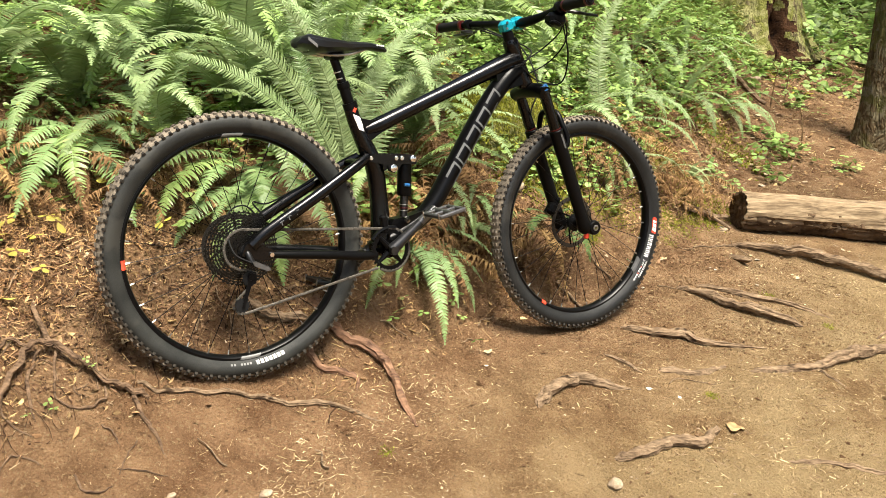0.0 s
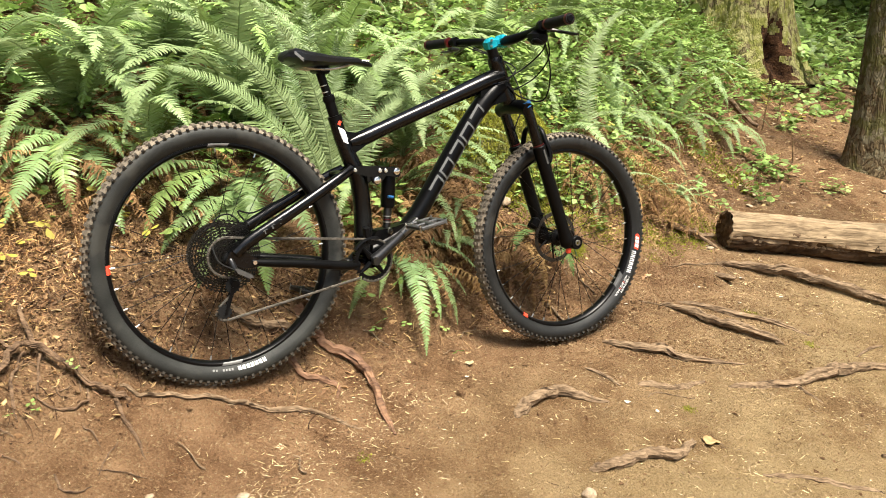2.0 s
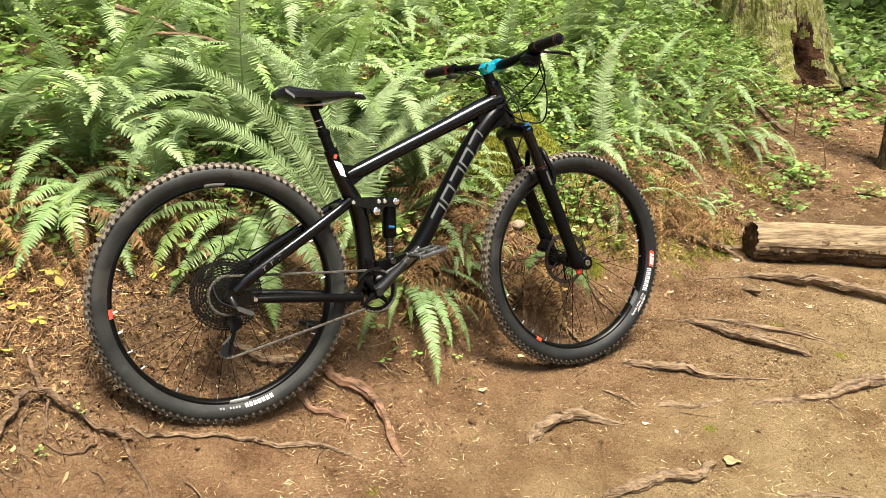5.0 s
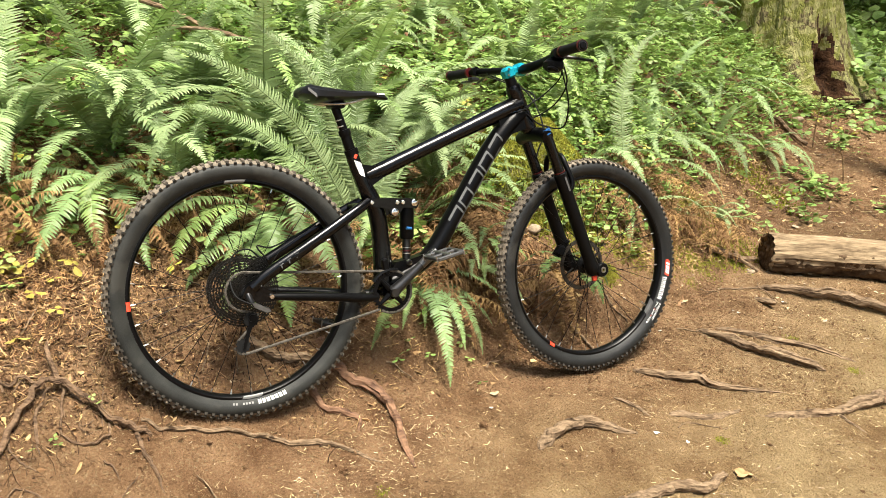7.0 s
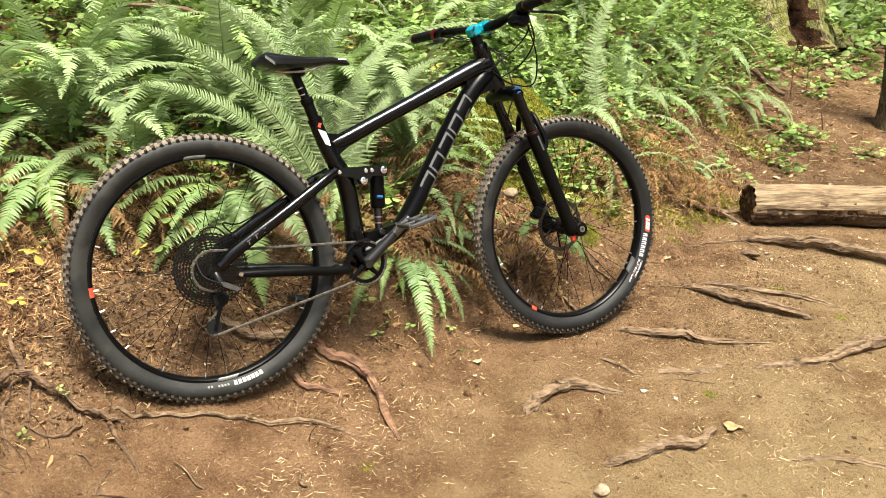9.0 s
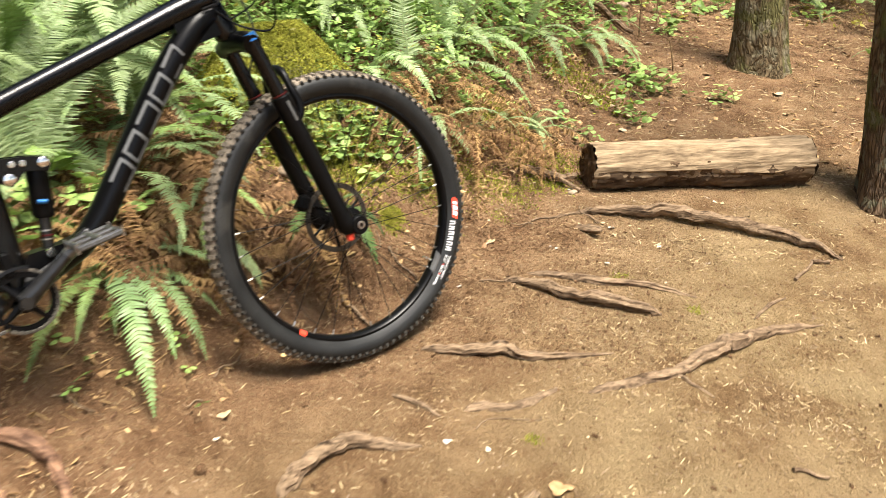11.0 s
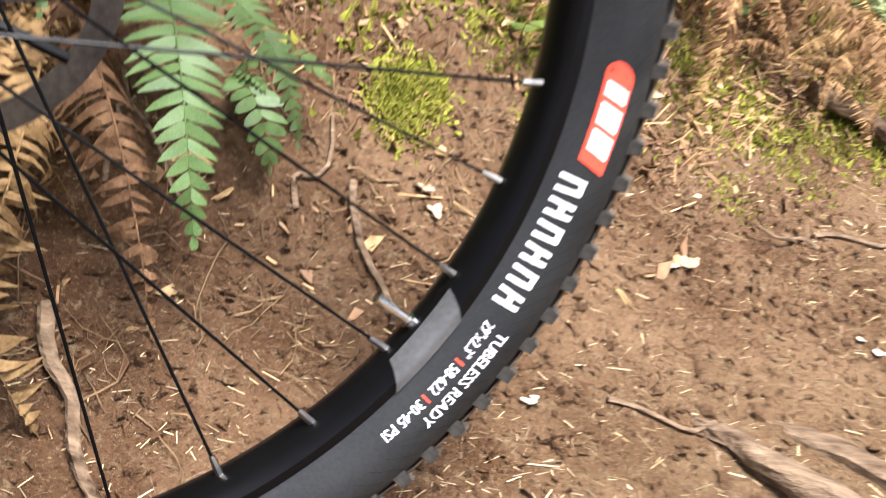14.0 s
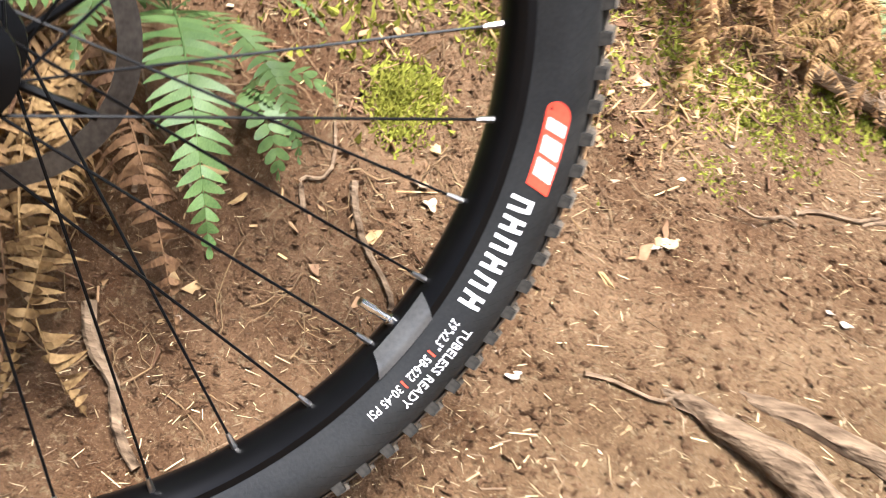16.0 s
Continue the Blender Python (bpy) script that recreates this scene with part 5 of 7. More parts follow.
for i in range(34):
    x, y = dice.uniform(-1.25, -0.70), dice.uniform(1.78, 2.25)
    a, k = dice.uniform(0, 6.28), dice.uniform(0.04, 0.12)
    turn = dice.uniform(-0.9, 0.9)
    pts = [(x, y)]
    for j in range(3):
        pts.append((pts[-1][0] + k / 3 * math.cos(a + turn * j), pts[-1][1] + k / 3 * math.sin(a + turn * j)))
    r = dice.uniform(0.0012, 0.003)
    root(pts, [r, r, r * 0.9, r * 0.5], [0.0, 0.004, 0.006, 0.001], "thin dry rootlet sticking out of the bank", "roots in the bank")


def stick(a, b, r, label, lift=0.004, bend=0.02, mat=None):
    a, b = Vector(a), Vector(b)
    pts = []
    for i in range(9):
        t = i / 8
        q = a + (b - a) * t
        x, y = q.x + bend * noise.noise(Vector((t * 2, a.x * 7, 1))), q.y + bend * noise.noise(Vector((t * 2, a.y * 7, 5)))
        pts.append((x, y, ground(x, y) + r * 0.7 + (q.z if len(q) > 2 else 0)))
    return thing("stick", Shape().tube(pts, [r * (1 - 0.3 * i / 8) for i in range(9)], 7, lump=0.2), mat or ROOT, label, "stick", "loose sticks")


S = "thin dry brown stick on the dirt"
stick((1.435, 2.376, 0.003), (1.512, 2.350, 0.003), 0.0055, "short dark stick lying on the trail")
stick((1.859, 3.187, 0.002), (1.984, 3.299, 0.006), 0.006, "short forked stick lying on the trail")
stick((1.975, 3.294, 0.006), (2.045, 3.306, 0.004), 0.007, "dark knobby stick lying on the trail")
stick((1.10, 3.575, 0.002), (1.22, 3.62, 0.003), 0.0035, S)
stick((1.29, 3.66, 0.010), (1.335, 3.575, 0.004), 0.003, S)
stick((0.74, 2.545, 0.0), (0.90, 2.57, 0.0), 0.002, S, bend=0.06)
stick((0.586, 3.262, 0.004), (0.655, 3.165, 0.002), 0.0045, "pale broken twig stuck in the bank")
stick((0.430, 3.03, 0.012), (0.515, 2.95, 0.004), 0.006, "bent dry twig below dead ferns")
stick((-1.42, 3.74, 0.36), (-0.86, 3.70, 0.27), 0.012, "grey fallen branch among ground cover")
stick((1.95, 6.1, 0.03), (2.25, 5.95, 0.02), 0.02, "short dead branch on the slope")
stick((1.12, 3.87, 0.015), (1.34, 3.90, 0.02), 0.017, "bleached broken branch beside the log")
stick((1.25, 3.92, 0.03), (1.33, 3.80, 0.004), 0.010, "bleached broken branch beside the log")
for x, y in [(-0.70, 2.33), (-0.62, 2.30), (-0.80, 2.22), (-0.50, 2.46), (0.12, 2.70), (0.36, 2.93), (-0.2, 2.55), (0.48, 3.15), (0.55, 3.22), (-0.9, 2.15), (-0.3, 2.0), (-0.55, 1.95), (0.1, 2.62), (0.85, 3.2), (-1.15, 2.2), (-1.0, 2.35), (0.42, 3.12), (1.1, 3.55)]:
    a = dice.uniform(0, 6.28)
    k = dice.uniform(0.04, 0.11)
    stick((x, y, 0.003), (x + k * math.cos(a), y + k * math.sin(a), dice.uniform(0.0, 0.02)), dice.uniform(0.0018, 0.0035), S)


def stone(x, y, size, label, squash=0.7, mat=None):
    bm = bmesh.new()
    bmesh.ops.create_icosphere(bm, subdivisions=3, radius=1.0)
    for q in bm.verts:
        k = 1 + 0.28 * noise.noise(q.co * 1.3 + Vector((x * 9, y * 9, 0))) + 0.07 * noise.noise(q.co * 4)
        q.co = Vector((q.co.x * size[0] * k, q.co.y * size[1] * k, q.co.z * size[2] * k))
    me = bpy.data.meshes.new("stone")
    bm.to_mesh(me)
    bm.free()
    me.materials.append(mat or STONE)
    me.polygons.foreach_set("use_smooth", [True] * len(me.polygons))
    ob = tagged(new("stone", me), label, "stone", "stones on the trail")
    ob.matrix_world = pose(x, y, ground(x, y) + size[2] * 0.45, 0, 0, dice.uniform(0, 90))


stone(0.466, 2.04, (0.026, 0.018, 0.014), "pale flat-topped stone set in the dirt")
stone(0.116, 2.425, (0.014, 0.013, 0.012), "small round brown clod on the trail", mat=SOIL)
stone(-0.442, 1.885, (0.017, 0.013, 0.010), "small pale stone on the trail")
stone(-0.66, 1.83, (0.013, 0.011, 0.007), "small pale stone on the trail")
stone(0.30, 3.36, (0.032, 0.026, 0.02), "pale stone in the mossy bank")
stone(1.30, 3.80, (0.022, 0.015, 0.010), "pale stone beside the log end")
stone(2.35, 6.5, (0.05, 0.04, 0.03), "pale stone on the far slope")


def dead_leaf(x, y, size, mat, label, turn=None):
    """A curled fallen leaf with a lobed outline and some thickness."""
    n, s = 14, Shape()
    top, rim = [], []
    for i in range(n):
        a = 2 * math.pi * i / n
        r = size * (0.75 + 0.25 * math.cos(3 * a) + 0.1 * noise.noise(Vector((i, x * 5, y * 5))))
        top.append((r * math.cos(a), 0.7 * r * math.sin(a), 0.22 * size * (math.sin(a) ** 2) + 0.15 * size * noise.noise(Vector((a, x * 9, 2)))))
    v = [(0, 0, 0.0)] + top + [(0, 0, -0.0012)] + [(p[0], p[1], p[2] - 0.0012) for p in top]
    f = []
    for i in range(n):
        j = (i + 1) % n
        f += [(0, 1 + i, 1 + j), (n + 1, n + 2 + j, n + 2 + i), (1 + i, n + 2 + i, n + 2 + j, 1 + j)]
    ob = thing("fallen_leaf", s.add(v, f), mat, label, "leaf", "fallen leaves", smooth=60)
    ob.matrix_world = pose(x, y, ground(x, y) + 0.004 + size * 0.05, dice.uniform(-12, 12), dice.uniform(-12, 12), dice.uniform(0, 360) if turn is None else turn)


dead_leaf(0.885, 2.335, 0.034, RUST, "pale tan fallen leaf beside a root", 10)
dead_leaf(0.646, 3.305, 0.015, CHIP, "small yellow fallen leaf on the bank")
dead_leaf(0.660, 3.295, 0.013, CHIP, "small pale yellow leaf on the bank")
for x, y in [(2.05, 3.55), (2.0, 4.6), (2.3, 4.9), (1.9, 5.2), (2.45, 5.3), (2.2, 4.3), (1.75, 4.75), (2.6, 4.7), (2.1, 5.7), (1.85, 3.72), (1.55, 4.3), (2.7, 5.0), (2.32, 5.9), (-1.15, 2.25), (-0.95, 2.3), (-0.85, 2.12), (0.93, 3.42), (1.35, 3.58), (0.15, 2.60), (-1.0, 2.15), (1.08, 3.85), (2.5, 6.3), (1.7, 4.45), (1.37, 3.50)]:
    dead_leaf(x, y, dice.uniform(0.015, 0.032) * (1.3 if y > 4 else 0.8), dice.choice([CHIP, CHIP, LITTER]) if y > 4 else LITTER, "pale dry fallen leaf lying on the dirt")


def wood_chip(x, y, size, turn, label):
    s = Shape().box(size, bevel=size[2] * 0.4)
    s.v = [(p[0] + 0.15 * size[1] * noise.noise(Vector(p) * 30), p[1] * (1 - 0.25 * p[0] / size[0]) + 0.004 * noise.noise(Vector(p) * 50), p[2]) for p in s.v]
    ob = thing("wood_chip", s, ROOT, label, "wood chip")
    ob.matrix_world = pose(x, y, ground(x, y) + size[2] * 0.4, 8, -6, turn)


wood_chip(1.278, 3.515, (0.125, 0.034, 0.024), -58, "split brown wood chip lying on the trail")
wood_chip(1.305, 3.545, (0.085, 0.022, 0.014), -66, "thin brown wood splinter lying on the trail")
for x, y, size, turn in ((1.372, 3.551, 0.016, 20), (1.278, 3.289, 0.015, 80), (0.912, 3.405, 0.011, 40), (1.138, 3.388, 0.009, 10), (0.783, 3.161, 0.012, 60), (1.120, 3.40, 0.006, 0), (0.66, 2.50, 0.014, 30), (0.75, 2.47, 0.010, 100), (1.50, 3.42, 0.013, 50), (1.62, 3.30, 0.009, 10), (0.14, 2.52, 0.011, 70), (1.30, 3.83, 0.018, 5)):
    dead_leaf(x, y, size, PALE, "small bleached scrap of bark on the dirt", turn)


def trunk(x, y, r, high, label, mat, lean=(0, 0), flare=1.6, rough=0.06, name="tree", sink=0.15, hollow=None):
    """A standing trunk with root flare, bark ridges and a few dead limb stubs."""
    seg, rows, s = (260, 240, Shape()) if hollow else (64, 90, Shape())
    z0 = ground(x, y) - sink
    for i in range(rows + 1):
        t = (i / rows) ** 2.2
        z = t * high
        k = 1 + (flare - 1) * math.exp(-z / (1.1 * r)) - 0.45 * t
        for j in range(seg):
            g = 2 * math.pi * j / seg
            lobes = 0.16 * math.exp(-z / (1.6 * r)) * math.sin(4 * g + x * 5) + 0.08 * math.exp(-z / r) * math.sin(7 * g + y)
            ridge = rough * noise.noise(Vector((math.cos(g) * 5, math.sin(g) * 5, z * 1.2))) + 0.7 * rough * noise.noise(Vector((math.cos(g) * 12, math.sin(g) * 12, z * 3.5))) + 0.4 * rough * noise.noise(Vector((math.cos(g) * 24, math.sin(g) * 24, z * 9)))
            q = r * (k + lobes + ridge)
            if hollow:
                off = (g - radians(hollow) + math.pi) % (2 * math.pi) - math.pi
                q -= r * 0.95 * math.exp(-((off / 0.17) ** 2)) * math.exp(-((z / 0.50) ** 3)) * (0.8 + 0.5 * noise.noise(Vector((off * 6, z * 5, 2))))
            s.v.append((x + lean[0] * z + q * math.cos(g), y + lean[1] * z + q * math.sin(g), z0 + z))
    rot = Shape()
    rot.v = s.v
    for i in range(rows):
        for j in range(seg):
            off = (2 * math.pi * (j + 0.5) / seg - radians(hollow or 0) + math.pi) % (2 * math.pi) - math.pi
            inside = hollow and (i / rows) ** 2.2 * high < 0.55 + 0.5 * noise.noise(Vector((j * 0.33, i * 0.16, 3))) and abs(off) < 0.24 + 0.22 * noise.noise(Vector((j * 0.15, i * 0.13, 1))) and abs(off) < 0.42 - 0.36 * (i / rows) ** 2.2 * high + 0.10 * noise.noise(Vector((j * 0.6, i * 0.5, 4)))
            (rot if inside else s).f.append((i * seg + j, i * seg + (j + 1) % seg, (i + 1) * seg + (j + 1) % seg, (i + 1) * seg + j))
    s.f.append(tuple(rows * seg + j for j in range(seg)))
    ob = tagged(new(name), label, "tree")
    trunk_part = part("trunk", s, mat, ob)
    # The hollow's shade is put into the dark colour of its rotten lining.
    if hollow:
        part("hollow", rot, ROT, trunk_part, "rotten wood inside the hollow, darkened to stand for its shade")
    for k in range(5):
        z = high * (0.45 + 0.11 * k)
        g = 2.4 * k + x
        rr = r * 0.6
        part("limb", Shape().tube([(x + lean[0] * z + rr * 0.5 * math.cos(g), y + lean[1] * z + rr * 0.5 * math.sin(g), z0 + z), (x + (rr + 0.5) * math.cos(g), y + (rr + 0.5) * math.sin(g), z0 + z + 0.1), (x + (rr + 1.3) * math.cos(g), y + (rr + 1.3) * math.sin(g), z0 + z + 0.05)], [0.05, 0.035, 0.01], 7, lump=0.2), mat, ob)
    return ob


def shade_crown_mesh(seed):
    """Drooping sprays of fir needles round a trunk, from 5 to 15 m. Unseen: added to block sky light."""
    rng = np.random.RandomState(seed)
    n = 620
    t = rng.uniform(0, 1, n) ** 1.2
    a = rng.uniform(0, 2 * np.pi, n)
    r = (2.9 - 2.6 * t) * np.sqrt(rng.uniform(0.05, 1, n))
    c = np.stack([r * np.cos(a), r * np.sin(a), 5.0 + 10.0 * t - 0.25 * r], 1)
    out = np.stack([np.cos(a), np.sin(a), rng.uniform(-0.5, 0.0, n)], 1)
    across = np.stack([-np.sin(a), np.cos(a), rng.normal(0, 0.25, n)], 1)
    k = rng.uniform(0.45, 0.95, n)[:, None]
    v = np.stack([c - out * k * 0.6, c + across * k * 0.34, c + out * k * 0.8 - np.array([0, 0, 0.15]), c - across * k * 0.34], 1).reshape(-1, 3)
    s = Shape()
    s.v, s.f = v.tolist(), (np.arange(n)[:, None] * 4 + np.arange(4)).tolist()
    return s.mesh("crown", NEEDLES, 0)


SHADE_CROWNS = [shade_crown_mesh(k) for k in range(3)]


# Crowns stay out of view; they are added only to shape the sky light.
def crown(ob, x, y, k, size=1.0):
    c = new("crown", SHADE_CROWNS[k % 3])
    c.parent = ob
    c.matrix_basis = pose(x, y, ground(x, y), 0, 0, 77 * k) @ Matrix.Diagonal((size, size, size, 1))
    tagged(c, "unseen dark green needle crown added to block sky light")


trunk(2.72, 8.06, 0.41, 13, "large fir trunk with mossy scaly bark and a dark hollow", MOSSY, (0.0, 0.0), 1.85, sink=0.28, hollow=-70)
trunk(2.81, 5.46, 0.142, 9, "slim dark-barked fir trunk beside the trail", LIGHT_BARK, (0.03, 0.0), 1.6)
trunk(2.60, 3.74, 0.165, 9, "dark fir trunk standing beside the log", BARK, (0.0, 0.0), 1.5)
for x, y, r in [(-4.2, 13.5, 0.30), (-1.2, 16.0, 0.35), (1.2, 14.0, 0.28), (5.6, 18.5, 0.35), (10.8, 14.0, 0.4), (-7.5, 11.0, 0.4), (2.6, 19.0, 0.4), (9.2, 10.5, 0.25)]:
    crown(trunk(x, y, r, 15, "distant dark fir tree in the forest", BARK, (0, 0), 1.35), x, y, int(abs(x * 3)), 1.1)
# unseen firs added beside and behind the trail to darken reflections and side light
for k, (x, y) in enumerate([(-6.5, 6.5), (-8.5, 2.5), (-6.0, -0.5), (-8.0, -5.0), (-4.5, -5.0), (-2.5, -11.5), (8.5, -6.5), (10.5, 0.0), (9.2, 5.2), (9.5, 3.5), (9.0, 7.5), (-11.0, 7.0), (-11.5, -1.0), (11.5, -1.5), (-6.5, -10.5)]):
    crown(trunk(x, y, 0.22 + 0.05 * (k % 3), 15, "unseen dark fir tree added to block light from the sides", BARK, (0, 0), 1.35), x, y, k, 1.0 + 0.1 * (k % 3))


def stump(x, y):
    s, seg, rows = Shape(), 40, 18
    z0 = ground(x, y) - 0.12
    for i in range(rows + 1):
        t = i / rows
        for j in range(seg):
            g = 2 * math.pi * j / seg
            r = 0.17 * (1.35 - 0.55 * t**0.7) * (1 + 0.25 * noise.noise(Vector((math.cos(g) * 2, math.sin(g) * 2, t * 2))) + 0.12 * noise.noise(Vector((math.cos(g) * 6, math.sin(g) * 6, t * 5))))
            if i == rows:
                r *= 0.5
            s.v.append((x + r * math.cos(g), y + r * math.sin(g), z0 + 0.34 * t + (0.05 * noise.noise(Vector((g, 3, 1))) if i > rows - 3 else 0)))
    s.f += [(i * seg + j, i * seg + (j + 1) % seg, (i + 1) * seg + (j + 1) % seg, (i + 1) * seg + j) for i in range(rows) for j in range(seg)]
    s.f.append(tuple(rows * seg + j for j in range(seg)))
    return thing("stump", s, MOSSY, "rotten old stump under thick yellow-green moss", "stump")


stump(0.26, 3.74)


# ---- ferns: each frond is a part, built from a few shared blades ----
def frond_mesh(name, mat, a0, a1, pairs, width, seed, gap=0.0, blade=0.44, curl=0.25, bend=1.2, swept=0.12, messy=0.0, blunt=False, bow=0.0):
    """A frond of unit length growing along x and z: a midrib with two rows of tapering leaflets. Returns the mesh and its tip."""
    rng = random.Random(seed)
    s, steps = Shape(), 24
    spine, p = [], Vector((0, 0, 0))
    sway = rng.uniform(-0.10, 0.10) if not bow else 0.0
    for i in range(steps + 1):
        t = i / steps
        a = radians(a0 + (a1 - a0) * t**bend)
        spine.append((p.copy(), Vector((math.cos(a), sway * t + bow * (1 / 3 - t * t), math.sin(a))).normalized()))
        p = p + spine[-1][1] / steps
    s.tube([q for q, _ in spine], [0.0050 * (1 - 0.85 * i / steps) for i in range(steps + 1)], 5)
    for i in range(pairs):
        t = 0.10 + 0.895 * i / (pairs - 1)
        k = min(steps - 1, int(t * steps))
        f = t * steps - k
        q = spine[k][0].lerp(spine[k + 1][0], f)
        ahead = spine[k][1]
        up = Vector((-ahead.z, 0, ahead.x)).normalized()
        across = up.cross(ahead)
        size = width * float(np.interp(t, [0.08, 0.18, 0.35, 0.6, 0.85, 1.0], [0.55, 0.88, 1.0, 0.80, 0.40, 0.07]))
        half = 0.895 / pairs * blade
        for sy in (-1, 1):
            if rng.random() < gap:
                continue
            side = across * sy
            lift, sweep = rng.uniform(0.0 - messy, 0.30 + messy), rng.uniform(swept - messy * 0.6, swept + 0.26 + messy * 0.6) + 0.35 * t * t
            d = (side + ahead * sweep + up * lift).normalized()
            n = len(s.v)
            tilt = rng.uniform(-0.35, 0.35) * (1 + 4 * messy)
            w = (ahead + up * tilt).normalized()
            long = size * rng.uniform(0.88 - 0.4 * messy, 1.08)
            for u, k2 in ((0.0, 0.55), (0.15, 1.0), (0.5, 1.05), (0.85, 0.72)) if blunt else ((0.0, 0.75), (0.12, 1.05), (0.45, 0.9), (0.78, 0.55)):
                c = q + d * long * u - up * curl * long * u * u + ahead * 0.10 * long * u * u
                s.v.append(tuple(c + w * half * k2))
                s.v.append(tuple(c - w * half * k2 * 0.9))
            s.v.append(tuple(q + d * long - up * curl * long + ahead * 0.13 * long))
            tri = [(n + 2 * j, n + 2 * j + 1, n + 2 * j + 3, n + 2 * j + 2) for j in range(3)] + [(n + 6, n + 7, n + 8)]
            s.f += tri
    return s.mesh(name, mat, 35), spine[-1][0], [spine[k][0] for k in (9, 14, 19, 24)]


ARCS = [(78, -25), (68, -45), (55, -30), (42, -62), (84, 25), (60, -75)]
GREEN = [frond_mesh("frond", FERN, a, b, 60, 0.088, 10 + i, blade=0.44) for i, (a, b) in enumerate(ARCS)]
FRESH = [frond_mesh("young_frond", FERN_YOUNG, a, b, 56, 0.086, 30 + i, blade=0.46) for i, (a, b) in enumerate(ARCS)]
BROWN = [frond_mesh("dead_frond", FERN_DEAD, a, b, 54, 0.070, 50 + i, gap=0.20, curl=1.1, messy=0.6) for i, (a, b) in enumerate([(20, -75), (5, -80), (35, -70)])]
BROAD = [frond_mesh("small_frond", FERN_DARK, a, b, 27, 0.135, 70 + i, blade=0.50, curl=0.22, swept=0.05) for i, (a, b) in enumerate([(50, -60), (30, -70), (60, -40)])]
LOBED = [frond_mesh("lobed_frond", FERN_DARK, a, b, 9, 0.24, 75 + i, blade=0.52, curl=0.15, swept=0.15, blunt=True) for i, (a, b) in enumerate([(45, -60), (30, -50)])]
DRY = [frond_mesh("curled_dead_frond", FERN_RUST, a, b, 38, 0.098, 80 + i, gap=0.10, blade=0.44, curl=1.3, swept=-0.1, messy=0.5) for i, (a, b) in enumerate([(10, -85), (30, -80)])]


HANG = [frond_mesh("hanging_frond", FERN_YOUNG if i == 1 else FERN_MID, a, b, 48, 0.088, 90 + i, blade=0.47) for i, (a, b) in enumerate([(12, -70), (0, -60), (15, -75), (5, -55)])]


TALL = frond_mesh("tall_frond", FERN, 10, -12, 96, 0.078, 131, blade=0.40, bow=1.25)
WIDE = [frond_mesh("wide_frond", m, a, b, 42, w, 110 + i, blade=0.48, curl=0.4, swept=0.05) for i, (a, b, w, m) in enumerate([(20, -72, 0.135, FERN_MID), (8, -62, 0.125, FERN_MID), (25, -80, 0.135, FERN_YOUNG), (5, -70, 0.13, FERN_MID)])]
UPRIGHT = [frond_mesh("upright_frond", FERN_MID if i == 1 else FERN, 14, -16, 92, (0.060, 0.078, 0.075)[i], 140 + i, blade=0.40, bow=k, curl=0.35) for i, k in enumerate((-0.95, 0.25, 0.9))]


def place_frond(ob, blade, size, azimuth, tip=0.0, roll=0.0):
    me = blade[0]
    f = new(me.name, me)
    f.parent = ob
    f.matrix_basis = pose(0, 0, 0, 0, 0, azimuth) @ pose(0, 0, 0, roll, -tip, 0) @ Matrix.Diagonal((size, size, size, 1))
    return f


def clear_of_bike(ob, blade, size, azimuth, tip, gap=0.10):
    """Whether a frond stays behind the leaning bike."""
    m = ob.matrix_world @ pose(0, 0, 0, 0, 0, azimuth) @ pose(0, 0, 0, 0, -tip, 0)
    for p in blade[2]:
        q = bike.matrix_world.inverted() @ (m @ (p * size))
        if -0.5 < q.x < 1.75 and q.y < gap + (0.10 if 0.2 < q.x < 0.75 else 0.0) and q.z > -0.3:
            return False
    return True


def aim_frond(ob, blade, tip, roll=0.0, gap=None, face=None):
    """A frond from the crown of ob to a place in the world, its upper side turned towards face."""
    end = blade[1]
    d = Vector(tip) - ob.matrix_world.translation
    flat = math.hypot(d.x, d.y)
    k = d.length / math.hypot(end.x, end.z)
    rise = math.degrees(math.atan2(d.z, flat)) - math.degrees(math.atan2(end.z, end.x))
    turn = math.degrees(math.atan2(d.y, d.x))
    if gap is not None and not clear_of_bike(ob, blade, k, turn, rise, gap):
        return None
    if face is not None:
        m = pose(0, 0, 0, 0, 0, turn) @ pose(0, 0, 0, 0, -rise, 0)
        face = Vector(face)
        roll = math.degrees(math.atan2(-face.dot(m.col[1].to_3d()), face.dot(m.col[2].to_3d())))
    return place_frond(ob, blade, k, turn, rise, roll)


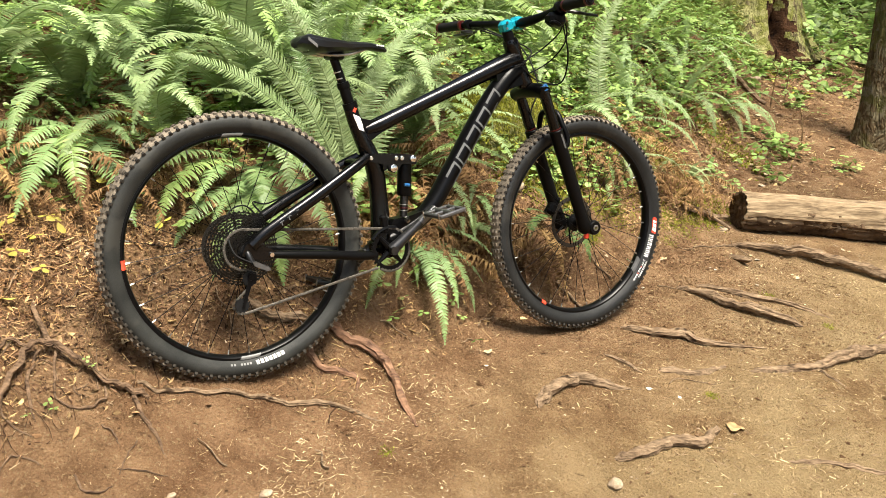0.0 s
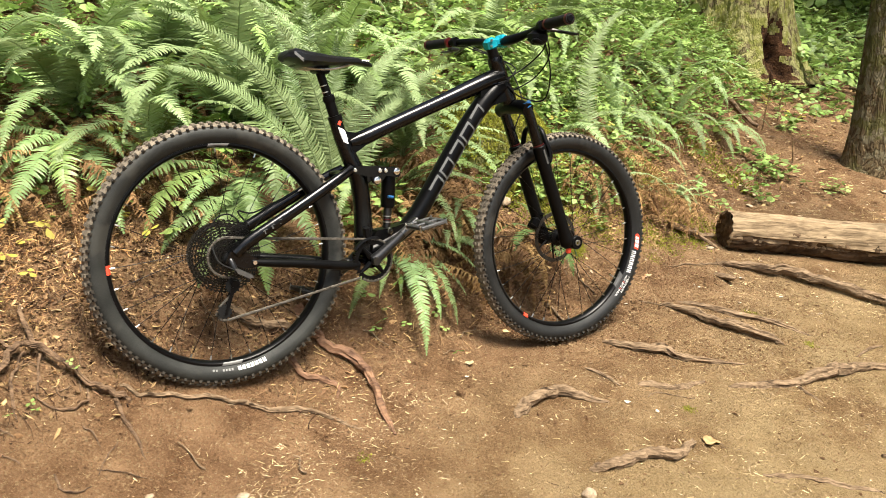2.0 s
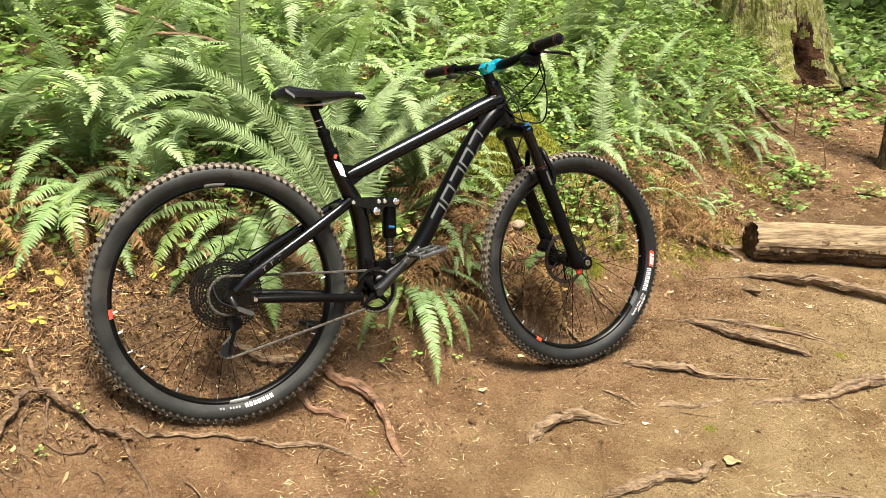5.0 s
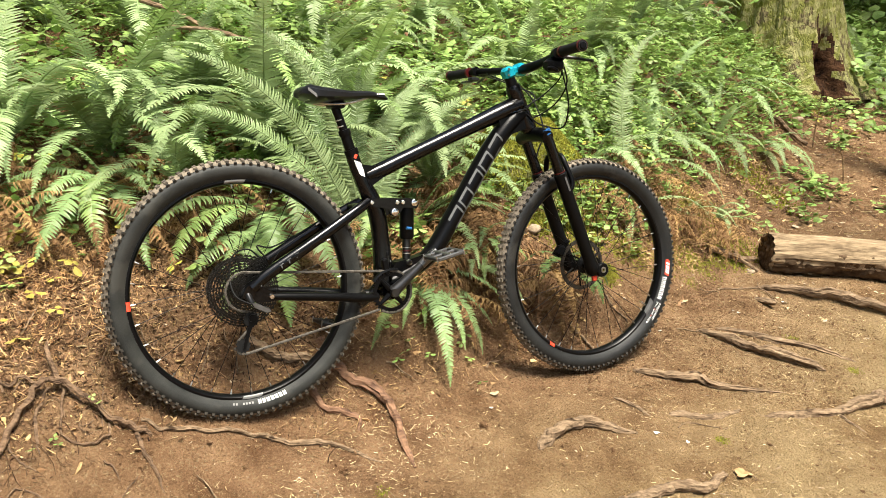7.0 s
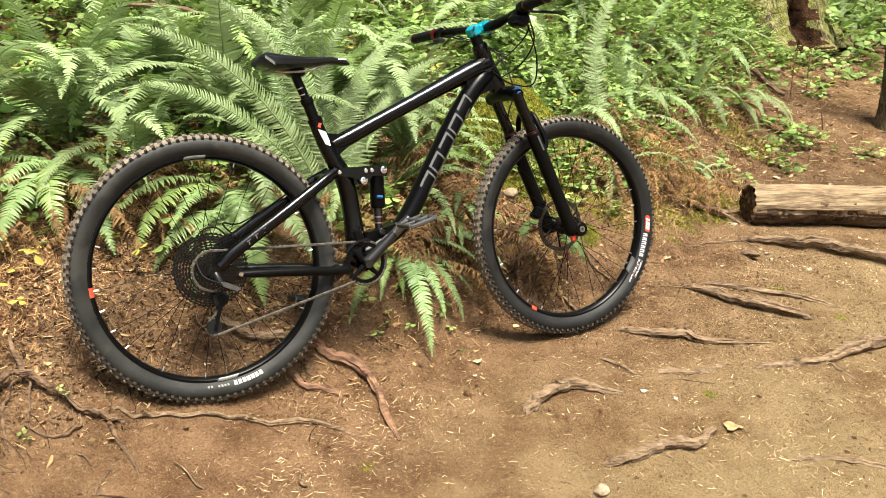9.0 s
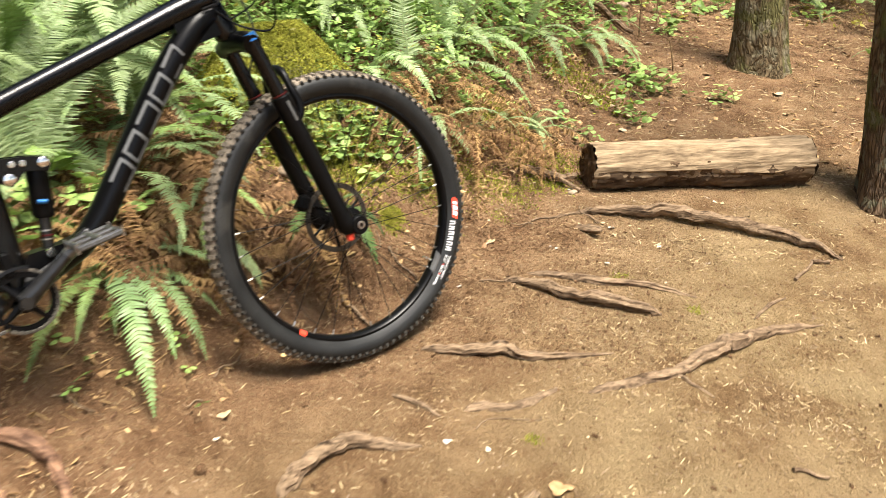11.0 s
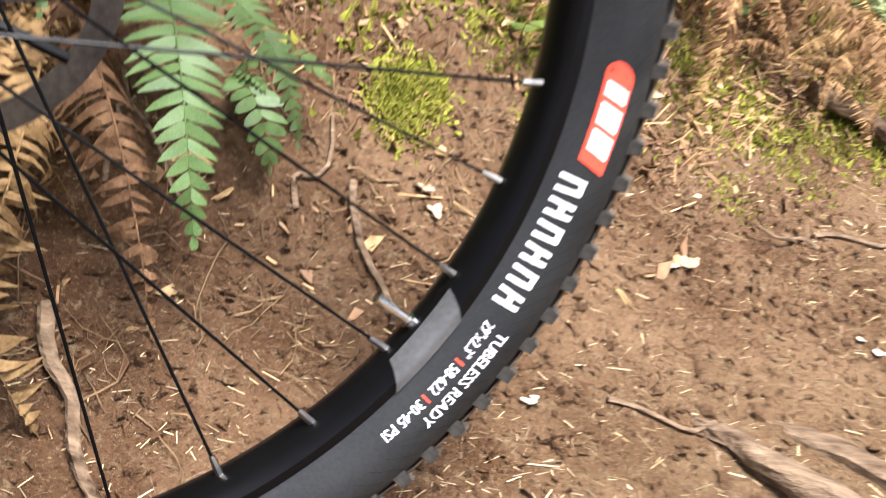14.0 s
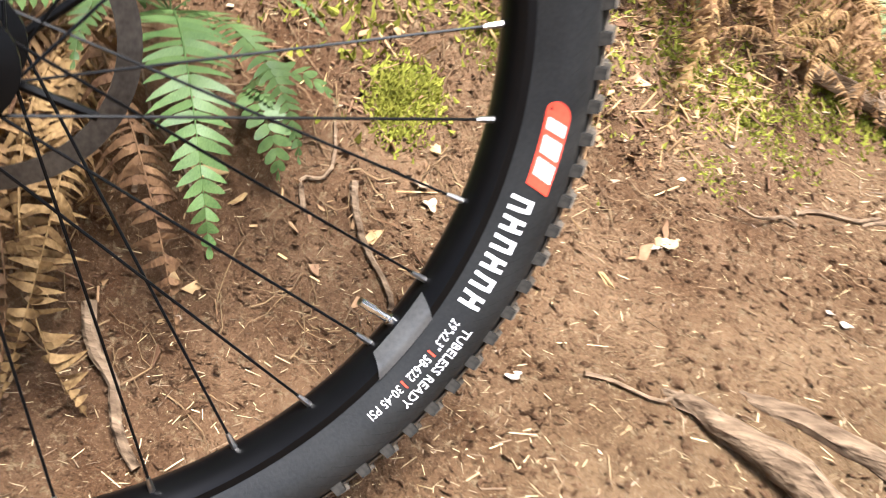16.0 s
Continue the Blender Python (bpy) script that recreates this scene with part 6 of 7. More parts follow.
def fern(x, y, size, count, label, young=0.15, dead=3, toward=None, low=0.0, seed=0):
    """A sword fern: fronds arching out of one crown, with dead ones hanging below."""
    rng = random.Random(seed * 31 + int(x * 100) + int(y * 1000))
    ob = tagged(new("sword_fern"), label, "fern", "sword ferns on the bank")
    ob.matrix_world = pose(x, y, ground(x, y) - 0.005)
    for i in range(count):
        az = 360 * i / count + rng.uniform(-18, 18)
        if toward is not None and rng.random() < 0.45:
            az = toward + rng.uniform(-55, 55)
        blade = rng.choice(FRESH if rng.random() < young else GREEN)
        long, dip = size * rng.uniform(0.72, 1.12), rng.uniform(-14, 8) - low
        for attempt in range(5):
            if clear_of_bike(ob, blade, long, az, dip):
                place_frond(ob, blade, long, az, dip, rng.uniform(-16, 16))
                break
            az, long = az + rng.uniform(50, 120), long * 0.88
    for i in range(dead):
        blade, long, az, dip, roll = rng.choice(BROWN), size * rng.uniform(0.5, 0.85), (toward if toward is not None else 0) + rng.uniform(-100, 100), rng.uniform(-25, 5), rng.uniform(-30, 30)
        if clear_of_bike(ob, blade, long, az, dip, 0.07):
            place_frond(ob, blade, long, az, dip, roll)
    return ob


G = "large green sword fern with arching fronds"
DOWN = -59.0
near = [(-1.28, 3.02, 0.85, 13), (-0.74, 3.22, 0.95, 14), (-1.62, 2.92, 0.90, 14), (-0.50, 3.44, 0.85, 12), (-0.16, 3.12, 0.62, 9), (-0.12, 3.40, 0.62, 11), (-0.95, 2.86, 0.62, 10), (-1.90, 3.3, 0.9, 12), (-2.2, 2.7, 0.9, 12), (-1.15, 3.55, 0.95, 13), (-0.32, 3.66, 0.85, 12), (-0.70, 3.85, 0.95, 13)]
for k, (x, y, size, count) in enumerate(near):
    fern(x, y, size, count + 5, G + " and rusty dead fronds below", toward=DOWN, dead=8, seed=k, low=4)
for k, (x, y, size, count) in enumerate([(-1.65, 4.25, 0.95, 12), (-0.87, 4.75, 0.95, 12), (-0.40, 5.15, 0.9, 12), (-1.45, 5.2, 1.0, 12), (-2.1, 4.2, 0.95, 12), (0.25, 4.75, 0.8, 11), (-2.9, 3.6, 1.0, 12), (-2.6, 5.2, 1.0, 12), (-0.1, 6.2, 0.9, 11), (0.75, 5.6, 0.8, 11), (1.1, 6.5, 0.8, 11), (-1.9, 6.6, 1.0, 12), (-3.6, 4.9, 1.0, 12), (1.55, 7.4, 0.8, 10), (4.1, 7.2, 0.9, 12), (4.6, 6.2, 0.9, 12), (3.9, 9.2, 0.9, 12), (0.2, 7.8, 1.0, 11), (-1.0, 8.2, 1.0, 11), (-3.2, 7.6, 1.0, 11), (3.6, 5.1, 0.8, 11), (5.2, 8.6, 1.0, 12), (2.0, 9.0, 0.9, 11)]):
    fern(x, y, size, count, G + " on the slope", toward=DOWN, dead=2, seed=100 + k)
for k, (x, y, size, count) in enumerate([(0.80, 3.87, 0.36, 7), (1.03, 4.02, 0.32, 6), (1.22, 4.16, 0.30, 7), (0.60, 4.05, 0.55, 9), (1.75, 5.35, 0.45, 8), (0.05, 3.02, 0.36, 7), (0.98, 4.55, 0.55, 9), (1.38, 4.95, 0.50, 8), (1.18, 5.45, 0.60, 9), (0.50, 4.45, 0.55, 9), (0.85, 4.95, 0.55, 9), (1.62, 5.9, 0.55, 8)]):
    fern(x, y, size, count, "small green sword fern with drooping fronds", toward=DOWN, dead=5, young=0.0, seed=200 + k, low=16)

# fronds that hang over the edge of the bank beneath the bike
hang = tagged(new("sword_fern"), "bright green fern hanging over the bank under the bike", "fern", "sword ferns on the bank")
hang.matrix_world = pose(-0.12, 2.90, ground(-0.12, 2.90) + 0.02)
for tip, blade in (((0.02, 2.555, 0.200), HANG[0]), ((-0.054, 2.69, 0.350), WIDE[1]), ((-0.075, 2.69, 0.352), HANG[1]), ((0.115, 2.718, 0.254), HANG[0]), ((0.136, 2.80, 0.324), HANG[3]), ((-0.228, 2.53, 0.328), HANG[1]), ((0.06, 2.66, 0.29), HANG[0]), ((-0.14, 2.62, 0.37), HANG[1]), ((0.20, 2.86, 0.36), HANG[2])):
    aim_frond(hang, blade, tip)
hang = tagged(new("sword_fern"), "yellow-green fern drooping under the down tube", "fern", "sword ferns on the bank")
hang.matrix_world = pose(0.10, 3.16, ground(0.10, 3.16) + 0.04)
for tip, blade in (((0.10, 2.88, 0.46), HANG[1]), ((0.20, 2.93, 0.47), HANG[0]), ((0.02, 2.87, 0.50), HANG[3]), ((0.28, 2.99, 0.52), HANG[1]), ((0.12, 2.90, 0.58), HANG[2]), ((-0.04, 2.90, 0.60), HANG[1]), ((0.24, 2.96, 0.62), HANG[0])):
    aim_frond(hang, blade, tip, dice.uniform(-15, 15), 0.05)
hang = tagged(new("sword_fern"), "green fern drooping behind the rear wheel", "fern", "sword ferns on the bank")
hang.matrix_world = pose(-0.66, 2.84, ground(-0.66, 2.84) + 0.05)
for tip, blade in (((-0.62, 2.48, 0.42), WIDE[1]), ((-0.47, 2.50, 0.42), WIDE[3]), ((-0.86, 2.47, 0.60), WIDE[2]), ((-0.95, 2.50, 0.70), WIDE[0]), ((-0.52, 2.52, 0.62), WIDE[3]), ((-0.75, 2.47, 0.68), WIDE[1]), ((-0.36, 2.58, 0.52), WIDE[0]), ((-0.30, 2.62, 0.66), WIDE[1])):
    aim_frond(hang, blade, tip)
more = tagged(new("sword_fern"), "green fern spreading over rusty litter beside the rear wheel", "fern", "sword ferns on the bank")
more.matrix_world = pose(-1.16, 2.72, ground(-1.16, 2.72) + 0.08)
for tip, blade in (((-1.15, 2.31, 0.67), WIDE[3]), ((-1.06, 2.38, 0.68), WIDE[2]), ((-1.26, 2.44, 0.79), WIDE[0]), ((-0.92, 2.43, 0.62), WIDE[3]), ((-1.42, 2.50, 0.86), WIDE[1]), ((-0.95, 2.55, 0.83), WIDE[0]), ((-1.34, 2.62, 1.02), WIDE[1])):
    aim_frond(more, blade, tip, dice.uniform(-15, 15), 0.06)
more = tagged(new("sword_fern"), "dark green fern drooping low behind the rear wheel", "fern", "sword ferns on the bank")
more.matrix_world = pose(-0.62, 2.74, ground(-0.62, 2.74) + 0.06)
for tip, blade in (((-0.645, 2.40, 0.46), WIDE[3]), ((-0.50, 2.47, 0.44), WIDE[2]), ((-0.80, 2.45, 0.55), WIDE[0]), ((-0.56, 2.50, 0.55), WIDE[3]), ((-0.72, 2.47, 0.60), WIDE[1])):
    aim_frond(more, blade, tip, dice.uniform(-15, 15), 0.05)
TRAIL_SIDE = (0.25, -0.85, 0.45)
tall = tagged(new("sword_fern"), "single tall upright fern frond arching over ground cover", "fern", "sword ferns on the bank")
tall.matrix_world = pose(0.76, 4.05, ground(0.76, 4.05))
aim_frond(tall, TALL, (0.97, 4.38, 1.36), face=TRAIL_SIDE)
aim_frond(tall, GREEN[1], (1.15, 3.75, 0.62))
# the large fern fanning up behind the saddle
fan = tagged(new("sword_fern"), "large upright sword fern fanning up behind the saddle", "fern", "sword ferns on the bank")
fan.matrix_world = pose(-0.33, 2.93, ground(-0.33, 2.93))
for blade, tips in ((0, ((-0.66, 2.8, 1.37), (-0.83, 2.56, 1.28), (-0.84, 2.54, 1.11), (-0.6, 3.0, 1.33))), (1, ((-0.41, 2.95, 1.37), (-0.33, 3.05, 1.24), (-0.53, 3.04, 1.25))), (2, ((-0.22, 3.12, 1.3), (-0.04, 3.28, 1.22), (0.09, 3.28, 1.11), (-0.07, 3.11, 1.0), (-0.13, 3.1, 1.16)))):
    for tip in tips:
        aim_frond(fan, UPRIGHT[blade], tip, face=TRAIL_SIDE)
branch_line = [(-1.18, 3.43, 1.4), (-1.06, 3.5, 1.39), (-0.97, 3.55, 1.37), (-0.89, 3.59, 1.33), (-0.84, 3.62, 1.26)]
branch_line.append((branch_line[-1][0] + 0.10, branch_line[-1][1] + 0.02, ground(branch_line[-1][0] + 0.10, branch_line[-1][1] + 0.02) - 0.02))
thing("fallen_branch", Shape().tube([Vector(q) for q in branch_line], [0.008, 0.010, 0.011, 0.012, 0.013, 0.014], 10, lump=0.15), ROOT, "bare brown fallen branch propped among the ferns", "branch")
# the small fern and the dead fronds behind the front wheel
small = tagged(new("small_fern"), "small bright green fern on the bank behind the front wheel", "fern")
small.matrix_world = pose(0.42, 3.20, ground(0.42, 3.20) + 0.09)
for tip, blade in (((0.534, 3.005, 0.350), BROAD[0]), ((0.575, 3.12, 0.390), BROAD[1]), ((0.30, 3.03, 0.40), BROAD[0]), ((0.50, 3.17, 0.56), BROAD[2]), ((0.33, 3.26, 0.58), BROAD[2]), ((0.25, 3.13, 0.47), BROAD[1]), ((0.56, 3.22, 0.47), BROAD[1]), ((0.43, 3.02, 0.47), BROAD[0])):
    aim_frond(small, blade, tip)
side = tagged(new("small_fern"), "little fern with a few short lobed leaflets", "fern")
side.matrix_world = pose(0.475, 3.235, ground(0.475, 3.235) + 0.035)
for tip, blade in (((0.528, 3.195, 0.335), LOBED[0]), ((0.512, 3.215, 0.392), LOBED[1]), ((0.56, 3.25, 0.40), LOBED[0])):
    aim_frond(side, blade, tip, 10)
deads = tagged(new("dead_fern"), "rusty brown dead fern fronds hanging on the bank", "fern")
deads.matrix_world = pose(0.36, 3.16, ground(0.36, 3.16) + 0.06)
for tip, blade in (((0.47, 2.955, 0.235), DRY[0]), ((0.43, 2.96, 0.20), DRY[1]), ((0.37, 2.95, 0.22), DRY[0]), ((0.52, 2.99, 0.27), DRY[1]), ((0.28, 2.93, 0.25), DRY[0]), ((0.33, 2.95, 0.30), DRY[1]), ((0.22, 2.90, 0.25), DRY[0])):
    aim_frond(deads, blade, tip, dice.uniform(-25, 25), 0.05)
deads = tagged(new("dead_fern"), "rusty brown dead fern fronds hanging on the bank", "fern")
deads.matrix_world = pose(0.02, 2.86, ground(0.02, 2.86) + 0.06)
for i in range(9):
    a = dice.uniform(-130, 10)
    d = dice.uniform(0.22, 0.40)
    x, y = 0.02 + d * math.cos(radians(a)), 2.86 + d * math.sin(radians(a))
    aim_frond(deads, dice.choice(DRY), (x, y, ground(x, y) + 0.02), dice.uniform(-30, 30), 0.05)
for cx, cy, n in ((-1.15, 2.60, 18), (-1.45, 2.5, 18), (-1.30, 2.42, 14), (-0.85, 2.62, 8), (0.62, 3.72, 10), (0.95, 3.88, 20), (1.18, 4.05, 18), (0.78, 3.82, 20), (1.05, 3.80, 12), (1.22, 3.95, 10), (0.86, 4.05, 14), (-0.35, 2.78, 8), (-0.02, 2.80, 18), (0.20, 2.99, 16), (-0.20, 2.72, 14), (0.08, 2.93, 20), (0.16, 3.06, 18), (-0.12, 2.84, 16)):
    deads = tagged(new("dead_fern"), "heap of rusty dead fern fronds on the bank", "fern", "dead fern heaps")
    deads.matrix_world = pose(cx, cy, ground(cx, cy) + 0.07)
    for i in range(n):
        a, d = dice.uniform(0, 360), (dice.uniform(0.2, 0.42) if n not in (14, 16) else dice.uniform(0.12, 0.28)) if cx < 0.5 else dice.uniform(0.12, 0.32)
        x, y = cx + d * math.cos(radians(a)), cy + d * math.sin(radians(a))
        aim_frond(deads, dice.choice(DRY if 2.9 < cy < 3.1 else BROWN), (x, y, ground(x, y) + 0.03), dice.uniform(-30, 30), 0.07)


# ---- uncountable cover: leaves, needles, litter, moss ----
rs = np.random.RandomState(5)


def scatter(n, x0, x1, y0, y1):
    return rs.uniform(x0, x1, n), rs.uniform(y0, y1, n)


def heights(x, y):
    d = toe_distance(x, y)
    return level(x, y) + np.array([lumps(a, b, c) for a, b, c in zip(x, y, d)])


def litter_line(x, y):
    """Metres behind the edge of the bank's litter, which draws back beside the rear wheel."""
    return toe_distance(x, y) - 0.20 * np.clip((-0.30 - x) / 0.25, 0, 1)


def stuff(name, verts, faces, mat, label, category):
    me = bpy.data.meshes.new(name)
    me.from_pydata(verts.tolist(), [], faces.tolist())
    me.materials.append(mat)
    return tagged(new(name, me), label, category, kind="stuff")


def turns(n, tilt):
    """Random frames: mostly level, turned about z and tilted by up to so many radians."""
    a, b, c = rs.uniform(0, 2 * np.pi, n), rs.normal(0, tilt, n), rs.normal(0, tilt, n)
    u = np.stack([np.cos(a) * np.cos(b), np.sin(a) * np.cos(b), np.sin(b)], 1)
    v = np.stack([-np.sin(a) * np.cos(c), np.cos(a) * np.cos(c), np.sin(c)], 1)
    w = np.cross(u, v)
    return u, v, w / np.linalg.norm(w, axis=1)[:, None]


def leaves(name, x, y, z, size, mat, label, category, tilt=0.35, petals=3, toothed=False):
    """Small plants of three folded leaflets each, on level sprays."""
    n = len(x)
    outline = np.array([(0.0, 0.0), (0.30, 0.30), (0.62, 0.40), (0.88, 0.22), (1.0, 0.0), (0.88, -0.22), (0.62, -0.40), (0.30, -0.30)])
    if toothed:
        outline = np.array([(0.0, 0.0), (0.18, 0.40), (0.50, 0.34), (0.62, 0.52), (1.0, 0.0), (0.62, -0.52), (0.50, -0.34), (0.18, -0.40)])
    fold = -0.28 * np.abs(outline[:, 1]) - 0.12 * outline[:, 0] ** 2
    vs, fs = [], []
    u, v, w = turns(n, tilt)
    for k in range(petals):
        a = 2 * np.pi * k / petals + rs.uniform(-0.3, 0.3, n)
        d = u * np.cos(a)[:, None] + v * np.sin(a)[:, None]
        e = np.cross(w, d)
        s = (size * rs.uniform(0.75, 1.15, n))[:, None, None]
        p = np.stack([x, y, z], 1)[:, None] + s * (d[:, None] * (outline[None, :, :1] + 0.12) + e[:, None] * outline[None, :, 1:] + w[:, None] * fold[None, :, None])
        base = (k * n + np.arange(n))[:, None] * 8
        vs.append(p.reshape(-1, 3))
        fs.append(np.concatenate([base + np.array([[0, 1, 2, 3]]), base + np.array([[0, 3, 4, 5]]), base + np.array([[0, 5, 6, 7]])]))
    return stuff(name, np.concatenate(vs), np.concatenate(fs), mat, label, category)


def keep_cover(x, y, low, sharp=0.25):
    """Where ground cover grows: behind the bank's lip, in drifts."""
    d = toe_distance(x, y)
    drift = np.array([noise.noise(Vector((a * 1.1, b * 1.1, 3))) for a, b in zip(x, y)])
    right = np.clip((x - 0.7) / 0.8, 0, 1)
    edge = low * (1 - right) + 0.12 * right
    return rs.uniform(0, 1, len(x)) < np.clip((d - edge) / sharp, 0, 1) * np.clip(0.75 + 1.2 * drift, 0.12, 1)


def cover(name, n, box, size, low, rise, mat, label, toothed=False, tilt=0.35):
    x, y = scatter(n, *box)
    m = keep_cover(x, y, low)
    x, y = x[m], y[m]
    z = heights(x, y) + rs.uniform(0.2, 1.0, len(x)) * rise
    leaves(name, x, y, z, rs.uniform(0.7, 1.3, len(x)) * size, mat, label, "ground cover", tilt, 3, toothed)


cover("ground_cover", 13000, (-2.6, 2.4, 2.4, 5.2), 0.027, 0.60, 0.12, LEAF, "low green three-leaved ground cover on the bank")
cover("ground_cover", 36000, (-4.5, 4.0, 4.0, 8.5), 0.029, 0.5, 0.22, LEAF, "dense green three-leaved ground cover on the slope")
cover("ground_cover", 7500, (-4.0, 2.2, 3.6, 8.5), 0.040, 0.8, 0.30, LEAF, "broad lobed green leaves of low shrubs", True)
x, y = scatter(5200, 0.1, 1.75, 3.45, 5.4)
d = toe_distance(x, y)
m = rs.uniform(0, 1, len(x)) < np.clip((d - 0.20) / 0.25, 0, 1) * np.clip((1.9 - 0.25 * (y - 3.4) - x) / 0.5, 0.25, 1)
x, y = x[m], y[m]
leaves("ground_cover", x, y, heights(x, y) + rs.uniform(0.02, 0.10, len(x)), rs.uniform(0.014, 0.028, len(x)), LEAF, "small green leaves crowding the top of the bank", "ground cover", 0.4, 3, True)
x, y = scatter(1500, -1.9, 0.1, 2.45, 3.5)
m = (toe_distance(x, y) > 0.34) & (np.array([noise.noise(Vector((a * 2.4, b * 2.4, 11))) for a, b in zip(x, y)]) > rs.uniform(-0.15, 0.45, len(x)))
x, y = x[m], y[m]
leaves("ground_cover", x, y, heights(x, y) + rs.uniform(0.04, 0.20, len(x)), rs.uniform(0.030, 0.050, len(x)), LEAF, "bright three-leaved plants between the ferns", "ground cover", 0.35, 3, True)
x, y = scatter(14000, 0.3, 1.75, 3.5, 5.2)
m = toe_distance(x, y) > 0.05
x, y = x[m], y[m]
later = (x, y)
cover("yellow_leaves", 900, (-2.0, 3.0, 2.4, 7.0), 0.030, 0.25, 0.14, YELLOW, "yellowing leaves among the ground cover")
cover("undergrowth", 24000, (-14.0, 14.0, 7.5, 20.0), 0.085, 0.6, 0.7, LEAF, "tall green undergrowth on the far slope", True, 0.5)
cover("undergrowth", 6000, (-30.0, 30.0, 17.0, 45.0), 0.36, 0.6, 1.8, LEAF, "tall green undergrowth on the far slope", True, 0.6)
# far side of the trail
x, y = scatter(7000, 3.2, 14.0, 4.0, 20.0)
m = (toe_distance(x, y) < -0.9) & (rs.uniform(0, 1, len(x)) < np.clip((x - 2.9 - 0.25 * (y - 5)) / 1.2, 0, 1))
x, y = x[m], y[m]
leaves("undergrowth", x, y, heights(x, y) + rs.uniform(0.05, 0.45, len(x)), rs.uniform(0.05, 0.10, len(x)), LEAF, "green undergrowth beside the upper trail", "ground cover", 0.4, 3, True)
x, y = scatter(9000, 2.9, 9.5, 7.2, 16.0)
m = (x > 3.15 + 0.12 * (y - 7.2)) | (y > 9.0)
m &= rs.uniform(0, 1, len(x)) < np.clip((y - 7.1) / 0.6, 0, 1)
x, y = x[m], y[m]
leaves("undergrowth", x, y, heights(x, y) + rs.uniform(0.03, 0.35, len(x)), rs.uniform(0.045, 0.085, len(x)), LEAF, "bright green undergrowth beyond the large tree", "ground cover", 0.4, 3, True)
x, y = scatter(5200, 2.5, 16.0, 11.0, 19.0)
leaves("undergrowth", x, y, heights(x, y) + rs.uniform(0.2, 3.0, len(x)), rs.uniform(0.10, 0.20, len(x)), LEAF, "tall leafy shrubs beyond the large tree", "ground cover", 0.6, 3, True)
x, y = scatter(170, 2.1, 4.0, 6.5, 7.5)
leaves("ground_cover", x, y, heights(x, y) + rs.uniform(0.02, 0.10, len(x)), rs.uniform(0.03, 0.05, len(x)), LEAF, "low leaves at the foot of the large tree", "ground cover", 0.4, 3, True)
x, y = scatter(60, 2.6, 4.4, 6.4, 7.4)
leaves("yellow_leaves", x, y, heights(x, y) + 0.03, rs.uniform(0.025, 0.045, len(x)), YELLOW, "yellow leaves at the foot of the large tree", "ground cover", 0.4, 2)
# single seedlings by the roots and on the bare slope
for cx, cy, n, k, mat in ((-1.28, 2.28, 26, 0.030, YELLOW), (-1.30, 2.22, 26, 0.028, LEAF), (-0.955, 1.945, 5, 0.013, LEAF), (-0.175, 2.555, 5, 0.028, LEAF), (1.95, 5.0, 22, 0.045, LEAF), (2.05, 5.2, 20, 0.05, LEAF), (2.35, 4.85, 10, 0.035, LEAF), (2.2, 6.3, 25, 0.06, LEAF), (2.5, 6.9, 25, 0.06, LEAF), (1.45, 4.35, 16, 0.03, LEAF), (-0.05, 2.70, 8, 0.022, LEAF), (0.46, 3.66, 30, 0.036, LEAF), (0.66, 3.80, 24, 0.034, LEAF), (0.40, 3.55, 24, 0.036, LEAF), (0.62, 3.75, 40, 0.036, LEAF), (0.86, 3.88, 18, 0.030, LEAF), (0.30, 3.60, 24, 0.038, LEAF), (1.75, 4.65, 20, 0.04, LEAF), (1.9, 5.6, 24, 0.05, LEAF), (2.55, 6.2, 16, 0.05, LEAF), (2.15, 6.9, 40, 0.06, LEAF), (2.9, 7.2, 30, 0.055, LEAF), (2.4, 7.6, 40, 0.06, LEAF)):
    x, y = cx + rs.normal(0, 0.06 if n < 20 else 0.10, n), cy + rs.normal(0, 0.06 if n < 20 else 0.10, n)
    leaves("seedling", x, y, heights(x, y) + rs.uniform(0.02, 0.04 + 1.6 * k, n), np.full(n, k), mat, "small leafy seedling" if n < 20 else "patch of round-leaved green plants", "plant", 0.3)


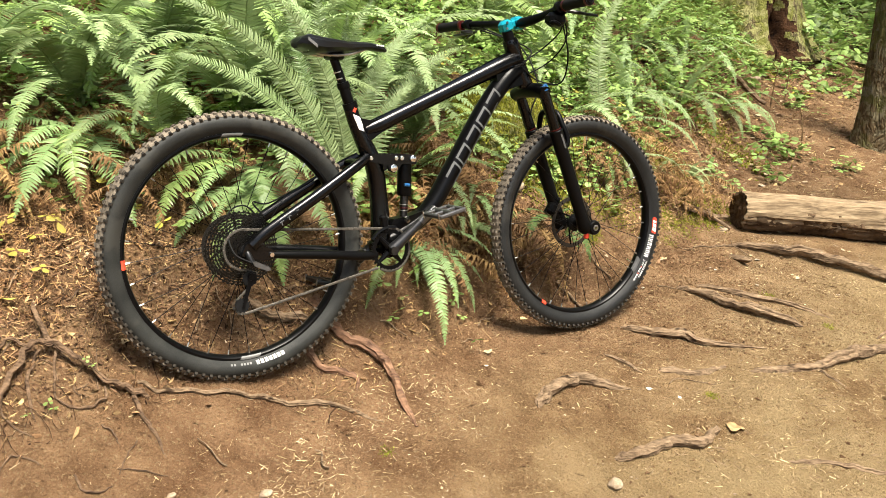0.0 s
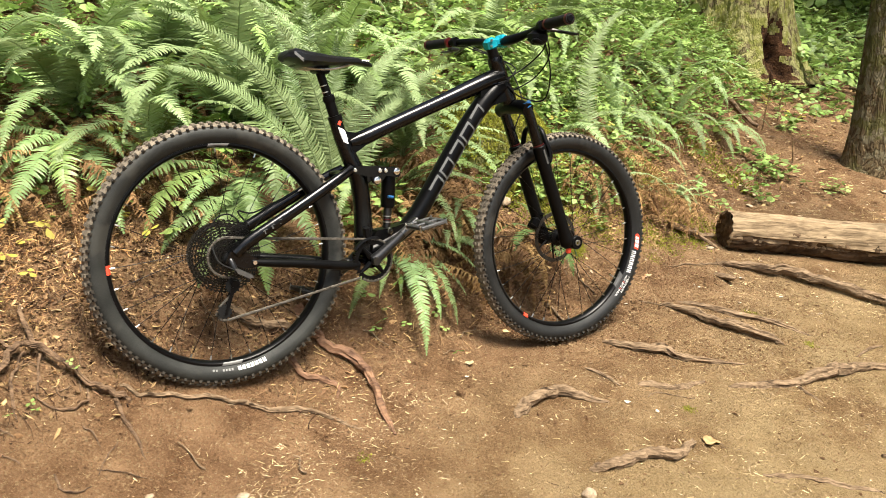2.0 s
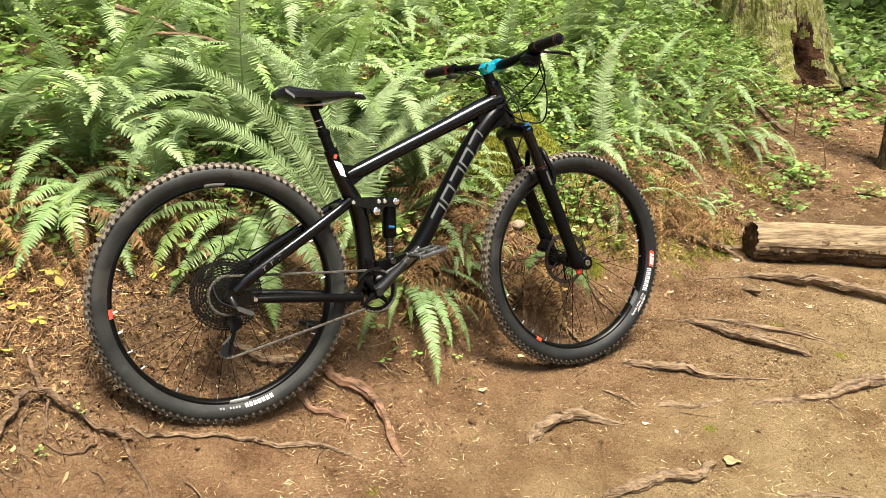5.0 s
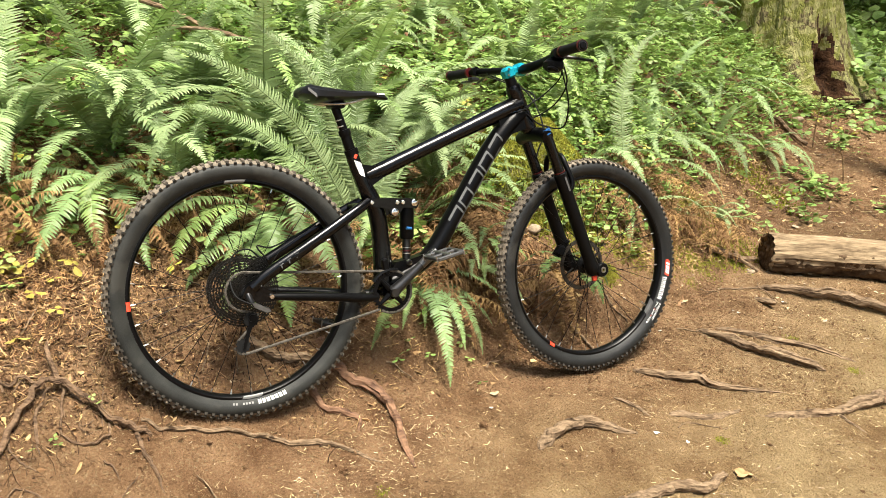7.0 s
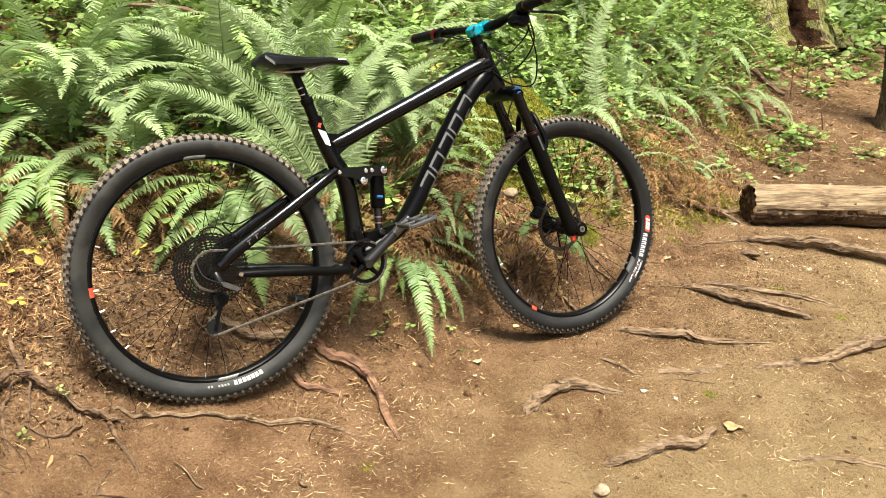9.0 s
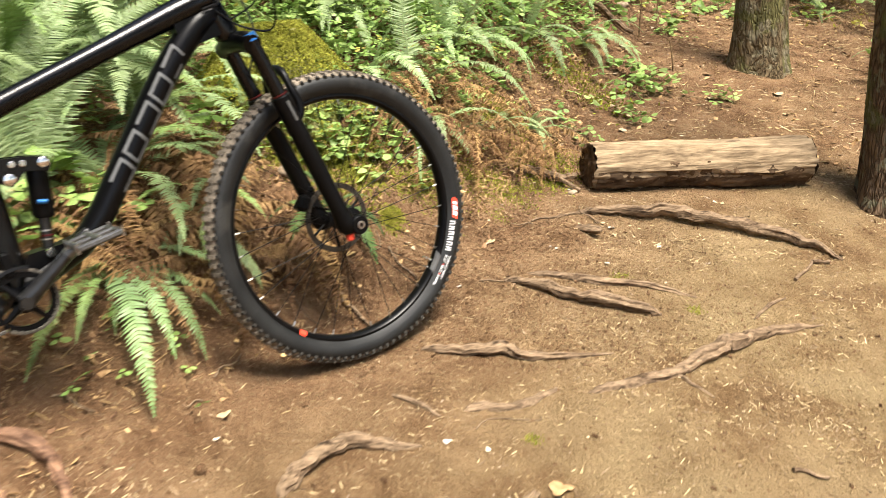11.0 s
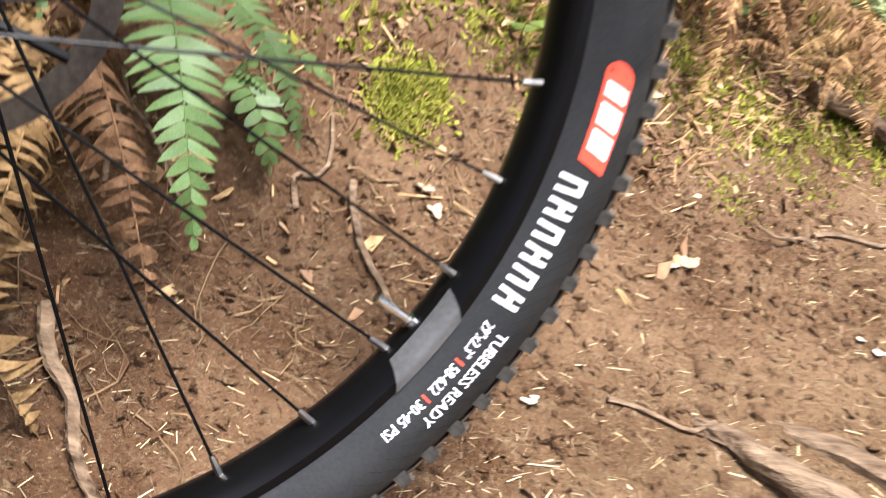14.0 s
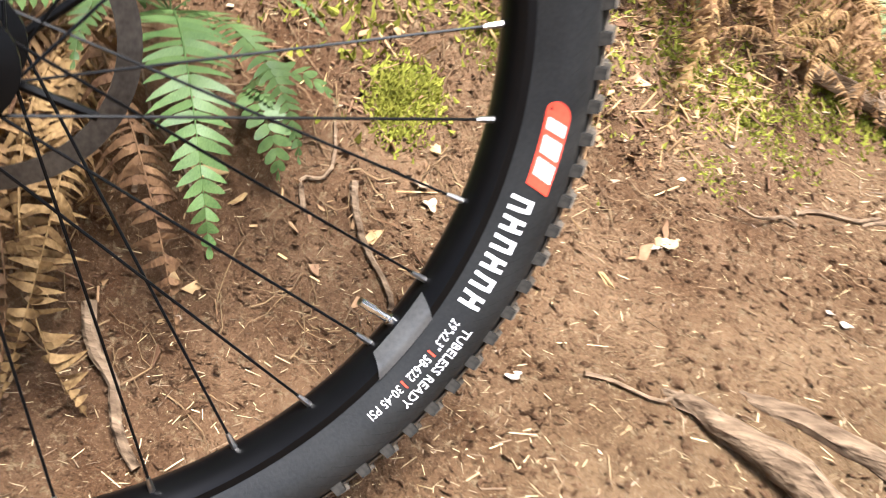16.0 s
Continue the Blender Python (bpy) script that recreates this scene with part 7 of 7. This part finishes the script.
def sapling(x, y, high, lean, label):
    """A bare dark stem with two side twigs and a few thin leaves at the top."""
    ob = tagged(new("sapling"), label, "plant", "saplings on the bare slope")
    z = ground(x, y) - 0.01
    line = smooth_line([(x, y, z), (x + 0.2 * lean, y, z + 0.4 * high), (x + 0.5 * lean, y, z + 0.75 * high), (x + lean, y, z + high)], 5)
    part("stem", Shape().tube(line, [0.006 * (1 - 0.7 * i / (len(line) - 1)) for i in range(len(line))], 7, lump=0.15), STEM, ob)
    tips = [line[-1]]
    for k, s in ((8, 1), (11, -1)):
        end = line[k] + Vector((0.09 * s, -0.03, 0.07))
        part("twig", Shape().tube([line[k], (line[k] + end) / 2 + Vector((0, 0, 0.012)), end], [0.003, 0.002, 0.001], 5), STEM, ob)
        tips.append(end)
    crown_leaves = Shape()
    for tip in tips:
        for j in range(6):
            a, k = dice.uniform(0, 6.28), dice.uniform(0.022, 0.042)
            d, e = Vector((math.cos(a), math.sin(a), dice.uniform(-0.3, 0.2))), Vector((-math.sin(a), math.cos(a), dice.uniform(-0.2, 0.2)))
            q = tip + Vector((dice.uniform(-0.03, 0.03), dice.uniform(-0.03, 0.03), dice.uniform(-0.03, 0.02)))
            crown_leaves.add([q, q + d * k * 0.4 + e * k * 0.33 + Vector((0, 0, 0.004)), q + d * k, q + d * k * 0.4 - e * k * 0.33 + Vector((0, 0, 0.004))], [(0, 1, 2), (0, 2, 3)])
    part("leaves", crown_leaves, LEAF, ob, "few thin green leaves")


sapling(2.30, 6.00, 0.34, 0.05, "leggy sapling with a dark bare stem on the dirt slope")
sapling(2.54, 6.36, 0.30, 0.03, "leggy sapling with a dark bare stem on the dirt slope")
sapling(2.28, 5.36, 0.22, -0.04, "leggy sapling with a dark bare stem on the dirt slope")


def slivers(name, x, y, length, wide, mat, label, category, lean=0.22, lift=0.0):
    """Thin three-sided slivers lying on the ground: needles, straw, twigs."""
    n = len(x)
    u, v, w = turns(n, lean)
    c = np.stack([x, y, heights(x, y) + lift + wide * 0.5], 1)
    vs = []
    for end in (-0.5, 0.5):
        for a in (0.0, 2.1, 4.2):
            vs.append(c + u * (length * end)[:, None] + v * (wide * math.cos(a))[:, None] + w * (wide * math.sin(a) + np.abs(length) * (0.05 if end > 0 else 0.0))[:, None])
    p = np.stack(vs, 1).reshape(-1, 3)
    base = np.arange(n)[:, None] * 6
    f = np.concatenate([base + np.array([q]) for q in ([0, 1, 4, 3], [1, 2, 5, 4], [2, 0, 3, 5])])
    stuff(name, p, f, mat, label, category)


def straw_size(x, y):
    """Fine fibres beside the front wheel, coarser straw elsewhere."""
    far = np.clip(np.hypot(x - 0.7, y - 3.2) / 0.6 - 0.6, 0, 1)
    u = rs.uniform(0, 1, len(x)) ** 2
    return 0.004 + 0.026 * u + 0.002 * far, rs.uniform(0.6, 1.4, len(x)) * (0.0005 + 0.0005 * far)


x, y = scatter(8000, -1.5, 2.5, 1.5, 4.6)
slivers("needle_litter", x, y, *straw_size(x, y), LITTER, "dry needles and straw scattered on the trail", "litter")

x, y = scatter(50000, -1.4, 2.6, 1.5, 4.0)
drift = np.array([noise.noise(Vector((a * 2.2, b * 2.8, 6))) + 0.5 * noise.noise(Vector((a * 7, b * 7, 2))) for a, b in zip(x, y)])
m = (drift > rs.uniform(-0.1, 0.6, len(x))) & (toe_distance(x, y) < 0.05)
slivers("straw_litter", x[m], y[m], *straw_size(x[m], y[m]), LITTER, "short pale straw and fibres drifted on the trail", "litter", 0.3)
x, y = scatter(3600, 0.15, 1.6, 2.75, 3.8)
flakes_at = scatter(9000, 0.15, 1.6, 2.75, 3.8)
slivers("needle_litter", x, y, rs.uniform(0.004, 0.020, len(x)), rs.uniform(0.0002, 0.0006, len(x)), LITTER, "dry needles and straw scattered on the trail", "litter")
x, y = scatter(46000, -2.0, 1.4, 1.4, 4.4)
d = litter_line(x, y)
m = rs.uniform(0, 1, len(x)) < np.clip((d + 0.02) / 0.2, 0, 1) * np.where(x < 0.3, 1.0, 0.35)
slivers("bank_litter", x[m], y[m], 0.006 + 0.05 * rs.uniform(0, 1, m.sum()) ** 3, rs.uniform(0.0005, 0.0015, m.sum()), RUST, "rusty dead fern bits and twigs on the bank", "litter", 0.4, 0.004)


def flakes(name, x, y, size, mat, label, category, tilt=0.3):
    n = len(x)
    u, v, w = turns(n, tilt)
    c = np.stack([x, y, heights(x, y) + size * 0.12], 1)
    ring = [(-1, -0.5), (0.2, -0.7), (1, -0.1), (0.5, 0.55), (-0.7, 0.5)]
    jit = rs.uniform(0.6, 1.2, (n, 5))
    top = np.stack([c + (u * a + v * b) * (size * jit[:, k])[:, None] + w * (size * 0.12 * (a * a))[:, None] for k, (a, b) in enumerate(ring)], 1)
    low = top - (w * 0.10 * size[:, None])[:, None]
    p = np.concatenate([top, low], 1).reshape(-1, 3)
    base = np.arange(n)[:, None] * 10
    f = [base + np.array([q]) for q in ([0, 1, 2, 3], [5, 8, 7, 6], [0, 5, 6, 1], [1, 6, 7, 2], [2, 7, 8, 3], [3, 8, 9, 4], [4, 9, 5, 0], [0, 3, 4, 4], [5, 9, 8, 8])]
    faces = np.concatenate(f[:7])
    stuff(name, p, faces, mat, label, category)


x, y = scatter(3200, -1.5, 2.9, 1.5, 6.0)
flakes("wood_flakes", x, y, (0.0015 + 0.0065 * rs.uniform(0, 1, len(x)) ** 3) * np.where(y > 3.6, 1.8, 1), CHIP, "pale wood flakes and leaf scraps on the dirt", "litter")
x, y = scatter(26000, -2.0, 1.6, 1.5, 4.8)
d = litter_line(x, y)
m = rs.uniform(0, 1, len(x)) < np.clip((d + 0.05) / 0.25, 0, 1) * np.where(x < 0.4, 1.0, 0.4)
flakes("leaf_litter", x[m], y[m], 0.003 + 0.016 * rs.uniform(0, 1, m.sum()) ** 2.5, RUST, "rusty leaf litter covering the bank", "litter", 0.7)
x, y = scatter(3500, 1.2, 4.5, 3.9, 8.0)
m = toe_distance(x, y) < 0.3
flakes("leaf_litter", x[m], y[m], rs.uniform(0.006, 0.022, m.sum()), RUST, "rusty leaf litter on the upper trail", "litter", 0.4)
x, y = scatter(5000, 1.2, 4.5, 3.9, 8.0)
m = toe_distance(x, y) < 0.3
slivers("needle_litter", x[m], y[m], rs.uniform(0.02, 0.07, m.sum()), rs.uniform(0.0008, 0.0018, m.sum()), LITTER, "dry needles and twigs on the upper trail", "litter")
x, y = scatter(9000, -1.5, 2.4, 1.6, 4.4)
flakes("soil_crumbs", x, y, 0.0015 + 0.006 * rs.uniform(0, 1, len(x)) ** 3, SOIL, "loose crumbs of brown soil", "litter", 0.5)


for mat, n in ((CHIP, 500), (RUST, 6500), (HUMUS, 27000)):
    x, y = scatter(n, -1.7, -0.35, 1.45, 2.75)
    m = rs.uniform(0, 1, n) < np.clip((litter_line(x, y) + 0.03) / 0.2, 0, 1)
    flakes("leaf_litter", x[m], y[m], 0.003 + 0.010 * rs.uniform(0, 1, m.sum()) ** 2.2, mat, "bark scraps and rotten leaves heaped on the bank", "litter", 0.9)
x, y = scatter(15000, -1.9, -0.75, 1.85, 2.75)
m = rs.uniform(0, 1, len(x)) < np.clip((litter_line(x, y) - 0.20) / 0.2, 0, 1) * np.clip((-0.80 - x) / 0.35, 0, 1)
slivers("bank_litter", x[m], y[m], 0.006 + 0.035 * rs.uniform(0, 1, m.sum()) ** 2, rs.uniform(0.0006, 0.0018, m.sum()), ORANGE, "orange dead fern scraps heaped on the bank", "litter", 0.7, 0.006)
x, y = x[m][::3], y[m][::3]
flakes("leaf_litter", x, y, 0.003 + 0.010 * rs.uniform(0, 1, len(x)) ** 2, ORANGE, "orange dead leaf scraps heaped on the bank", "litter", 0.8)
x, y = later
flakes("leaf_litter", x, y, 0.003 + 0.015 * rs.uniform(0, 1, len(x)) ** 2, RUST, "rusty leaf litter behind the front wheel", "litter", 0.7)
slivers("bank_litter", x, y, 0.01 + 0.06 * rs.uniform(0, 1, len(x)) ** 3, rs.uniform(0.0006, 0.0016, len(x)), RUST, "dead fern bits and twigs at the bank's edge", "litter", 0.5, 0.004)
x, y = flakes_at
flakes("soil_crumbs", x, y, rs.uniform(0.001, 0.0042, len(x)), SOIL, "loose crumbs of brown soil", "litter", 0.6)


x, y = scatter(2200, 0.15, 1.7, 2.75, 3.8)
flakes("soil_crumbs", x, y, rs.uniform(0.003, 0.0085, len(x)), SOIL, "loose clods of brown soil", "litter", 0.7)


def fibres(name, x, y, length, radius, mat, label):
    """Hair-thin bent rootlets lying on the ground."""
    n, steps = len(x), 5
    a, bend = rs.uniform(0, 2 * np.pi, n), rs.normal(0, 0.45, n)
    vs = []
    for k in range(steps + 1):
        z = heights(x, y) + 0.002 + 0.006 * np.abs(np.sin(k * 0.9 + a))
        side = np.stack([-np.sin(a), np.cos(a), 0 * a], 1)
        c = np.stack([x, y, z], 1)
        r = (radius * (1 - 0.12 * k))[:, None]
        vs += [c + side * r, c - side * r, c + np.array([[0, 0, 1.6]]) * r]
        x, y = x + length / steps * np.cos(a), y + length / steps * np.sin(a)
        a = a + bend + rs.normal(0, 0.35, n)
    p = np.stack(vs, 1).reshape(-1, 3)
    base = np.arange(n)[:, None] * 3 * (steps + 1)
    f = np.concatenate([base + np.array([[3 * k + i, 3 * k + j, 3 * k + 3 + j, 3 * k + 3 + i]]) for k in range(steps) for i, j in ((0, 1), (1, 2), (2, 0))])
    stuff(name, p, f, mat, label, "litter")


x, y = scatter(520, 0.25, 0.95, 2.88, 3.5)
m = toe_distance(x, y) > -0.02
fibres("rootlets", x[m], y[m], rs.uniform(0.02, 0.09, m.sum()), rs.uniform(0.0003, 0.0008, m.sum()), STEM, "hair-thin rootlets hanging out of the bank")
x, y = scatter(650, -1.6, -0.3, 1.5, 2.7)
m = litter_line(x, y) > -0.04
fibres("rootlets", x[m], y[m], rs.uniform(0.03, 0.12, m.sum()), rs.uniform(0.0006, 0.0017, m.sum()), HUMUS, "tangled thin roots and twigs on the bank")


def clods(name, x, y, size, label):
    """Angular lumps of earth, half sunk into the ground."""
    n = len(x)
    u, v, w = turns(n, 0.6)
    c = np.stack([x, y, heights(x, y) + size * 0.25], 1)
    tips = [(u, 1.0), (v, 0.8), (u, -0.9), (v, -0.75), (w, 0.7), (w, -0.6)]
    p = np.stack([c + d * (k * size * rs.uniform(0.6, 1.3, n))[:, None] + 0.25 * size[:, None] * rs.normal(0, 1, (n, 3)) for d, k in tips], 1).reshape(-1, 3)
    base = np.arange(n)[:, None] * 6
    f = np.concatenate([base + np.array([q]) for q in ([0, 1, 4], [1, 2, 4], [2, 3, 4], [3, 0, 4], [1, 0, 5], [2, 1, 5], [3, 2, 5], [0, 3, 5])])
    stuff(name, p, f, SOIL, label, "litter")


x, y = scatter(16000, 0.2, 1.25, 2.75, 3.65)
m = rs.uniform(0, 1, len(x)) < np.clip((toe_distance(x, y) + 0.35) / 0.4, 0.25, 1)
clods("soil_clods", x[m], y[m], 0.0012 + 0.0058 * rs.uniform(0, 1, m.sum()) ** 3, "crumbly brown clods of earth by the front wheel")
x, y = scatter(7500, -1.6, 2.4, 1.55, 4.2)
m = rs.uniform(0, 1, len(x)) < np.clip((toe_distance(x, y) + 0.4) / 0.4, 0.3, 1)
clods("soil_clods", x[m], y[m], 0.002 + 0.008 * rs.uniform(0, 1, m.sum()) ** 3, "crumbly brown clods of earth on the trail's edge")


def moss_patch(cx, cy, spread, n, tall, label, top=None):
    """A tuft of short upright moss blades."""
    x, y = cx + rs.normal(0, spread, n), cy + rs.normal(0, spread, n)
    z = heights(x, y) if top is None else top(x, y)
    u, v, w = turns(n, 0.6)
    k = rs.uniform(0.5, 1.2, n) * tall
    c = np.stack([x, y, z], 1)
    p = np.stack([c - u * (k * 0.35)[:, None], c + u * (k * 0.35)[:, None], c + v * (k * 0.3)[:, None], c + w * k[:, None] + u * (k * 0.2)[:, None]], 1).reshape(-1, 3)
    base = np.arange(n)[:, None] * 4
    f = np.concatenate([base + np.array([q]) for q in ([0, 1, 3], [1, 2, 3], [2, 0, 3])])
    stuff("moss", p, f, MOSS, label, "moss")


for cx, cy, sp, n, tall in ((0.598, 3.352, 0.012, 2600, 0.0085), (0.618, 3.385, 0.011, 1800, 0.0085), (0.606, 3.366, 0.014, 900, 0.007), (-0.152, 2.083, 0.010, 90, 0.006), (1.47, 3.03, 0.012, 200, 0.005), (1.30, 3.21, 0.016, 200, 0.005), (0.98, 3.57, 0.02, 180, 0.006), (1.08, 3.70, 0.03, 260, 0.007), (0.72, 3.56, 0.04, 1300, 0.009), (0.45, 3.50, 0.07, 3200, 0.014), (0.30, 3.44, 0.04, 1400, 0.013), (1.14, 3.80, 0.03, 260, 0.008), (0.86, 2.50, 0.01, 120, 0.006), (0.80, 3.62, 0.05, 350, 0.008), (0.92, 3.72, 0.05, 900, 0.010), (1.02, 3.76, 0.04, 700, 0.010), (0.66, 3.50, 0.02, 250, 0.008), (1.20, 3.90, 0.05, 700, 0.012), (1.30, 4.05, 0.06, 700, 0.012), (1.10, 4.15, 0.09, 3000, 0.011), (0.56, 3.60, 0.06, 1500, 0.012), (1.6, 4.9, 0.12, 900, 0.02), (2.45, 7.35, 0.16, 5000, 0.018), (2.40, 7.72, 0.14, 7000, 0.026), (2.30, 7.95, 0.16, 7000, 0.03), (2.62, 7.52, 0.08, 2500, 0.02)):
    moss_patch(cx, cy, sp, n, tall, "tuft of yellow-green moss on the ground")


def stump_top(x, y):
    r = np.hypot(x - 0.26, y - 3.74)
    return heights(x, y) * 0 + ground(0.26, 3.74) + np.clip(0.235 - 1.2 * np.maximum(0, r - 0.12), -0.08, 0.235)


moss_patch(0.26, 3.70, 0.115, 24000, 0.0105, "thick yellow-green moss covering the stump", stump_top)
